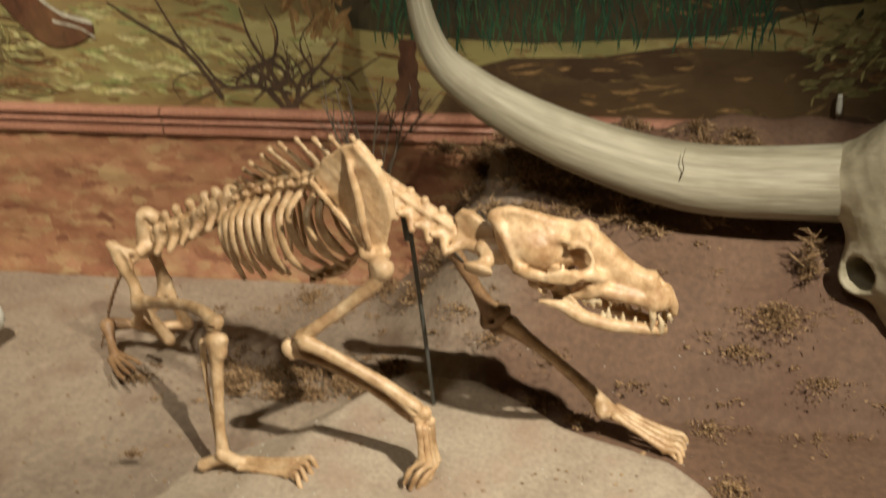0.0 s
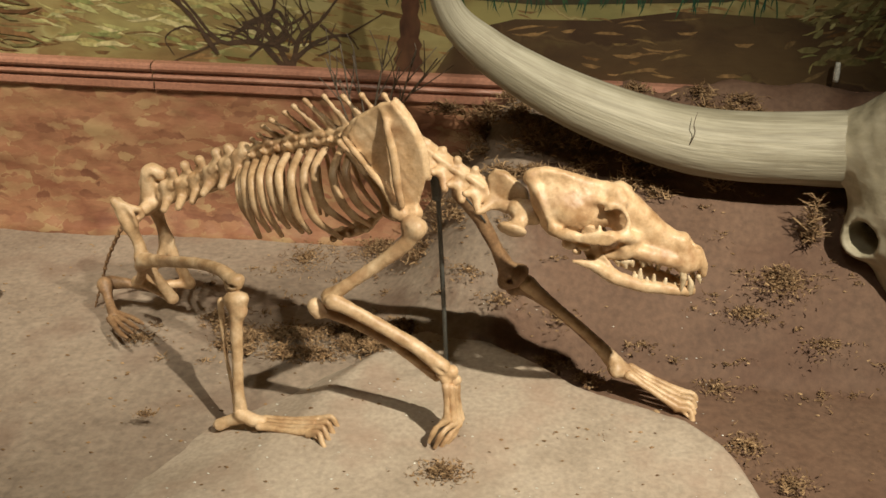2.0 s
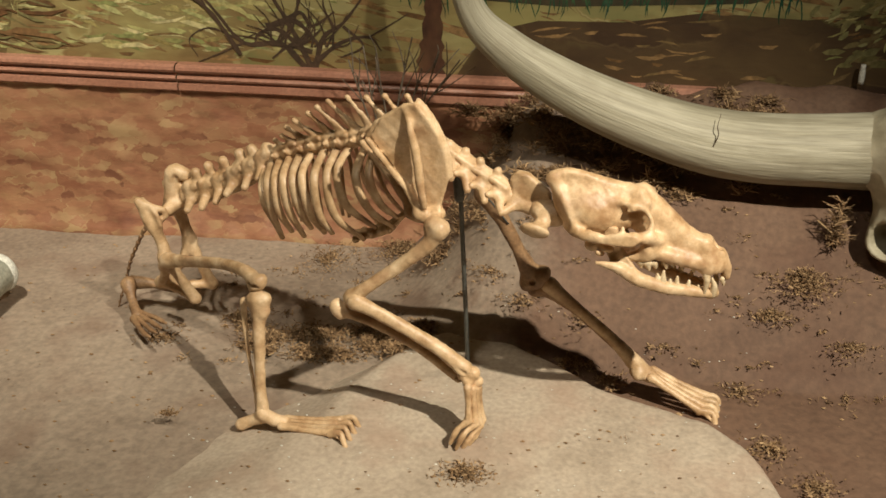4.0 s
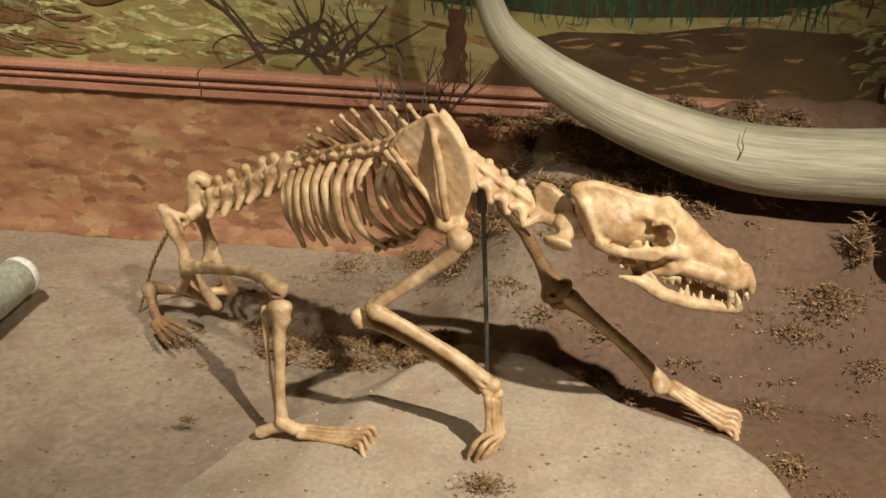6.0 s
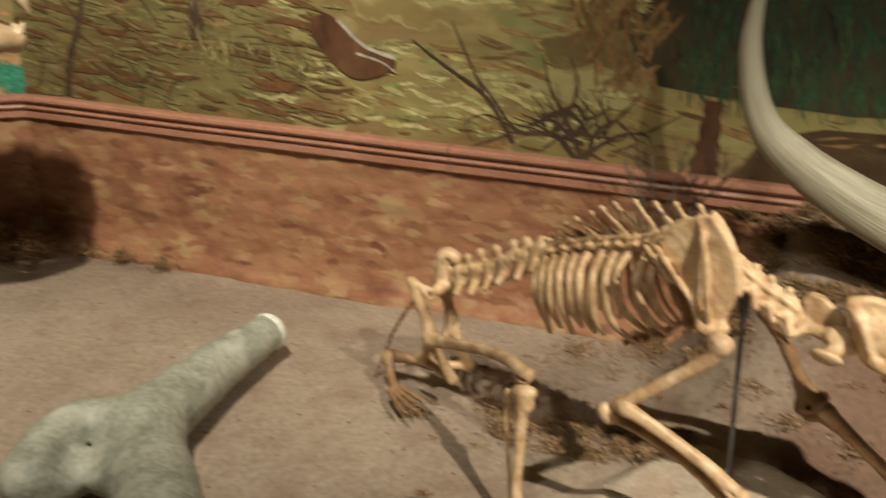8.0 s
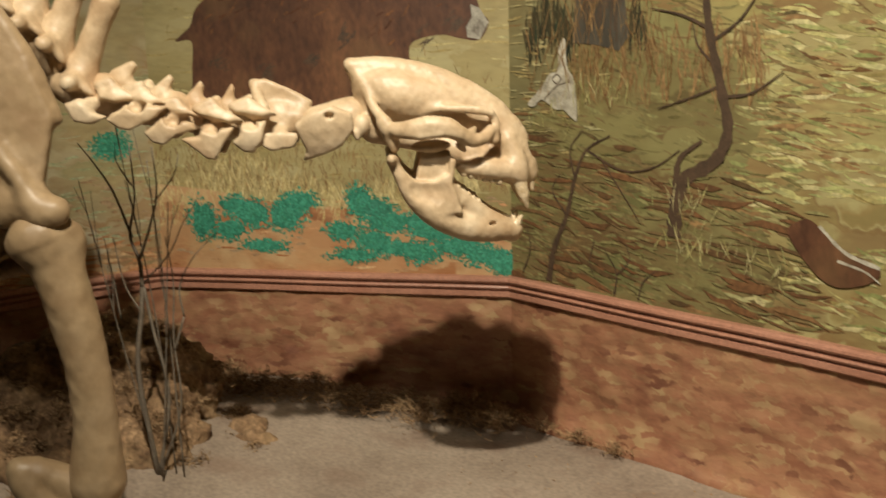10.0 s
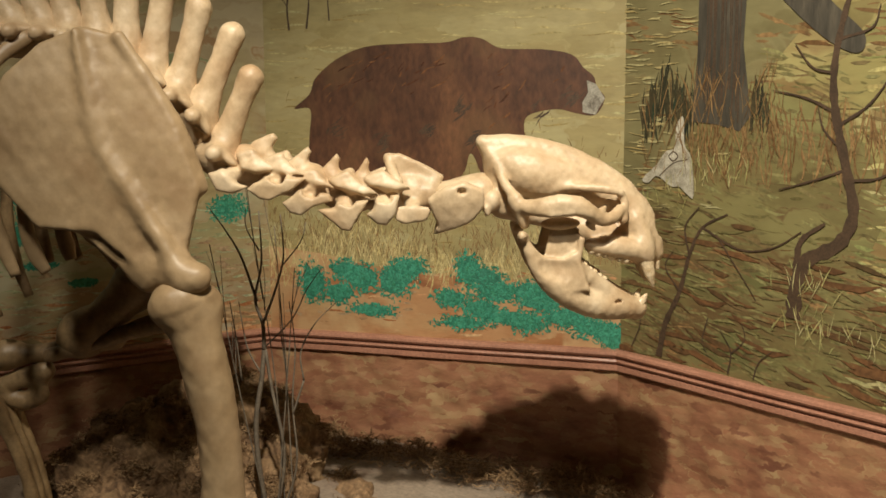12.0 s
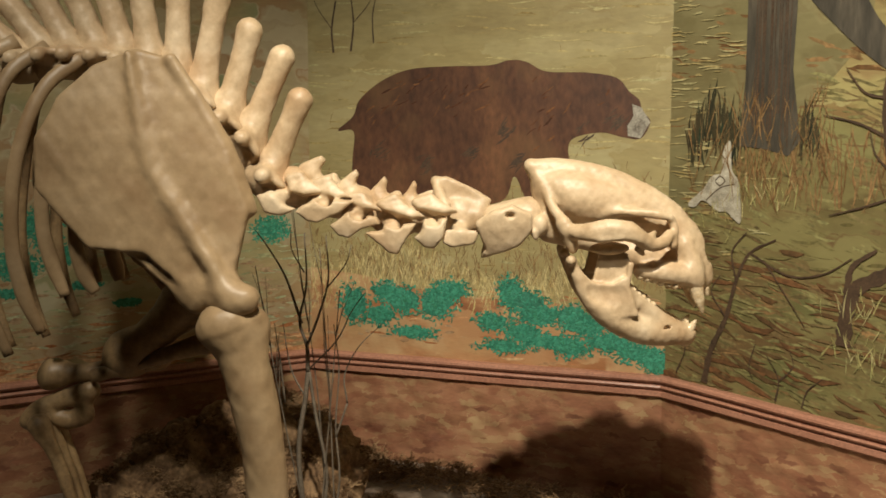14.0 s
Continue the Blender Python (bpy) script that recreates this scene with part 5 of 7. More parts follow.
# the neck
NECK = [((-0.137, 1.890, 0.524), (-0.145, 1.890, 0.553)), ((-0.109, 1.885, 0.506), (-0.111, 1.885, 0.530)), ((-0.082, 1.880, 0.490), (-0.085, 1.880, 0.521)), ((-0.055, 1.875, 0.473), (-0.061, 1.875, 0.508)), ((-0.028, 1.870, 0.460), (-0.032, 1.870, 0.494))]
for i, (base, tip) in enumerate(NECK):
    nxt = NECK[i + 1][0] if i + 1 < len(NECK) else (-0.002, 1.865, 0.444)
    ax = np.array(base) - np.array(nxt)
    bone("neck_vertebra", 0.0026, wolf, M_WOLF, vertebra(base, ax, 0.0145, np.linalg.norm(ax) * 1.0, tip, 0.006, ((0.034, 0.012, 0.014, 0.008), (0.030, -0.014, 0.004, 0.007))))


def axis_bone(b):
    b.chain([(-0.007, 1.865, 0.448), (0.021, 1.860, 0.440), (0.049, 1.850, 0.440)], [0.014, 0.014, 0.012], 0.008)
    b.plate([(-0.013, 1.860, 0.487), (-0.001, 1.860, 0.499), (0.017, 1.860, 0.496), (0.050, 1.860, 0.471), (0.057, 1.860, 0.455), (0.021, 1.860, 0.454), (-0.006, 1.860, 0.455)], (0.18, 0.98, 0), 0.008, 0.008)
    for s in (-1, 1):
        b.cap((0.003, 1.862, 0.445), away((-0.018, 1.862, 0.437), 0.03 * s), 0.010, 0.006, 0.008)


bone("neck_vertebra", 0.0026, wolf, M_WOLF, axis_bone)


def atlas(b):
    b.chain([(0.040, 1.850, 0.439), (0.064, 1.845, 0.435)], [0.019, 0.020], 0.008)
    for s in (-1, 1):
        b.ell(away((0.039, 1.850, 0.420), 0.040 * s), (0.024, 0.020, 0.009), (1, 0, -0.25), (0.1, -0.7 * s, 0.7), k=0.012)
        b.cap((0.052, 1.848, 0.435), away((0.043, 1.850, 0.422), 0.034 * s), 0.013, 0.010, 0.010)
    b.ell((0.067, 1.845, 0.433), (0.010, 0.010, 0.010), k=0.004, cut=True)


bone("atlas", 0.0026, wolf, M_WOLF, atlas)


def shoulder_blade(b, off, push=(0, 0, 0)):
    o = lambda p: tuple(np.array(away(p, off)) + np.array(push))
    b.plate([o(p) for p in ((-0.232, 1.830, 0.555), (-0.211, 1.830, 0.587), (-0.173, 1.830, 0.613), (-0.151, 1.830, 0.619), (-0.129, 1.830, 0.592), (-0.108, 1.830, 0.547), (-0.102, 1.830, 0.499), (-0.113, 1.830, 0.463), (-0.123, 1.830, 0.432), (-0.154, 1.830, 0.435), (-0.159, 1.830, 0.461), (-0.174, 1.830, 0.477), (-0.204, 1.830, 0.511))], (0.18, 0.98, 0.10), 0.005, 0.008, 0.006)
    b.chain([o(p) for p in ((-0.169, 1.825, 0.608), (-0.161, 1.815, 0.574), (-0.152, 1.812, 0.530), (-0.147, 1.815, 0.472), (-0.143, 1.820, 0.449))], [0.004, 0.006, 0.0075, 0.0065, 0.006], 0.007)
    b.chain([o(p) for p in ((-0.231, 1.830, 0.551), (-0.202, 1.830, 0.510), (-0.173, 1.830, 0.473), (-0.155, 1.830, 0.442))], [0.005, 0.005, 0.006, 0.009], 0.006)
    b.chain([o(p) for p in ((-0.152, 1.830, 0.431), (-0.136, 1.830, 0.426), (-0.123, 1.830, 0.432))], [0.013, 0.014, 0.012], 0.008)
    b.chain([o(p) for p in ((-0.151, 1.830, 0.617), (-0.127, 1.830, 0.588), (-0.107, 1.830, 0.541), (-0.102, 1.830, 0.497))], [0.005, 0.004, 0.004, 0.005], 0.005)


bone("shoulder_blade", 0.0028, wolf, M_WOLF, lambda b: shoulder_blade(b, 0.0), "broad flat shoulder blade with a raised ridge")
bone("shoulder_blade", 0.0032, wolf, M_WOLF, lambda b: shoulder_blade(b, 0.085, (-0.045, 0, -0.035)))


def long_bone(pts, radii, ends=(), k=0.008):
    slim = [r if i in (0, len(radii) - 1) else r * 0.86 for i, r in enumerate(radii)]

    def build(b):
        b.chain(pts, slim, k)
        b.cap(pts[0], np.array(pts[0]) + (np.array(pts[1]) - np.array(pts[0])) * 0.12, radii[0] * 1.06, radii[0] * 0.9, k)
        for i, (p, r) in enumerate(ends):
            b.ell(p, (r * 1.2, r * 0.86, r * 0.95), (0.4, 0.8 - 0.5 * (i % 2), 0.5), (0.3, -0.5, 0.8), k=k * 2.0)
        # a low crest along the shaft and a hollow between the knuckles
        a, c, e = np.array(pts[0], float), np.array(pts[len(pts) // 2], float), np.array(pts[-1], float)
        side = np.cross(e - a, (0.2, 1.0, 0.1))
        side = side / (np.linalg.norm(side) + 1e-9) * min(slim[1:-1] or slim) * 0.55
        b.chain([a * 0.85 + c * 0.15 + side, c + side * 0.8, c * 0.3 + e * 0.7 + side * 0.7], [radii[0] * 0.5, min(radii) * 0.45, min(radii) * 0.4], k * 0.5)
        if k < 0.012:
            b.cap(e + (e - c) * 0.02 + (0.0, -radii[-1] * 0.95, 0.0), e - (e - c) * 0.12 + (0.0, -radii[-1] * 1.1, 0.0), radii[-1] * 0.28, radii[-1] * 0.2, k * 0.4, True)
    return build


# near foreleg
bone("humerus", 0.0026, wolf, M_WOLF, long_bone([(-0.119, 1.800, 0.421), (-0.134, 1.800, 0.392), (-0.177, 1.800, 0.355), (-0.223, 1.795, 0.321), (-0.261, 1.790, 0.293)], [0.0125, 0.0150, 0.0125, 0.0115, 0.0118], [((-0.112, 1.797, 0.418), 0.0105), ((-0.131, 1.810, 0.423), 0.0115), ((-0.255, 1.785, 0.283), 0.0085), ((-0.266, 1.800, 0.290), 0.0085)]))
bone("radius", 0.0026, wolf, M_WOLF, long_bone([(-0.253, 1.785, 0.289), (-0.223, 1.785, 0.272), (-0.168, 1.785, 0.242), (-0.117, 1.785, 0.210), (-0.076, 1.785, 0.175)], [0.013, 0.0125, 0.0125, 0.0135, 0.0145]))
bone("ulna", 0.0026, wolf, M_WOLF, long_bone([(-0.288, 1.800, 0.266), (-0.265, 1.800, 0.257), (-0.219, 1.800, 0.238), (-0.153, 1.800, 0.199), (-0.093, 1.800, 0.151)], [0.0080, 0.0105, 0.010, 0.0085, 0.009], [((-0.291, 1.800, 0.272), 0.0075), ((-0.283, 1.800, 0.254), 0.007)]))


def wrist(b):
    for p, r in (((-0.077, 1.785, 0.164), 0.011), ((-0.061, 1.785, 0.167), 0.012), ((-0.054, 1.790, 0.149), 0.010), ((-0.069, 1.780, 0.154), 0.010), ((-0.087, 1.800, 0.147), 0.009), ((-0.062, 1.785, 0.138), 0.010)):
        b.cap(p, np.array(p) + 1e-4, r, r, 0.004)


bone("wrist", 0.0024, wolf, M_WOLF, wrist)
PAW = [((-0.068, 1.770, 0.148), (-0.066, 1.765, 0.086), (-0.084, 1.755, 0.073), (-0.095, 1.750, 0.048)), ((-0.061, 1.775, 0.143), (-0.055, 1.770, 0.077), (-0.072, 1.755, 0.066), (-0.085, 1.750, 0.038)), ((-0.057, 1.785, 0.137), (-0.049, 1.780, 0.068), (-0.062, 1.765, 0.054), (-0.077, 1.760, 0.031)), ((-0.054, 1.795, 0.133), (-0.046, 1.790, 0.073), (-0.052, 1.775, 0.057), (-0.067, 1.770, 0.032))]
for line in PAW:
    bone("toe", 0.0022, wolf, M_WOLF, long_bone(list(line[:2]), [0.0065, 0.005, 0.0075], k=0.003))
    bone("toe", 0.0022, wolf, M_WOLF, long_bone(list(line[1:]), [0.007, 0.005, 0.0065, 0.0035], k=0.003))

# far foreleg, stretched forward; its shade is put into the darker bone colour
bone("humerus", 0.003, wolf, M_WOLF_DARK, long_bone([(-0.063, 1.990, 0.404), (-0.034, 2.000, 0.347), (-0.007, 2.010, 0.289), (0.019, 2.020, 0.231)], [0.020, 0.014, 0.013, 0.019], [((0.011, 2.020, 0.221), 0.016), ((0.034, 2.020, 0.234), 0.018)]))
bone("radius", 0.0028, wolf, M_WOLF, long_bone([(0.050, 2.020, 0.217), (0.103, 2.015, 0.172), (0.167, 2.010, 0.120), (0.220, 2.005, 0.065)], [0.014, 0.011, 0.012, 0.016]), "tan radius of the far foreleg")
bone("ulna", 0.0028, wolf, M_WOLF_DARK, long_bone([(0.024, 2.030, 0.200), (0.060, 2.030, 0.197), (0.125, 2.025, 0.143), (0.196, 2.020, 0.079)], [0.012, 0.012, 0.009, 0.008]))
bone("wrist", 0.0026, wolf, M_WOLF, long_bone([(0.220, 2.005, 0.062), (0.241, 2.000, 0.052)], [0.015, 0.014], [((0.220, 1.990, 0.059), 0.010)]))
for k in range(4):
    d = (k - 1.5) * 0.018
    bone("toe", 0.0024, wolf, M_WOLF, long_bone([away((0.245, 2.000, 0.055), d * 0.5), away((0.296, 1.990, 0.031), d * 0.8), away((0.336, 1.985, 0.011), d)], [0.008, 0.006, 0.008], k=0.003))
    bone("toe", 0.0024, wolf, M_WOLF, long_bone([away((0.337, 1.985, 0.010), d), away((0.360, 1.980, 0.010), d), away((0.366, 1.975, -0.011), d * 1.2), away((0.372, 1.970, -0.031), d * 1.3)], [0.008, 0.006, 0.007, 0.0035], k=0.003))

# near hind leg
bone("femur", 0.0028, wolf, M_WOLF, long_bone([(-0.700, 2.070, 0.195), (-0.626, 2.020, 0.221), (-0.541, 1.950, 0.257), (-0.477, 1.890, 0.277), (-0.445, 1.860, 0.272)], [0.0145, 0.0125, 0.012, 0.0135, 0.014], [((-0.714, 2.080, 0.180), 0.013), ((-0.436, 1.852, 0.280), 0.0100), ((-0.453, 1.868, 0.258), 0.0110)]))
bone("tibia", 0.0026, wolf, M_WOLF, long_bone([(-0.443, 1.850, 0.242), (-0.442, 1.840, 0.205), (-0.441, 1.825, 0.146), (-0.440, 1.810, 0.086), (-0.436, 1.800, 0.052)], [0.0150, 0.0135, 0.0112, 0.0105, 0.012], [((-0.458, 1.858, 0.240), 0.0085), ((-0.428, 1.847, 0.246), 0.0085), ((-0.428, 1.840, 0.224), 0.0060)]))
bone("fibula", 0.0022, wolf, M_WOLF, long_bone([(-0.474, 1.865, 0.230), (-0.477, 1.860, 0.203), (-0.467, 1.840, 0.135), (-0.454, 1.820, 0.078), (-0.448, 1.810, 0.042)], [0.006, 0.0038, 0.0036, 0.0038, 0.006]))


def ankle(b):
    b.chain([(-0.478, 1.800, 0.016), (-0.458, 1.800, 0.026), (-0.435, 1.800, 0.037)], [0.011, 0.010, 0.013], 0.006)
    b.chain([(-0.435, 1.795, 0.046), (-0.412, 1.790, 0.038), (-0.395, 1.790, 0.036)], [0.012, 0.012, 0.011], 0.006)


bone("ankle", 0.0024, wolf, M_WOLF, ankle)
for k in range(4):
    d = (k - 1.5) * 0.013
    bone("toe", 0.0022, wolf, M_WOLF, long_bone([away((-0.395, 1.790, 0.034), d * 0.6), away((-0.345, 1.785, 0.037), d * 0.9), away((-0.301, 1.780, 0.042), d)], [0.007, 0.0055, 0.0075], k=0.003))
    bone("toe", 0.0022, wolf, M_WOLF, long_bone([away((-0.300, 1.780, 0.041), d * 1.1), away((-0.279, 1.775, 0.050), d * 1.3), away((-0.271, 1.770, 0.037), d * 1.5), away((-0.262, 1.765, 0.025), d * 1.6)], [0.007, 0.0055, 0.006, 0.003], k=0.003))

# far hind leg, folded, in the same darker bone colour
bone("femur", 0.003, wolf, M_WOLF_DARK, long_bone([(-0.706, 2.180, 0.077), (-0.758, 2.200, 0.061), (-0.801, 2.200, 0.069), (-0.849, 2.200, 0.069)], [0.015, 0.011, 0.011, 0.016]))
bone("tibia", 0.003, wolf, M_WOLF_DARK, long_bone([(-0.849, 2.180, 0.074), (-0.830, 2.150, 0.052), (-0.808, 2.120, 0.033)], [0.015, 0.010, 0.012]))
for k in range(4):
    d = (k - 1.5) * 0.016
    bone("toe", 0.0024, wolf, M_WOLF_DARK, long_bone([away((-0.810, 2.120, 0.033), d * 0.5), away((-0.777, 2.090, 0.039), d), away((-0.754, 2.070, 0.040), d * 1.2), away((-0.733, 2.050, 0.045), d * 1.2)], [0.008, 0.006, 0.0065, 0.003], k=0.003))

# steel support under the chest, with its clamp
bm = bmesh.new()
ROD_TOP, ROD_FOOT = (-0.099, 1.905, 0.482), (-0.100, 2.031, 0.030)
tube(bm, [ROD_TOP, tuple((np.array(ROD_TOP) + np.array(ROD_FOOT)) / 2), tuple(np.array(ROD_FOOT) - (0, 0, 0.03))], [0.0042, 0.0042, 0.0042], 10, 3)
part("support_rod", bm, M_IRON, wolf, "thin dark steel rod")
bm = bmesh.new()
tube(bm, [(-0.101, 1.900, 0.491), (-0.100, 1.903, 0.458), (-0.099, 1.905, 0.425)], [0.009, 0.0095, 0.008], 10, 3)
part("rod_clamp", bm, M_IRON, wolf, "dark steel sleeve")
bm = bmesh.new()
tube(bm, [(-0.059, 1.940, 0.420), (-0.043, 1.970, 0.384), (-0.025, 1.990, 0.348)], [0.0018, 0.0018], 6, 3)
part("wire", bm, M_IRON, wolf, "thin support wire")

# ---- the large bear skeleton, head and shoulders ----
bear = anchor("bear_skeleton", (-2.15, 1.35, 0.08), "large tan varnished short-faced bear skeleton with open jaws", "skeleton")
ACROSS = np.array((0.769, -0.639, 0.0))


def nearer(p, d):
    return tuple(np.array(p, float) + ACROSS * d)


def bear_skull(b):
    n = nearer
    fwd = np.array((-1.665, 2.123, 0.912)) - np.array((-1.908, 1.831, 1.048))
    # tall braincase sloping to the brow, with a sharp crest
    b.ell((-1.842, 1.913, 1.055), (0.120, 0.066, 0.062), fwd, k=0.02)
    b.ell((-1.778, 1.990, 1.035), (0.100, 0.052, 0.056), fwd, k=0.03)
    b.plate([(-1.921, 1.818, 1.134), (-1.881, 1.866, 1.137), (-1.826, 1.932, 1.124), (-1.783, 1.984, 1.098), (-1.765, 2.005, 1.029), (-1.833, 1.924, 1.015), (-1.888, 1.857, 1.041), (-1.903, 1.839, 1.092)], (0.769, -0.639, 0), 0.012, 0.03)
    b.chain([(-1.919, 1.820, 1.129), (-1.881, 1.866, 1.133), (-1.830, 1.927, 1.122), (-1.785, 1.982, 1.095), (-1.740, 2.035, 1.053), (-1.710, 2.072, 1.013)], [0.010, 0.009, 0.010, 0.016, 0.026, 0.030], 0.03)
    b.chain([(-1.718, 2.062, 1.002), (-1.692, 2.093, 0.969), (-1.674, 2.115, 0.922), (-1.663, 2.127, 0.865)], [0.042, 0.042, 0.038, 0.030], 0.02)
    b.chain([(-1.755, 2.017, 0.919), (-1.712, 2.069, 0.895), (-1.673, 2.116, 0.875)], [0.034, 0.042, 0.036], 0.03)
    b.chain([(-1.884, 1.862, 0.981), (-1.824, 1.935, 0.955), (-1.746, 2.028, 0.921)], [0.034, 0.028, 0.030], 0.02)
    # the upright back of the skull
    b.chain([(-1.915, 1.825, 1.124), (-1.896, 1.847, 1.068), (-1.890, 1.854, 0.995)], [0.012, 0.032, 0.038], 0.02)
    for s in (-1, 1):
        n = lambda p, d: nearer(p, d * s)
        b.chain([(-1.920, 1.819, 1.130), n((-1.901, 1.841, 1.083), 0.03), n((-1.887, 1.858, 1.033), 0.062), n((-1.872, 1.876, 1.003), 0.088)], [0.008, 0.009, 0.011, 0.013], 0.012)
        b.chain([n((-1.873, 1.875, 0.996), 0.082), n((-1.865, 1.885, 0.970), 0.084), n((-1.859, 1.891, 0.944), 0.08)], [0.018, 0.018, 0.013], 0.010)
        b.ell(n((-1.907, 1.834, 0.992), 0.04), (0.020, 0.018, 0.026), fwd, k=0.010)
        b.cap(n((-1.915, 1.824, 0.977), 0.05), n((-1.913, 1.827, 0.966), 0.05), 0.009, 0.007, 0.008)
        # upper jaw over the cheek teeth and the canine
        b.chain([n((-1.757, 2.015, 0.892), 0.06), n((-1.723, 2.056, 0.886), 0.056), n((-1.684, 2.103, 0.877), 0.046)], [0.020, 0.026, 0.026], 0.016)
        b.chain([n((-1.690, 2.095, 0.946), 0.034), n((-1.678, 2.109, 0.901), 0.042), n((-1.673, 2.116, 0.861), 0.044)], [0.020, 0.022, 0.019], 0.016)
    for s in (-1, 1):
        n = lambda p, d: nearer(p, d * s)
        # temple hollow, eye socket, and the opening under the arch
        b.ell(n((-1.741, 2.034, 0.979), 0.095), (0.042, 0.052, 0.028), fwd, k=0.010, cut=True)
        b.ell(n((-1.826, 1.932, 1.019), 0.12), (0.090, 0.044, 0.022), fwd, k=0.012, cut=True)
        b.ell(n((-1.806, 1.955, 0.920), 0.1), (0.075, 0.055, 0.030), fwd, k=0.012, cut=True)
        b.ell(n((-1.756, 2.016, 0.917), 0.092), (0.038, 0.045, 0.020), fwd, k=0.010, cut=True)
        b.ell(n((-1.714, 2.067, 0.944), 0.075), (0.010, 0.014, 0.008), fwd, k=0.004, cut=True)
    for s in (-1, 1):
        n = lambda p, d: nearer(p, d * s)
        # brow ridge that overhangs the temple
        b.chain([n((-1.824, 1.935, 1.019), 0.045), n((-1.796, 1.968, 1.027), 0.056), n((-1.763, 2.007, 1.026), 0.066), n((-1.735, 2.041, 1.022), 0.074), n((-1.718, 2.062, 1.014), 0.072)], [0.006, 0.008, 0.010, 0.011, 0.008], 0.012)
        # broad cheek arch, thick and flat, with a lower lobe
        b.chain([n((-1.868, 1.881, 0.986), 0.092), n((-1.845, 1.909, 0.984), 0.112), n((-1.814, 1.946, 0.994), 0.128), n((-1.784, 1.982, 0.991), 0.128), n((-1.758, 2.013, 0.968), 0.118)], [0.016, 0.020, 0.021, 0.019, 0.014], 0.008)
        b.plate([n((-1.842, 1.913, 0.997), 0.122), n((-1.814, 1.947, 1.010), 0.122), n((-1.781, 1.986, 1.005), 0.122), n((-1.759, 2.012, 0.981), 0.122), n((-1.764, 2.006, 0.959), 0.122), n((-1.789, 1.977, 0.964), 0.122), n((-1.825, 1.933, 0.959), 0.122), n((-1.843, 1.911, 0.969), 0.122)], (0.769 * s, -0.639 * s, 0.30), 0.012, 0.010, 0.012)
        b.chain([n((-1.777, 1.991, 0.980), 0.126), n((-1.751, 2.022, 0.958), 0.112), n((-1.731, 2.046, 0.959), 0.094), n((-1.719, 2.061, 0.976), 0.078)], [0.014, 0.016, 0.015, 0.012], 0.008)
        b.cap(n((-1.753, 2.020, 0.969), 0.112), n((-1.744, 2.030, 0.983), 0.104), 0.011, 0.006, 0.008)
        b.cap(n((-1.766, 2.004, 0.947), 0.105), n((-1.759, 2.012, 0.934), 0.1), 0.010, 0.006, 0.006)
        b.chain([n((-1.717, 2.063, 1.013), 0.062), n((-1.710, 2.071, 0.989), 0.066), n((-1.713, 2.067, 0.954), 0.072)], [0.010, 0.009, 0.012], 0.008)
        b.ell(n((-1.808, 1.954, 0.945), 0.092), (0.046, 0.016, 0.015), (0.6, 0.75, 0.02), k=0.008)
    b.ell((-1.656, 2.136, 0.922), (0.022, 0.022, 0.034), fwd, k=0.008, cut=True)
    b.ell((-1.910, 1.831, 1.028), (0.020, 0.020, 0.018), fwd, k=0.008, cut=True)


bskull = bone("skull", 0.0036, bear, M_BEAR, bear_skull, "massive glossy bear skull with broad cheek arches")


def bear_jaw(b):
    for s in (-1, 1):
        n = lambda p, d: nearer(p, d * s)
        # condyle, hind edge, deep body
        b.chain([n((-1.862, 1.888, 0.910), 0.104), n((-1.850, 1.903, 0.868), 0.102), n((-1.831, 1.926, 0.822), 0.096), n((-1.796, 1.968, 0.778), 0.08), n((-1.750, 2.023, 0.750), 0.062), n((-1.710, 2.071, 0.740), 0.044), n((-1.683, 2.104, 0.737), 0.028)], [0.013, 0.015, 0.022, 0.030, 0.034, 0.029, 0.021], 0.015)
        b.plate([n((-1.855, 1.897, 0.896), 0.098), n((-1.830, 1.927, 0.868), 0.098), n((-1.801, 1.961, 0.864), 0.098), n((-1.783, 1.984, 0.884), 0.098), n((-1.780, 1.987, 0.918), 0.098), n((-1.772, 1.997, 0.913), 0.098), n((-1.777, 1.990, 0.855), 0.098), n((-1.763, 2.007, 0.790), 0.098), n((-1.813, 1.948, 0.789), 0.098), n((-1.846, 1.907, 0.848), 0.098)], (0.769, -0.639, 0), 0.010, 0.014)
        b.plate([n((-1.831, 1.926, 0.866), 0.086), n((-1.822, 1.937, 0.929), 0.086), n((-1.801, 1.961, 0.950), 0.086), n((-1.779, 1.988, 0.932), 0.086), n((-1.778, 1.990, 0.860), 0.086)], (0.769, -0.639, 0), 0.007, 0.008)
        b.chain([n((-1.777, 1.991, 0.839), 0.078), n((-1.742, 2.032, 0.793), 0.058), n((-1.701, 2.082, 0.749), 0.034)], [0.016, 0.020, 0.018], 0.02)
        b.ell(n((-1.809, 1.953, 0.843), 0.118), (0.050, 0.016, 0.026), (0.6, 0.7, -0.15), k=0.010, cut=True)
        b.cap(n((-1.865, 1.884, 0.921), 0.124), n((-1.862, 1.888, 0.915), 0.08), 0.011, 0.011, 0.010)
        b.ell(n((-1.718, 2.062, 0.758), 0.07), (0.007, 0.012, 0.005), k=0.003, cut=True)
    b.cap(nearer((-1.685, 2.102, 0.726), 0.02), nearer((-1.685, 2.102, 0.726), -0.02), 0.022, 0.022, 0.015)


bjaw = bone("jaw", 0.0038, bear, M_BEAR, bear_jaw, "heavy open lower jaw")


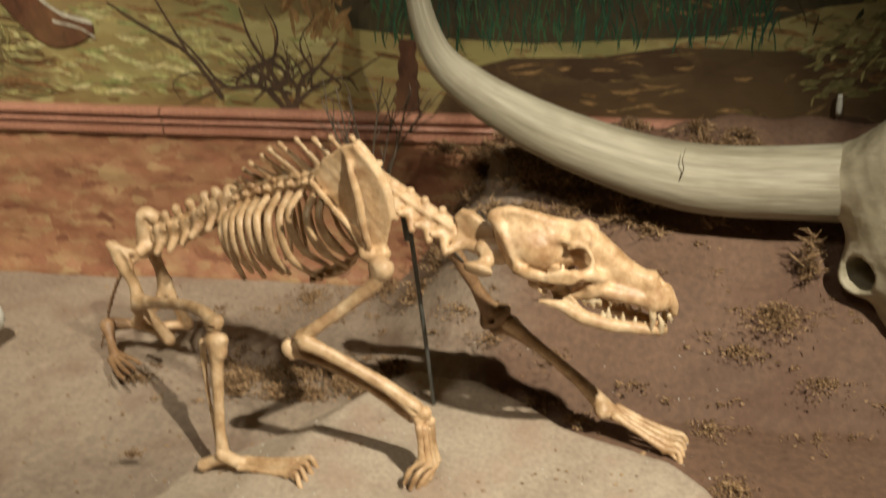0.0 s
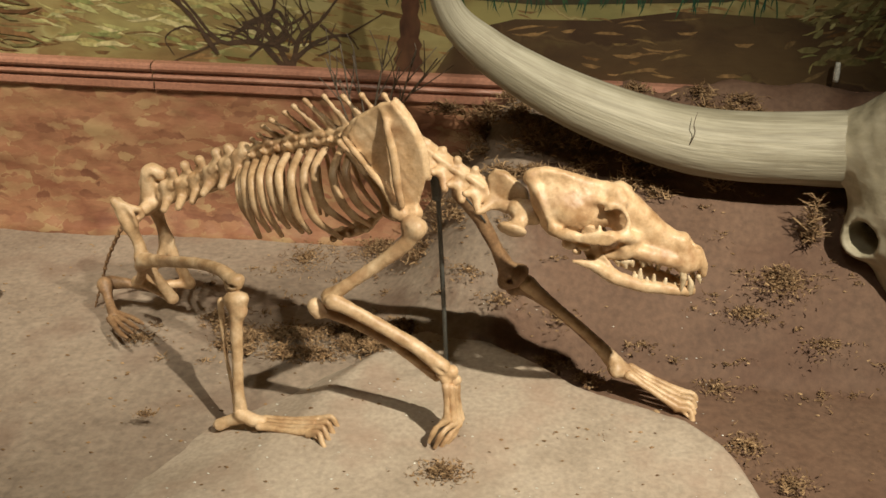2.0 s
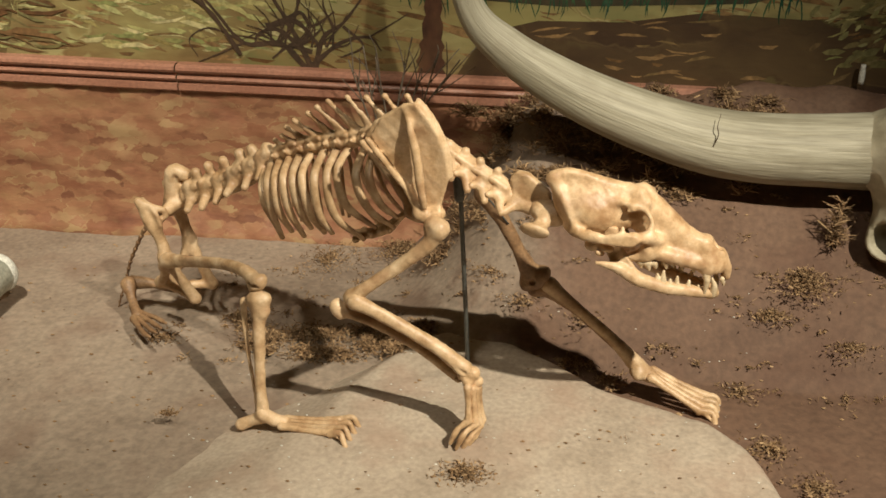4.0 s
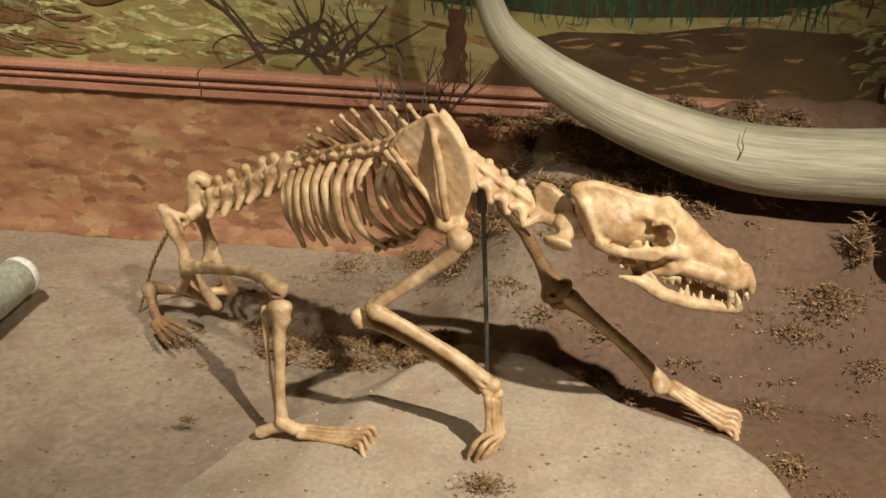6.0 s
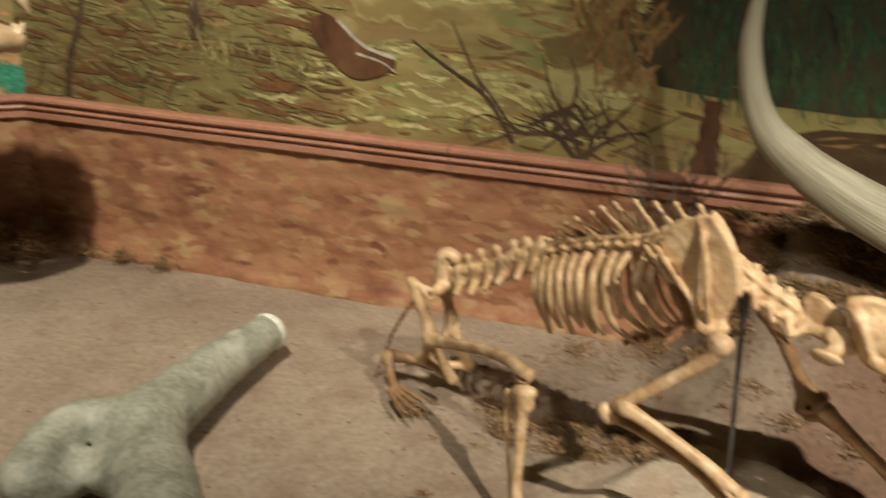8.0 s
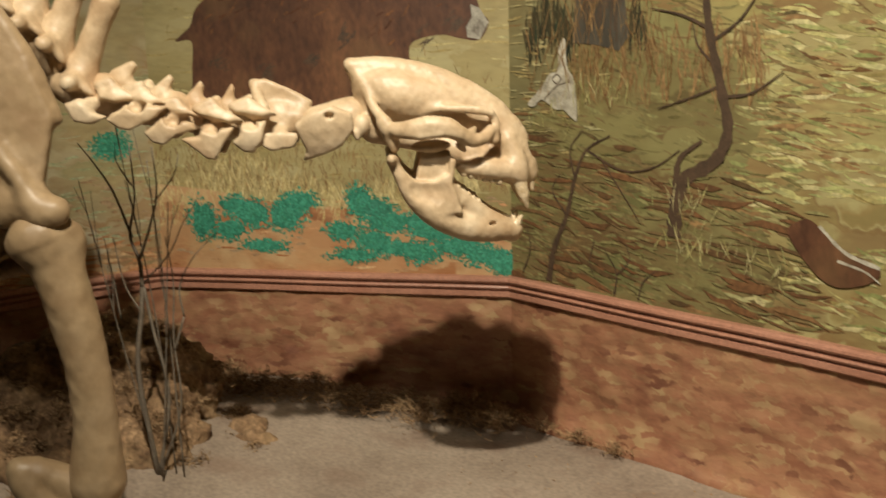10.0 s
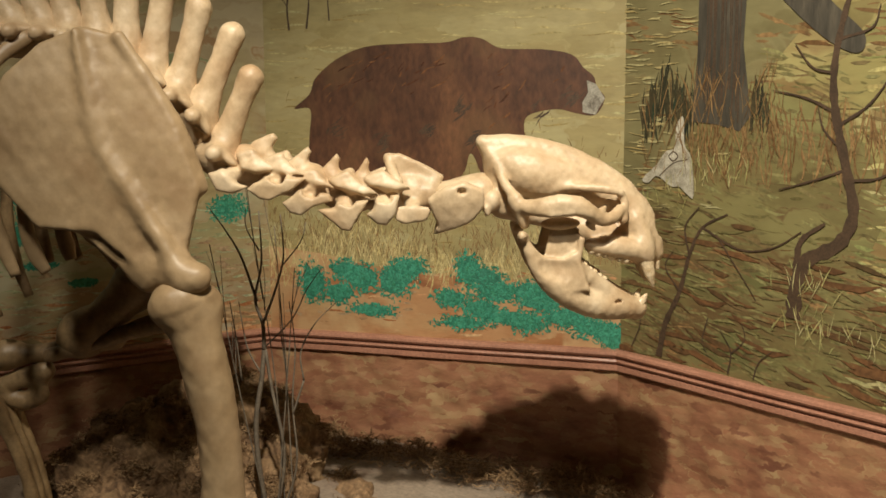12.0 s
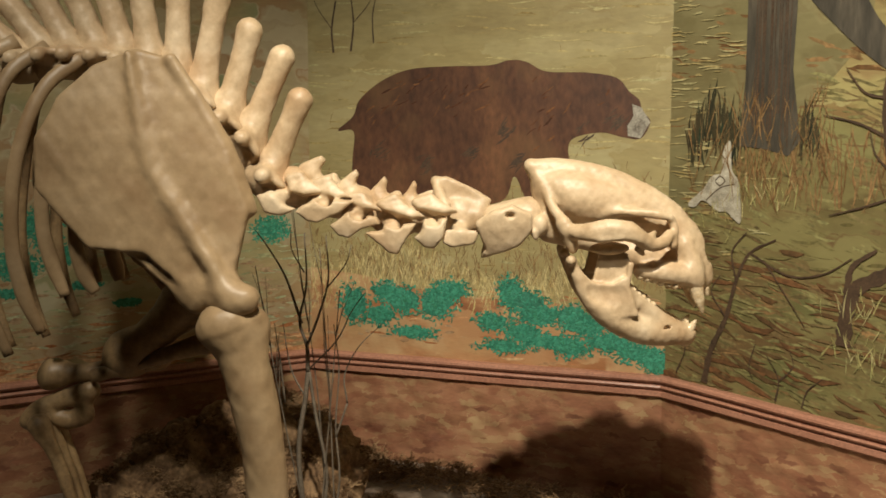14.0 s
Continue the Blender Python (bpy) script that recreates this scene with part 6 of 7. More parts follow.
def cheek_row(a, c):
    """Six blunt teeth in a row."""
    def build(b):
        for i in range(6):
            p = np.array(a) * (1 - i / 5) + np.array(c) * i / 5
            b.ell(p, (0.011, 0.008, 0.008 + 0.002 * (i % 2)), k=0.003)
    return build


def front_row(at, way, count):
    def build(b):
        for i in range(count):
            q = np.array(nearer(at, 0.012 * (count - 1) * (0.5 - i / (count - 1))))
            b.cap(q, q + (0.002, 0.002, way), 0.008, 0.005, 0.002)
    return build


for s in (-1, 1):
    n = lambda p, d: nearer(p, d * s)
    bone("canine", 0.003, bskull, M_TOOTH, lambda b: b.chain([n((-1.675, 2.114, 0.856), 0.045), n((-1.668, 2.121, 0.821), 0.047), n((-1.662, 2.128, 0.790), 0.045)], [0.018, 0.013, 0.004], 0.003), "long ivory canine")
    bone("cheek_teeth", 0.003, bskull, M_TOOTH, cheek_row(n((-1.759, 2.012, 0.877), 0.064), n((-1.706, 2.076, 0.854), 0.054)), "row of blunt ivory teeth")
    bone("canine", 0.003, bjaw, M_TOOTH, lambda b: b.chain([n((-1.693, 2.091, 0.740), 0.03), n((-1.681, 2.106, 0.746), 0.034), n((-1.671, 2.118, 0.769), 0.038)], [0.016, 0.013, 0.004], 0.003), "hooked ivory lower canine")
    bone("cheek_teeth", 0.003, bjaw, M_TOOTH, cheek_row(n((-1.777, 1.991, 0.852), 0.074), n((-1.739, 2.036, 0.809), 0.056)), "row of blunt ivory teeth")
bone("incisors", 0.003, bskull, M_TOOTH, front_row((-1.654, 2.138, 0.844), -0.016, 4))
bone("incisors", 0.003, bjaw, M_TOOTH, front_row((-1.682, 2.105, 0.748), 0.014, 3))


def bear_atlas(b):
    for s in (-1, 1):
        b.plate([nearer(p, 0.062 * s) for p in ((-2.003, 1.718, 1.003), (-1.979, 1.747, 1.033), (-1.948, 1.785, 1.048), (-1.920, 1.819, 1.025), (-1.918, 1.821, 0.988), (-1.936, 1.799, 0.950), (-1.960, 1.770, 0.933), (-1.994, 1.729, 0.909), (-1.988, 1.737, 0.939))], (0.769, -0.639, -0.28 * s), 0.012, 0.016, 0.014)
        b.chain([nearer((-1.981, 1.745, 0.998), 0.062 * s), nearer((-1.961, 1.770, 1.009), 0.070 * s), nearer((-1.933, 1.803, 1.009), 0.066 * s)], [0.010, 0.012, 0.012], 0.014)
        b.ell(nearer((-1.952, 1.780, 1.020), 0.088 * s), (0.012, 0.010, 0.007), k=0.004, cut=True)
    b.chain([(-1.979, 1.747, 0.998), (-1.922, 1.816, 1.014)], [0.038, 0.044], 0.02)
    b.ell((-1.911, 1.829, 1.015), (0.03, 0.026, 0.024), (0.6, 0.7, 0), k=0.008, cut=True)


bone("atlas", 0.005, bear, M_BEAR, bear_atlas)


def bear_axis(b):
    b.plate([(-2.065, 1.644, 1.098), (-2.046, 1.667, 1.105), (-2.010, 1.710, 1.080), (-1.976, 1.751, 1.049), (-1.988, 1.737, 1.028), (-2.005, 1.716, 1.003), (-2.037, 1.677, 0.992), (-2.046, 1.667, 1.038)], (0.769, -0.639, 0), 0.013, 0.014)
    b.chain([(-2.046, 1.667, 1.007), (-1.999, 1.723, 1.007)], [0.032, 0.034], 0.02)
    b.cap((-2.027, 1.689, 1.025), (-2.024, 1.694, 0.998), 0.026, 0.026, 0.02)
    for s in (-1, 1):
        b.chain([nearer((-2.062, 1.648, 1.091), 0.004 * s), nearer((-2.056, 1.654, 1.065), 0.026 * s), nearer((-2.048, 1.665, 1.038), 0.046 * s)], [0.011, 0.012, 0.014], 0.010)
        b.plate([nearer(p, 0.062 * s) for p in ((-2.046, 1.667, 0.984), (-1.995, 1.729, 0.982), (-2.005, 1.717, 0.949), (-2.037, 1.677, 0.942), (-2.052, 1.660, 0.954))], (0.769 * s, -0.639 * s, 0.1), 0.010, 0.012)
        b.cap((-2.025, 1.693, 0.994), nearer((-2.025, 1.693, 0.971), 0.060 * s), 0.024, 0.014, 0.014)
        b.ell(nearer((-2.050, 1.662, 1.046), 0.030 * s), (0.012, 0.014, 0.010), k=0.006, cut=True)


bone("neck_vertebra", 0.005, bear, M_BEAR, bear_axis)
def neck_bone(c, ax, spine, blade, wing):
    """One neck vertebra: a drum, a leaning spine, and on each side an upper blade and a lower wing."""
    c = np.array(c)
    mid = lambda pts: np.mean(np.array(pts), 0)

    def build(b):
        b.cap(c - ax * 0.026, c + ax * 0.028, 0.034, 0.033, 0.012)
        b.plate(spine, (0.769, -0.639, 0), 0.013, 0.014)
        b.cap(mid(spine) - (0, 0, 0.02), c + (0, 0, 0.025), 0.017, 0.024, 0.02)
        for s in (-1, 1):
            up = [nearer(p, 0.050 * s) for p in blade]
            low = [nearer(p, 0.072 * s) for p in wing]
            b.plate(up, (0.769 * s, -0.639 * s, 0.55), 0.010, 0.008, 0.010)
            b.plate(low, (0.769 * s, -0.639 * s, -0.12), 0.011, 0.010, 0.012)
            b.cap(mid(up), c + (0, 0, 0.03), 0.015, 0.022, 0.014)
            b.cap(mid(low) + (0, 0, 0.012), c, 0.016, 0.024, 0.016)
            b.cap(np.array(up[0]) * 0.8 + mid(up) * 0.2, np.array(up[1]) * 0.8 + mid(up) * 0.2, 0.011, 0.010, 0.008)
            b.ell(mid(up) * 0.5 + mid(low) * 0.5 + ACROSS * 0.022 * s, (0.020, 0.018, 0.012), ax, k=0.006, cut=True)
    return bone("neck_vertebra", 0.0042, bear, M_BEAR, build)


BEAR_NECK = [(-2.068, 1.638, 0.997), (-2.121, 1.574, 1.005), (-2.173, 1.512, 1.024), (-2.226, 1.448, 1.042), (-2.277, 1.387, 1.069)]
NECK_WAY = (np.array(BEAR_NECK[0]) - np.array(BEAR_NECK[-1])) / np.linalg.norm(np.array(BEAR_NECK[0]) - np.array(BEAR_NECK[-1]))
neck_bone(BEAR_NECK[0], NECK_WAY,
          [(-2.095, 1.608, 1.095), (-2.090, 1.614, 1.083), (-2.097, 1.605, 1.030), (-2.120, 1.578, 1.038), (-2.109, 1.591, 1.059)],
          [(-2.097, 1.605, 1.048), (-2.071, 1.637, 1.065), (-2.044, 1.670, 1.036), (-2.027, 1.690, 1.021), (-2.050, 1.662, 1.010), (-2.087, 1.617, 1.026)],
          [(-2.077, 1.630, 1.015), (-2.044, 1.670, 1.010), (-2.050, 1.662, 0.968), (-2.063, 1.646, 0.940), (-2.077, 1.630, 0.944), (-2.093, 1.611, 0.967), (-2.078, 1.628, 0.987)])
neck_bone(BEAR_NECK[1], NECK_WAY,
          [(-2.140, 1.554, 1.104), (-2.135, 1.560, 1.092), (-2.145, 1.547, 1.045), (-2.171, 1.516, 1.051), (-2.156, 1.534, 1.075)],
          [(-2.149, 1.542, 1.044), (-2.124, 1.573, 1.065), (-2.103, 1.599, 1.036), (-2.075, 1.632, 1.006), (-2.098, 1.605, 0.999), (-2.138, 1.556, 1.023)],
          [(-2.135, 1.560, 0.997), (-2.089, 1.615, 1.000), (-2.104, 1.598, 0.967), (-2.117, 1.582, 0.929), (-2.129, 1.567, 0.933), (-2.144, 1.549, 0.954), (-2.167, 1.521, 0.980), (-2.137, 1.558, 0.983)])
neck_bone(BEAR_NECK[2], NECK_WAY,
          [(-2.183, 1.503, 1.121), (-2.178, 1.509, 1.108), (-2.198, 1.485, 1.059), (-2.222, 1.455, 1.069), (-2.203, 1.478, 1.096)],
          [(-2.198, 1.484, 1.059), (-2.171, 1.516, 1.067), (-2.151, 1.540, 1.036), (-2.134, 1.560, 1.015), (-2.159, 1.531, 1.023), (-2.186, 1.498, 1.038)],
          [(-2.188, 1.496, 1.027), (-2.147, 1.546, 1.014), (-2.143, 1.550, 0.999), (-2.170, 1.517, 0.987), (-2.189, 1.495, 0.967), (-2.204, 1.477, 0.971), (-2.217, 1.461, 0.995), (-2.202, 1.479, 1.011)])
neck_bone(BEAR_NECK[3], NECK_WAY,
          [(-2.234, 1.441, 1.153), (-2.228, 1.448, 1.140), (-2.246, 1.426, 1.105), (-2.279, 1.387, 1.109), (-2.265, 1.404, 1.134)],
          [(-2.250, 1.422, 1.093), (-2.221, 1.456, 1.106), (-2.198, 1.484, 1.067), (-2.181, 1.504, 1.049), (-2.207, 1.474, 1.047), (-2.235, 1.439, 1.064)],
          [(-2.259, 1.410, 1.040), (-2.228, 1.448, 1.058), (-2.181, 1.505, 1.051), (-2.202, 1.480, 1.026), (-2.235, 1.439, 1.002), (-2.250, 1.421, 1.006), (-2.267, 1.401, 1.027)])
neck_bone(BEAR_NECK[4], NECK_WAY,
          [(-2.260, 1.410, 1.120), (-2.253, 1.418, 1.112), (-2.260, 1.409, 1.082), (-2.290, 1.373, 1.090), (-2.284, 1.381, 1.120)],
          [(-2.284, 1.380, 1.106), (-2.263, 1.406, 1.115), (-2.238, 1.436, 1.083), (-2.223, 1.454, 1.062), (-2.255, 1.415, 1.052), (-2.277, 1.389, 1.063)],
          [(-2.325, 1.331, 1.064), (-2.303, 1.358, 1.073), (-2.287, 1.377, 1.045), (-2.267, 1.401, 1.032), (-2.287, 1.377, 1.017), (-2.312, 1.347, 1.024)])

# tall spines of the withers: foot, tip
WITHERS = [((-2.312, 1.345, 1.116), (-2.265, 1.401, 1.281)), ((-2.341, 1.310, 1.202), (-2.291, 1.370, 1.379)), ((-2.374, 1.270, 1.248), (-2.339, 1.313, 1.441)), ((-2.413, 1.223, 1.301), (-2.385, 1.257, 1.514)), ((-2.448, 1.181, 1.342), (-2.443, 1.187, 1.552)), ((-2.487, 1.134, 1.366), (-2.503, 1.115, 1.571)), ((-2.526, 1.087, 1.381), (-2.557, 1.050, 1.565)), ((-2.564, 1.041, 1.389), (-2.603, 0.995, 1.546)), ((-2.604, 0.994, 1.392), (-2.649, 0.939, 1.526)), ((-2.641, 0.948, 1.389), (-2.696, 0.883, 1.501)), ((-2.682, 0.900, 1.381), (-2.743, 0.827, 1.475))]
for i, (foot, tip) in enumerate(WITHERS):
    ahead = WITHERS[i - 1][0] if i else BEAR_NECK[-1]
    ax = np.array(ahead) - np.array(foot)
    ax = ax / np.linalg.norm(ax)

    def build(b, c=np.array(foot), tip=np.array(tip), ax=ax):
        up = (tip - c) / np.linalg.norm(tip - c)
        b.cap(c - ax * 0.026 - up * 0.03, c + ax * 0.026 - up * 0.03, 0.040, 0.038, 0.015)
        b.chain([c, c + (tip - c) * 0.3, c + (tip - c) * 0.7, tip], [0.040, 0.030, 0.027, 0.031], 0.02)
        b.cap(c + ax * 0.02, c + up * 0.05, 0.022, 0.016, 0.02)
        b.cap(c - ax * 0.03 + up * 0.01, c + up * 0.03, 0.020, 0.016, 0.02)
        for s in (-1, 1):
            b.cap(c, c + ACROSS * 0.08 * s - up * 0.01, 0.022, 0.018, 0.02)
            b.ell(c + ACROSS * 0.045 * s + ax * 0.03, (0.03, 0.018, 0.012), ax, up, k=0.012)
    bone("thoracic_vertebra", 0.005, bear, M_BEAR, build, "vertebra with a tall club-ended spine" if i == 0 else "")


def bear_blade(b, off, push=(0, 0, 0)):
    o = lambda p: tuple(np.array(nearer(p, off)) + np.array(push))
    b.plate([o(p) for p in ((-2.368, 1.042, 1.393), (-2.317, 1.104, 1.371), (-2.282, 1.146, 1.293), (-2.239, 1.198, 1.182), (-2.206, 1.238, 1.035), (-2.219, 1.222, 0.955), (-2.230, 1.209, 0.872), (-2.278, 1.151, 0.846), (-2.308, 1.114, 0.874), (-2.356, 1.057, 0.938), (-2.435, 0.962, 0.948), (-2.512, 0.869, 1.081), (-2.514, 0.867, 1.187), (-2.479, 0.909, 1.287), (-2.429, 0.969, 1.355))], (0.769, -0.639, 0.08), 0.016, 0.02, 0.02)
    b.chain([o(p) for p in ((-2.366, 1.029, 1.378), (-2.342, 1.039, 1.250), (-2.319, 1.055, 1.133), (-2.266, 1.103, 1.016), (-2.218, 1.145, 0.917), (-2.191, 1.177, 0.836))], [0.006, 0.008, 0.009, 0.012, 0.016, 0.026], 0.03)
    b.chain([o(p) for p in ((-2.504, 0.879, 1.194), (-2.429, 0.946, 1.082), (-2.360, 1.029, 0.940), (-2.303, 1.106, 0.858), (-2.277, 1.136, 0.828))], [0.008, 0.008, 0.009, 0.014, 0.026], 0.02)
    b.chain([o(p) for p in ((-2.290, 1.137, 0.859), (-2.239, 1.167, 0.849), (-2.174, 1.198, 0.842))], [0.040, 0.040, 0.034], 0.03)
    b.chain([o(p) for p in ((-2.315, 1.106, 1.367), (-2.237, 1.200, 1.178), (-2.207, 1.237, 1.035))], [0.014, 0.012, 0.014], 0.015)


bone("shoulder_blade", 0.006, bear, M_BLADE, lambda b: bear_blade(b, 0.0), "huge flat shoulder blade with a raised ridge")
# far blade, shade given by the darker bone colour
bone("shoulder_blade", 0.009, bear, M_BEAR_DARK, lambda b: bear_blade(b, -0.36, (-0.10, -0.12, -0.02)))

# near foreleg
bone("humerus", 0.006, bear, M_BLADE, long_bone([(-2.221, 1.188, 0.775), (-2.203, 1.210, 0.695), (-2.188, 1.228, 0.591), (-2.177, 1.240, 0.486), (-2.172, 1.246, 0.353), (-2.177, 1.240, 0.217)], [0.058, 0.064, 0.062, 0.056, 0.056, 0.064], [((-2.216, 1.163, 0.779), 0.042), ((-2.213, 1.228, 0.759), 0.046)], 0.02))
ELBOW = (-2.204, 1.240, 0.175)
bone("forearm", 0.007, bear, M_BLADE, long_bone([ELBOW, (-2.26, 1.10, 0.26), (-2.20, 1.16, 0.12)], [0.050, 0.036, 0.042], [], 0.02))
for k in range(5):
    d = ACROSS * (k - 2) * 0.035
    bone("toe", 0.005, bear, M_BEAR, long_bone([tuple(np.array((-2.19, 1.18, 0.11)) + d * 0.7), tuple(np.array((-2.11, 1.28, 0.07)) + d), tuple(np.array((-2.05, 1.36, 0.06)) + d * 1.2)], [0.018, 0.014, 0.010], k=0.006))

# far foreleg, folded, its shade put into the darker bone colour
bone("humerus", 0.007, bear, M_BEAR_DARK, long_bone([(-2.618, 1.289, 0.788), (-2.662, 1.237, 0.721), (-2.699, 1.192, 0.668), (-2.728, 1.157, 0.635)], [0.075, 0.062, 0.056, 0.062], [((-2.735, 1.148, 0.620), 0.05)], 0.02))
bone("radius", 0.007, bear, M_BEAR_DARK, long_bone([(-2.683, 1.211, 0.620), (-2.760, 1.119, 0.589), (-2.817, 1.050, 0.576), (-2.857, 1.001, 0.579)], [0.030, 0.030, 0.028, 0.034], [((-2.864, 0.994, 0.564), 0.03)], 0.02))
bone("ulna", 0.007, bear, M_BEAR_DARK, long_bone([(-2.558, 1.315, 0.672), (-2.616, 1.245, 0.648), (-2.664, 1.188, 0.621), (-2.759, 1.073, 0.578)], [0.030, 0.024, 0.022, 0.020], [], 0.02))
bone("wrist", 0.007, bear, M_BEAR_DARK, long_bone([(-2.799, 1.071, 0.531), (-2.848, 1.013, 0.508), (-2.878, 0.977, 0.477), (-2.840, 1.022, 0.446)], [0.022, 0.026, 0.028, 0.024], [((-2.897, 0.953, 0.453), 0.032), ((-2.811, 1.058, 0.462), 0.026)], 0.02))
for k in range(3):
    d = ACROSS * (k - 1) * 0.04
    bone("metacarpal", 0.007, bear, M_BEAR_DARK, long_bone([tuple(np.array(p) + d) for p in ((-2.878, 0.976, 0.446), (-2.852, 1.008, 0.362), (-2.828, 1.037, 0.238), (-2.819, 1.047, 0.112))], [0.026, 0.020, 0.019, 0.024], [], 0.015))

# ribs behind the shoulder blade: the near side, then the far side, coloured darker as shaded
BEAR_RIBS = [
    [(-2.398, 1.180, 1.316), (-2.429, 1.096, 1.206), (-2.454, 1.035, 1.071), (-2.468, 1.017, 0.954), (-2.473, 1.027, 0.897), (-2.468, 1.033, 0.865)],
    [(-2.444, 1.125, 1.348), (-2.492, 1.020, 1.231), (-2.515, 0.961, 1.084), (-2.522, 0.953, 0.953), (-2.520, 0.970, 0.879), (-2.504, 0.989, 0.836)],
    [(-2.494, 1.065, 1.367), (-2.546, 0.955, 1.257), (-2.564, 0.902, 1.122), (-2.569, 0.895, 0.992), (-2.567, 0.914, 0.899), (-2.550, 0.934, 0.827)],
    [(-2.538, 0.996, 1.382), (-2.551, 0.902, 1.301), (-2.562, 0.842, 1.149), (-2.575, 0.826, 0.970), (-2.582, 0.849, 0.837), (-2.568, 0.882, 0.743)],
    [(-2.591, 0.932, 1.402), (-2.604, 0.838, 1.326), (-2.619, 0.773, 1.136), (-2.634, 0.756, 0.957), (-2.639, 0.781, 0.810), (-2.619, 0.821, 0.689)],
    [(-2.637, 0.877, 1.415), (-2.661, 0.769, 1.338), (-2.677, 0.704, 1.136), (-2.693, 0.685, 0.931), (-2.695, 0.713, 0.770), (-2.676, 0.752, 0.661)],
]
for line in BEAR_RIBS:
    bm = bmesh.new()
    tube(bm, line, [0.019, 0.017, 0.017, 0.018, 0.020, 0.013], 12, 7, 0.6, tuple(ACROSS))
    part("rib", bm, M_BLADE, bear)
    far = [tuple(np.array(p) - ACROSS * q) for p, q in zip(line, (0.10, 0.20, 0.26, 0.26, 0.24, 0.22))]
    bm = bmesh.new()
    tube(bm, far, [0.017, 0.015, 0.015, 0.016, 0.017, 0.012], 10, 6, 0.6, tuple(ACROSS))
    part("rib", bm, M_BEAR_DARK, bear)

# ---- the long-horned bison skull beside the wolf ----
bison = anchor("bison_skull", (0.75, 2.3, 0.0), "grey-beige bison skull with one long sweeping horn core", "skull")
HORN = [(-0.157, 2.350, 0.908), (-0.166, 2.350, 0.765), (-0.133, 2.350, 0.635), (-0.063, 2.350, 0.562), (0.032, 2.350, 0.502), (0.132, 2.350, 0.454), (0.255, 2.350, 0.410), (0.354, 2.350, 0.386), (0.452, 2.350, 0.377), (0.557, 2.350, 0.377), (0.650, 2.350, 0.379)]
HORN_R = [0.010, 0.021, 0.030, 0.041, 0.049, 0.056, 0.062, 0.067, 0.070, 0.072, 0.076]


def horn_mesh():
    """The core: a tapering sweep with long shallow flutes and uneven skin."""
    line = curve_points(HORN, 12)
    rad = np.interp(np.linspace(0, 1, len(line)), np.linspace(0, 1, len(HORN_R)), HORN_R)
    seg, verts, faces = 64, [], []
    for i, p in enumerate(line):
        d = line[min(i + 1, len(line) - 1)] - line[max(i - 1, 0)]
        d = d / np.linalg.norm(d)
        v = np.cross(np.cross(d, (0, 1, 0)), d)
        v = v / np.linalg.norm(v)
        u = np.cross(d, v)
        for k in range(seg):
            a = 2 * math.pi * k / seg
            flute = 0.014 * noise.noise((math.cos(a) * 7, math.sin(a) * 7, i * 0.05)) + 0.012 * noise.noise((math.cos(a) * 16, math.sin(a) * 16, i * 0.03))
            r = rad[i] * (1 + flute)
            verts.append(p + r * (math.cos(a) * u + math.sin(a) * v))
    for i in range(len(line) - 1):
        for k in range(seg):
            a, b = i * seg + k, i * seg + (k + 1) % seg
            faces.append((a, b, b + seg, a + seg))
    faces.append(tuple(range(seg)))
    faces.append(tuple(range((len(line) - 1) * seg, len(line) * seg))[::-1])
    me = raw_mesh("horn_core", verts, faces)
    # the grain runs along the core
    uv = me.uv_layers.new(name="UVMap")
    for loop in me.loops:
        uv.data[loop.index].uv = (1.3 * (loop.vertex_index // seg) / len(line), 0.42 * abs((loop.vertex_index % seg) / seg - 0.5) * 2)
    return me


horn = place("horn_core", horn_mesh(), M_HORN_CORE, bison, "long curved weathered horn core with fine cracks")


def crack_tubes(lines, r):
    bm = bmesh.new()
    for pts in lines:
        tube(bm, pts, [r * 0.4, r, r, r * 0.4], 6, 4)
    return bm


part("crack", crack_tubes([[(0.354, 2.300, 0.461), (0.348, 2.286, 0.440), (0.351, 2.283, 0.424), (0.342, 2.287, 0.393), (0.336, 2.308, 0.354)]], 0.0010), M_BRANCH, horn, "dark ring-shaped crack")
part("crack", crack_tubes([[(0.124, 2.316, 0.416), (0.235, 2.305, 0.378), (0.366, 2.302, 0.352), (0.503, 2.300, 0.346)], [(0.322, 2.293, 0.376), (0.428, 2.290, 0.364), (0.592, 2.288, 0.364)], [(0.377, 2.312, 0.337), (0.484, 2.309, 0.332), (0.623, 2.307, 0.337)], [(-0.031, 2.322, 0.530), (0.070, 2.306, 0.473), (0.191, 2.298, 0.426)]], 0.0009), M_BRANCH, horn, "fine long drying cracks")


def bison_head(b):
    b.cap((0.648, 2.350, 0.379), (0.757, 2.330, 0.394), 0.074, 0.11, 0.03)
    b.ell((0.811, 2.300, 0.384), (0.16, 0.13, 0.17), k=0.03)
    b.chain([(0.808, 2.280, 0.302), (0.851, 2.220, 0.170), (0.870, 2.120, 0.074)], [0.15, 0.12, 0.085], 0.03)
    # the eye socket stands out as a short tube
    b.cap((0.761, 2.280, 0.277), (0.687, 2.240, 0.243), 0.07, 0.046, 0.03)
    b.cap((0.719, 2.250, 0.254), (0.652, 2.200, 0.247), 0.032, 0.034, 0.008, True)
    b.cap((0.667, 2.340, 0.301), (0.710, 2.330, 0.277), 0.03, 0.05, 0.03, True)


bone("cranium", 0.006, bison, M_HORN, bison_head, "broad weathered cranium with a tubular eye socket")

# ---- the grey skull with a broken horn stub ----
stub = anchor("broken_skull", (-1.232, 1.818, 0.000), "weathered grey-green bison skull with a broken horn stub", "skull")


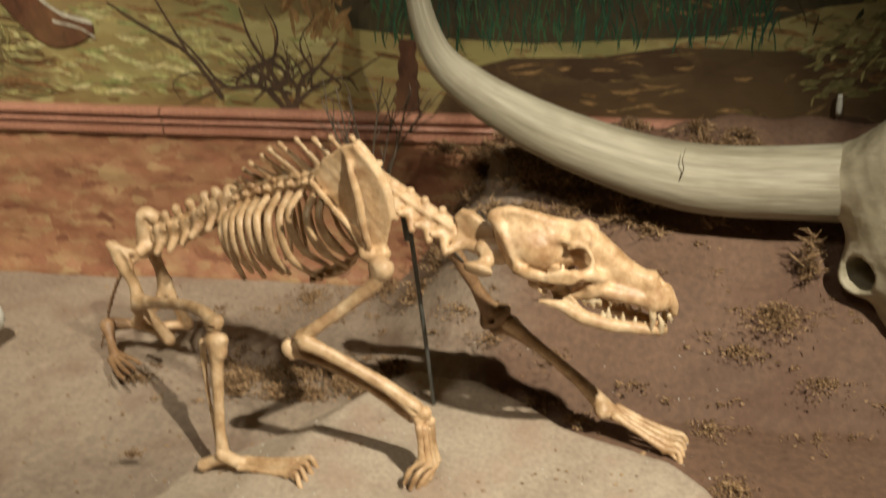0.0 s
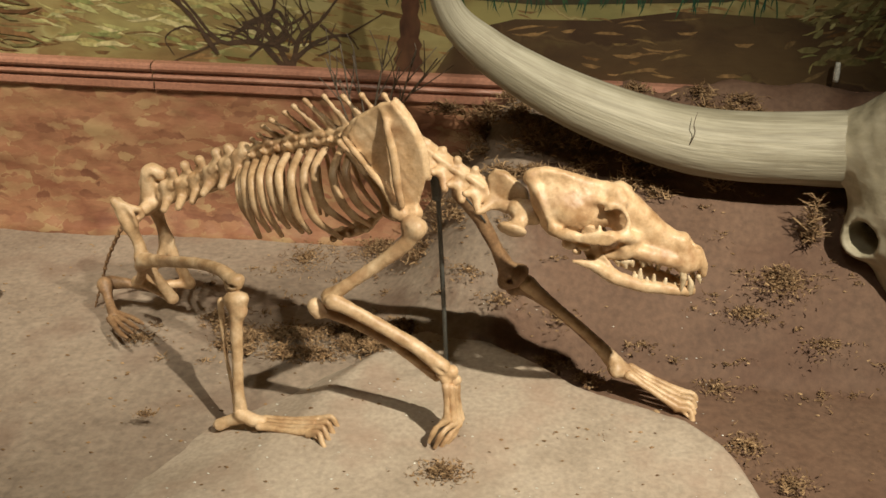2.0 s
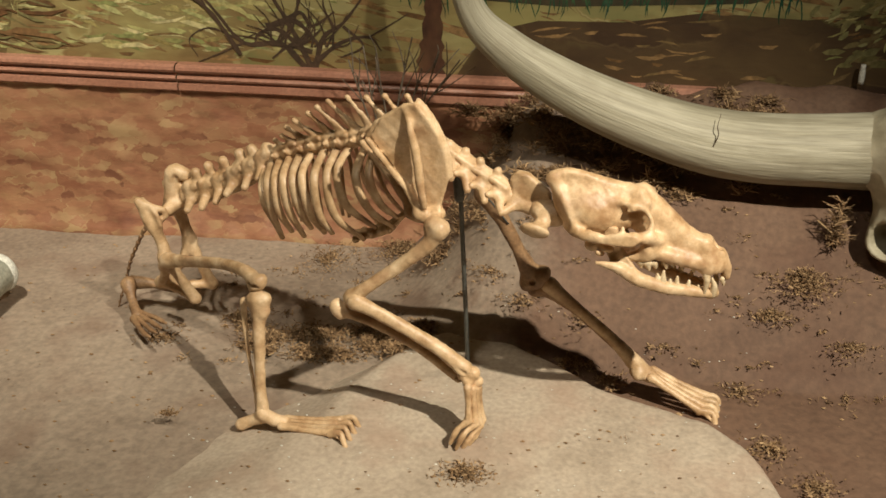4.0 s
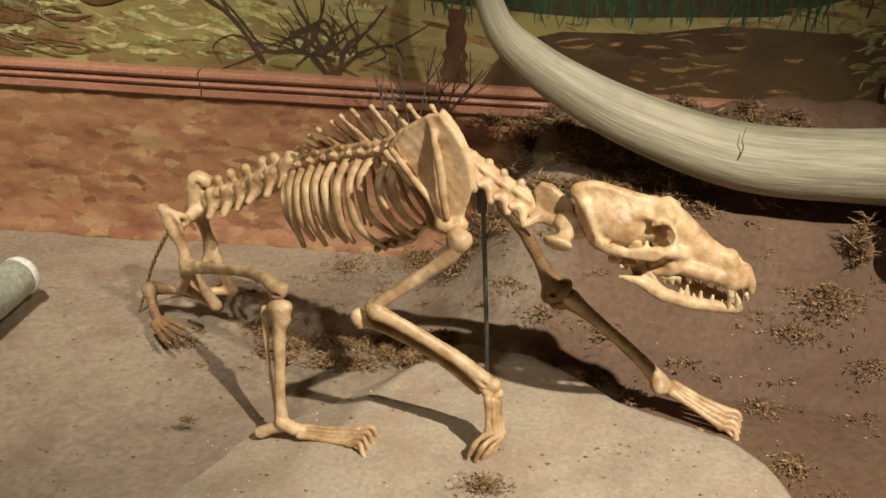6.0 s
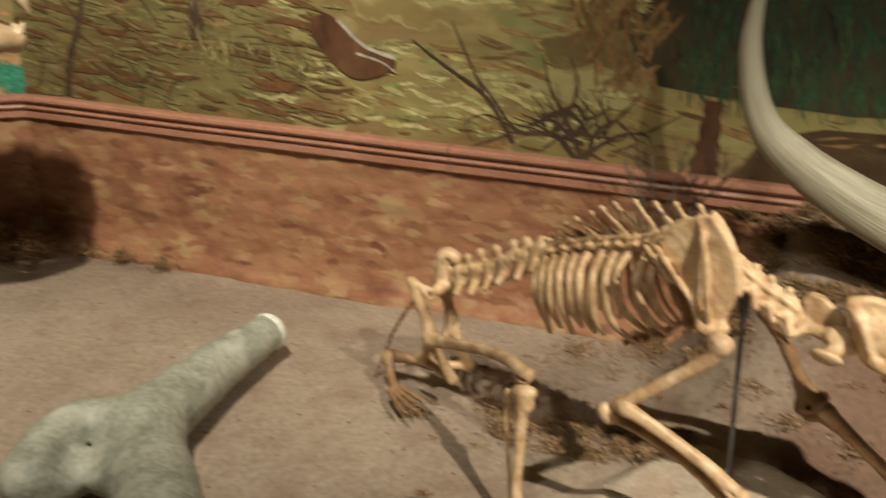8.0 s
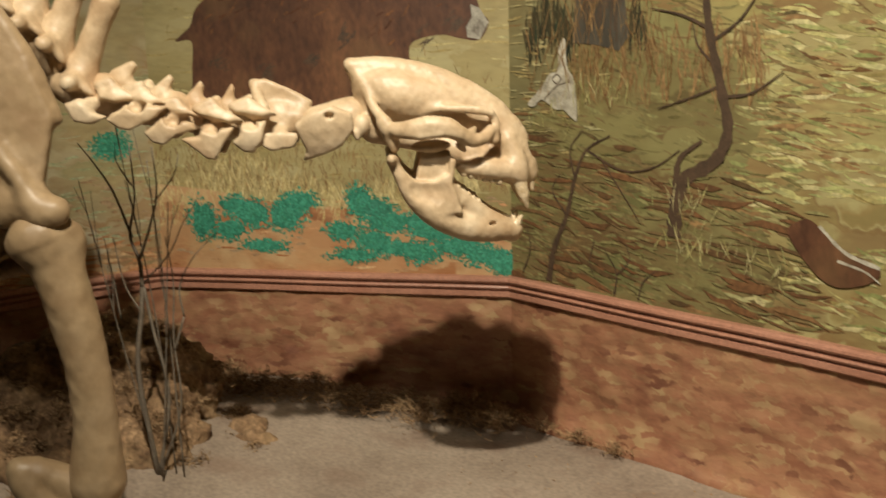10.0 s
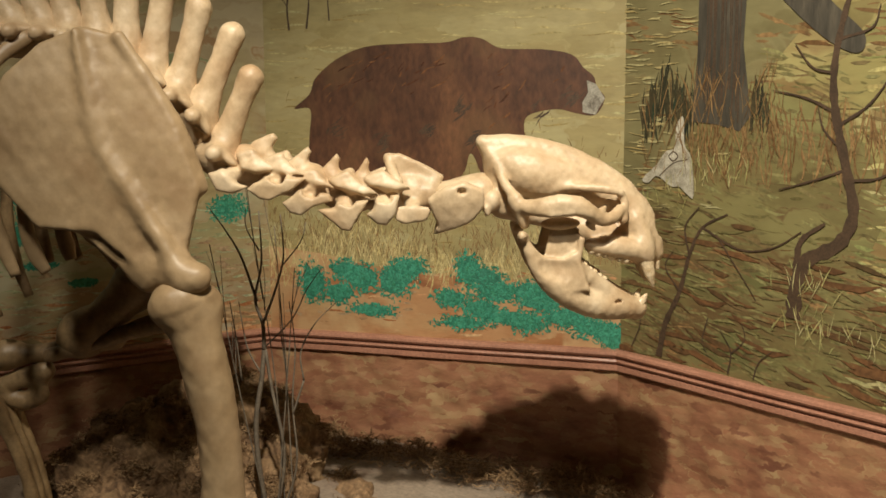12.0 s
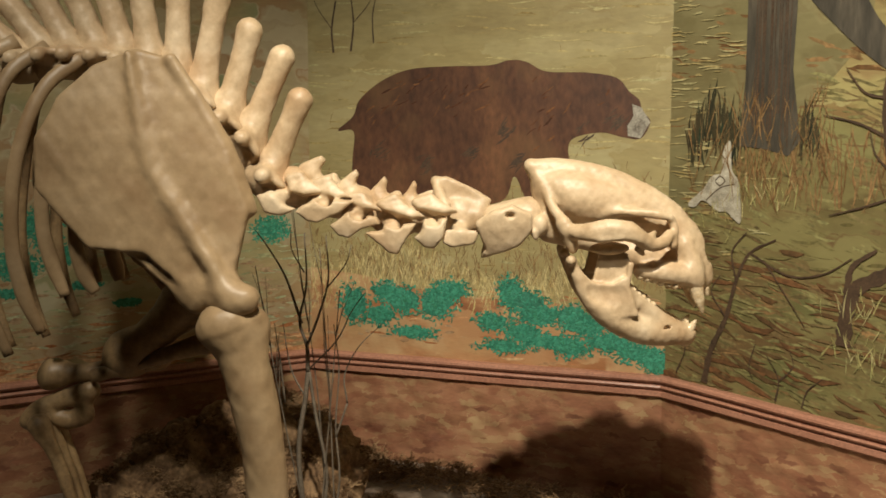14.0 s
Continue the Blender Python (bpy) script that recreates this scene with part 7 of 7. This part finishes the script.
def grey_head(b):
    b.chain([(-1.167, 2.201, 0.068), (-1.177, 1.993, 0.074), (-1.167, 1.755, 0.082)], [0.044, 0.056, 0.070], 0.02)
    b.ell((-1.146, 1.721, 0.100), (0.05, 0.06, 0.05), (0.7, 0.5, 0), k=0.03)
    b.chain([(-1.154, 1.710, 0.080), (-1.254, 1.696, 0.100), (-1.277, 1.616, 0.100), (-1.261, 1.521, 0.080)], [0.06, 0.045, 0.045, 0.05], 0.03)
    b.chain([(-1.142, 1.710, 0.070), (-1.024, 1.578, 0.070), (-0.919, 1.422, 0.070), (-0.851, 1.250, 0.050)], [0.065, 0.075, 0.08, 0.05], 0.04)
    b.chain([(-1.053, 1.586, 0.070), (-1.193, 1.611, 0.060), (-1.246, 1.553, 0.050)], [0.05, 0.04, 0.05], 0.03)
    b.ell((-1.179, 1.574, 0.110), (0.045, 0.04, 0.04), k=0.02, cut=True)


bone("cranium", 0.005, stub, M_GREY, grey_head)


def chalk_end(b):
    way = np.array((-1.167, 2.201, 0.068)) - np.array((-1.177, 1.993, 0.074))
    b.ell((-1.165, 2.208, 0.068), (0.028, 0.046, 0.046), way, k=0.01)
    b.ell((-1.161, 2.240, 0.080), (0.03, 0.02, 0.02), way, k=0.01, cut=True)


bone("broken_end", 0.003, stub, M_CHALK, chalk_end, "chalky white broken end")

# ---- a loose forepaw on the floor before the side wall ----
paw = anchor("bear_paw", (-1.877, 1.741, 0.000), "brown bear forepaw bones lying on the sand", "bones")
for k in range(5):
    d = np.array((0.035, 0.03, 0)) * (k - 2)
    a, m, e = np.array((-1.869, 1.589, 0.030)) + d * 0.5, np.array((-1.827, 1.721, 0.035)) + d, np.array((-1.780, 1.810, 0.030)) + d * 1.2
    bone("metacarpal", 0.004, paw, M_BEAR_DARK, long_bone([tuple(a), tuple((a + m) / 2), tuple(m)], [0.015, 0.010, 0.014], k=0.004))
    bone("toe", 0.004, paw, M_BEAR_DARK, long_bone([tuple(m + (e - m) * 0.1), tuple(m + (e - m) * 0.6 + (0, 0, 0.012)), tuple(e - (0, 0, 0.012))], [0.013, 0.010, 0.006], k=0.004))
bone("forearm", 0.006, paw, M_BEAR_DARK, long_bone([(-1.871, 1.560, 0.030), (-2.031, 1.489, 0.050), (-2.167, 1.383, 0.060), (-2.269, 1.273, 0.060)], [0.034, 0.024, 0.026, 0.036], k=0.01))

# ---- earth hump against the side wall ----
def hump(b):
    """Heaped plaster earth: many lumps run together."""
    rng = random.Random(9)
    b.ell((-2.90, 1.74, 0.05), (0.24, 0.20, 0.30), k=0.05)
    b.ell((-2.95, 1.42, 0.06), (0.26, 0.28, 0.26), k=0.08)
    b.ell((-2.72, 1.62, 0.02), (0.22, 0.22, 0.18), k=0.08)
    for _ in range(90):
        x, y = rng.uniform(-3.15, -2.50), rng.uniform(1.15, 1.90)
        top = 0.33 * math.exp(-((x + 2.93) / 0.24) ** 2) * (0.75 + 0.25 * math.sin(y * 9)) + 0.03
        r = rng.uniform(0.03, 0.075)
        b.ell((x, y, top - r * 0.4), (r, r * rng.uniform(0.6, 1.0), r * rng.uniform(0.5, 0.8)), (rng.gauss(0, 1), rng.gauss(0, 1), 0.2), k=0.03)


M_HUMP = mat("heaped_earth", [(0.10, 0.055, 0.028), (0.20, 0.12, 0.06), (0.34, 0.22, 0.12)], 11, 0.9, 0.8, 8, mottle=((0.30, 0.20, 0.10), 9, 0.5), grain=0.3)
hump_ob = bone("earth_hump", 0.010, None, M_HUMP, hump)
out = [v.normal.copy() for v in hump_ob.data.vertices]
for v, normal in zip(hump_ob.data.vertices, out):
    p = v.co + hump_ob.location
    v.co += normal * (0.055 * noise.fractal(p * 7, 0.8, 2.1, 5) + 0.012 * noise.noise(p * 38))
tagged(hump_ob, "lumpy reddish earth hump against the wall", "ground", "", "structure")


# ---- dry moss, crumbs and twigs ----
def fibres(rng, centre, spread, count, length, lift=0.5, normal=None):
    verts, faces = [], []
    c = np.array(centre, float)
    for _ in range(count):
        r = min(1.3, abs(rng.gauss(0, 0.5)))
        a = rng.uniform(0, 2 * math.pi)
        p = c + np.array((spread[0] * r * math.cos(a), spread[1] * r * math.sin(a), spread[2] * (1 - r * 0.7) * rng.random()))
        d = np.array((rng.gauss(0, 1), rng.gauss(0, 1), abs(rng.gauss(0, lift))))
        d = d / np.linalg.norm(d) * rng.uniform(*length)
        side = np.cross(d, (rng.gauss(0, 1), rng.gauss(0, 1), rng.gauss(0, 1)))
        side = side / (np.linalg.norm(side) + 1e-9) * rng.uniform(0.0006, 0.0017)
        bow = np.array((rng.gauss(0, 1), rng.gauss(0, 1), rng.gauss(0, 0.6))) * np.linalg.norm(d) * 0.22
        k = len(verts)
        verts += [p - side, p + side, p + d * 0.5 + bow + side, p + d * 0.5 + bow - side, p + d + side * 0.3, p + d - side * 0.3]
        faces += [(k, k + 1, k + 2, k + 3), (k + 3, k + 2, k + 4, k + 5)]
    return verts, faces


HEAPS = {}


def moss(name, centre, spread, count, seed, length=(0.004, 0.012)):
    """Adds a tangled tuft to the moss of that name."""
    v, f = fibres(random.Random(seed), centre, spread, count, length)
    verts, faces = HEAPS.setdefault(name, ([], []))
    k = len(verts)
    verts.extend(v)
    faces.extend(tuple(q + k for q in face) for face in f)


CLUMPS = [
    ((-0.065, 1.696, 0.024), (0.075, 0.05, 0.03), 420), ((-0.425, 2.146, -0.001), (0.10, 0.05, 0.03), 420), ((-0.306, 2.122, 0.002), (0.06, 0.05, 0.03), 320), ((-0.527, 2.122, -0.001), (0.07, 0.05, 0.025), 260),
    ((-0.328, 2.556, 0.003), (0.09, 0.10, 0.04), 420), ((-0.495, 2.498, -0.001), (0.08, 0.12, 0.02), 200), ((0.096, 2.087, 0.012), (0.05, 0.04, 0.03), 220), ((0.174, 2.045, -0.000), (0.04, 0.03, 0.02), 120),
    ((0.537, 2.212, 0.149), (0.07, 0.09, 0.05), 420), ((0.471, 2.161, 0.103), (0.06, 0.04, 0.02), 140), ((0.114, 2.143, 0.084), (0.05, 0.05, 0.015), 90), ((-0.011, 2.166, 0.101), (0.07, 0.05, 0.012), 70),
    ((0.417, 2.045, -0.001), (0.05, 0.04, 0.012), 60), ((0.446, 1.871, -0.001), (0.05, 0.05, 0.015), 130), ((0.505, 1.769, -0.000), (0.05, 0.05, 0.015), 130), ((-0.614, 1.801, 0.024), (0.02, 0.015, 0.012), 40),
    ((-0.749, 2.095, -0.000), (0.06, 0.04, 0.012), 110), ((0.269, 2.111, 0.048), (0.08, 0.05, 0.01), 60), ((0.194, 1.823, 0.025), (0.02, 0.03, 0.012), 24), ((0.116, 1.814, 0.024), (0.02, 0.015, 0.01), 24),
    ((0.618, 2.124, 0.066), (0.07, 0.06, 0.015), 120), ((-0.075, 2.233, 0.127), (0.08, 0.05, 0.012), 80),
]
for i, (c, spread, count) in enumerate(CLUMPS):
    moss("sand_moss", c, (spread[0], spread[1], spread[2] * 0.55), int(count * 2.6), 100 + i)
for i, (c, spread, count) in enumerate([((-0.073, 2.577, 0.320), (0.07, 0.02, 0.06), 300), ((0.036, 2.437, 0.315), (0.08, 0.02, 0.06), 320), ((-0.164, 2.575, 0.344), (0.06, 0.015, 0.03), 160), ((0.145, 2.405, 0.294), (0.06, 0.02, 0.03), 160), ((0.597, 2.282, 0.205), (0.018, 0.02, 0.10), 260), ((0.239, 2.373, 0.272), (0.05, 0.02, 0.03), 160)]):
    moss("wall_moss", c, spread, count, 200 + i, (0.01, 0.035))
rng = random.Random(77)
# moss heaped along the angled wall, partly standing in for the bear's shadow
for i in range(16):
    u = 0.02 + 1.15 * i / 15
    c = on_wall(FRAME_B, u, 0.03 + 0.06 * smooth(0.2, 0.9, u), rng.uniform(0.08, 0.20))
    moss("wall_moss", c, (0.12, 0.10, 0.07), 420, 300 + i, (0.015, 0.045))
seeds = [v.co + hump_ob.location for v, normal in zip(hump_ob.data.vertices, out) if normal.z > 0.1]
for i in range(150):
    moss("wall_moss", tuple(rng.choice(seeds)), (0.05, 0.05, 0.03), 130, 330 + i, (0.008, 0.026))
for i in range(4):
    moss("wall_moss", on_wall(FRAME_A, 0.03 + 0.14 * i, 0.01, 0.06), (0.07, 0.04, 0.03), 150, 360 + i, (0.012, 0.03))

for i in range(60):
    x, y = rng.uniform(-0.28, 0.50), rng.uniform(2.36, 2.58)
    moss("wall_moss", (x, y, floor_z(x, y) + 0.004), (0.05, 0.035, 0.02), 130, 400 + i, (0.008, 0.028))
for i in range(110):
    x, y = rng.uniform(-0.75, 0.75), rng.uniform(2.02, 2.45)
    if inside_mound(x, y) < -0.02:
        moss("sand_moss", (x, y, floor_z(x, y) + 0.001), (rng.uniform(0.015, 0.05), rng.uniform(0.01, 0.03), 0.004), rng.randint(10, 34), 500 + i, (0.004, 0.013))
for i in range(22):
    x, y = rng.uniform(-0.62, -0.18), rng.uniform(2.06, 2.20)
    moss("sand_moss", (x, y, max(floor_z(x, y), mound_z(x, y)) + 0.002), (0.05, 0.03, 0.018), 150, 640 + i, (0.006, 0.018))

for name, label in (("sand_moss", "tangled dry brown moss in tufts on the sand"), ("wall_moss", "dark dry moss at the foot of the walls, thickened to stand for shade")):
    tagged(place(name, raw_mesh(name, *HEAPS[name], False), M_MOSS), label, "moss", "", "stuff")

verts, faces = [], []
rng = random.Random(31)
for _ in range(900):
    x, y = rng.uniform(-2.0, 0.95), rng.uniform(1.2, 2.55)
    z = max(floor_z(x, y), mound_z(x, y)) + 0.001
    r = rng.uniform(0.001, 0.0038)
    k = len(verts)
    for q in range(4):
        a = q * 1.57 + rng.uniform(-0.5, 0.5)
        verts.append((x + r * 1.6 * math.cos(a), y + r * math.sin(a), z + rng.uniform(0, 0.001)))
    verts.append((x, y, z + r * 0.8))
    faces += [(k + q, k + (q + 1) % 4, k + 4) for q in range(4)]
tagged(place("crumbs", raw_mesh("crumbs", verts, faces, False), M_MOSS), "scattered crumbs of bark and grit", "crumbs", "", "stuff")


verts, faces = [], []
for _ in range(260):
    x, y = rng.uniform(-0.6, 0.45), rng.uniform(1.2, 2.2)
    z, r = max(floor_z(x, y), mound_z(x, y)) + 0.0012, rng.uniform(0.0008, 0.0026)
    k = len(verts)
    verts += [(x - r, y, z), (x, y - r * 0.7, z), (x + r * 1.2, y, z), (x, y + r * 0.6, z), (x, y, z + r * 0.6)]
    faces += [(k + q, k + (q + 1) % 4, k + 4) for q in range(4)]
tagged(place("plaster_flecks", raw_mesh("plaster_flecks", verts, faces, False), M_CHALK), "tiny white plaster flecks on the rock", "flecks", "", "stuff")


def shrub(name, lines, label):
    ob = anchor(name, lines[0][0][0], label, "shrub")
    for pts, r0, r1 in lines:
        bm = bmesh.new()
        tube(bm, [tuple(p) for p in pts], [r0, (r0 + r1) / 2, r1], 6, 5)
        part("twig", bm, M_TWIG, ob)
    return ob


def sprays(rng, base, tips, r):
    """Side twigs that fork off the main stems."""
    out = []
    for tip in tips:
        b, t = np.array(base, float), np.array(tip, float)
        mid = (b + t) / 2 + np.array((rng.gauss(0, 0.01), rng.gauss(0, 0.01), 0))
        out.append(([tuple(b), tuple(mid), tuple(t)], r, r * 0.45))
        for _ in range(4):
            s = mid + (t - mid) * rng.uniform(0, 0.8)
            e = s + (t - b) * rng.uniform(0.15, 0.3) + np.array((rng.gauss(0, 0.025), rng.gauss(0, 0.02), rng.gauss(0, 0.012)))
            out.append(([tuple(s), tuple((s + e) / 2 + rng.gauss(0, 0.003)), tuple(e)], r * 0.5, r * 0.25))
    return out


rng = random.Random(12)
BASE = (-0.344, 2.575, 0.182)
shrub("dry_shrub", sprays(rng, BASE, [(-0.277, 2.480, 0.547), (-0.418, 2.480, 0.494), (-0.384, 2.480, 0.526), (-0.358, 2.480, 0.502), (-0.221, 2.480, 0.518), (-0.175, 2.480, 0.501), (-0.258, 2.480, 0.480)], 0.0032), "dead grey shrub standing before the rail")
FOOT = tuple(np.array((-2.473, 1.542, -0.005)) * (1, 1, 0) + np.array((0, 0, floor_z(*(-2.473, 1.542, -0.005)[:2]) - 0.01)))
LINES = [([FOOT, (-2.493, 1.518, 0.330), (-2.480, 1.534, 0.502), (-2.475, 1.540, 0.579)], 0.0075, 0.006), ([FOOT, (-2.436, 1.570, 0.270), (-2.463, 1.554, 0.455), (-2.473, 1.542, 0.571)], 0.005, 0.0045),
         ([(-2.475, 1.539, 0.571), (-2.476, 1.538, 0.641), (-2.488, 1.524, 0.709), (-2.476, 1.539, 0.808), (-2.478, 1.536, 0.943)], 0.006, 0.0016), ([(-2.476, 1.538, 0.641), (-2.445, 1.560, 0.734), (-2.430, 1.578, 0.824), (-2.433, 1.574, 0.936)], 0.004, 0.0014),
         ([(-2.485, 1.528, 0.702), (-2.519, 1.503, 0.821), (-2.546, 1.470, 0.897), (-2.569, 1.442, 0.949)], 0.004, 0.0012), ([(-2.473, 1.542, 0.579), (-2.409, 1.588, 0.660), (-2.384, 1.617, 0.735), (-2.360, 1.646, 0.788)], 0.0025, 0.001),
         ([FOOT, (-2.400, 1.583, 0.246), (-2.403, 1.579, 0.433), (-2.397, 1.587, 0.586), (-2.405, 1.577, 0.707)], 0.0035, 0.0012), ([(-2.524, 1.497, 0.484), (-2.532, 1.487, 0.608), (-2.540, 1.477, 0.700)], 0.0028, 0.001),
         ([(-2.480, 1.534, 0.502), (-2.513, 1.510, 0.577), (-2.525, 1.495, 0.700)], 0.003, 0.001), ([(-2.435, 1.572, 0.794), (-2.401, 1.613, 0.862), (-2.391, 1.625, 0.914)], 0.0022, 0.001), ([(-2.479, 1.535, 0.838), (-2.499, 1.510, 0.898), (-2.500, 1.509, 0.950)], 0.0022, 0.001),
         ([(-2.383, 1.603, 0.494), (-2.387, 1.598, 0.571), (-2.363, 1.628, 0.647), (-2.324, 1.674, 0.707)], 0.0025, 0.001), ([(-2.403, 1.579, 0.402), (-2.383, 1.603, 0.494)], 0.003, 0.0025)]
twig_rng = random.Random(21)
for a, b_ in (((-2.473, 1.542), 0.95), ((-2.44, 1.57), 0.90), ((-2.51, 1.51), 0.86), ((-2.40, 1.60), 0.80)):
    foot = np.array(FOOT) + (twig_rng.gauss(0, 0.03), twig_rng.gauss(0, 0.03), 0)
    tip = np.array((a[0] + twig_rng.gauss(0, 0.03), a[1] + twig_rng.gauss(0, 0.03), b_))
    LINES += sprays(twig_rng, tuple(foot), [tuple(tip)], 0.0024)
shrub("dry_shrub", LINES, "leafless grey shrub beside the bear's foreleg")

# a thin peg on the mural
bm = bmesh.new()
P = np.array((0.675, 2.610, 0.439))
tube(bm, [tuple(P), tuple(P + (0, 0, 0.02)), tuple(P + (0, 0, 0.042))], [0.006, 0.007, 0.005], 8, 3)
tagged(part("peg", bm, M_CHALK), "small pale peg on the rail before the mural", "peg")
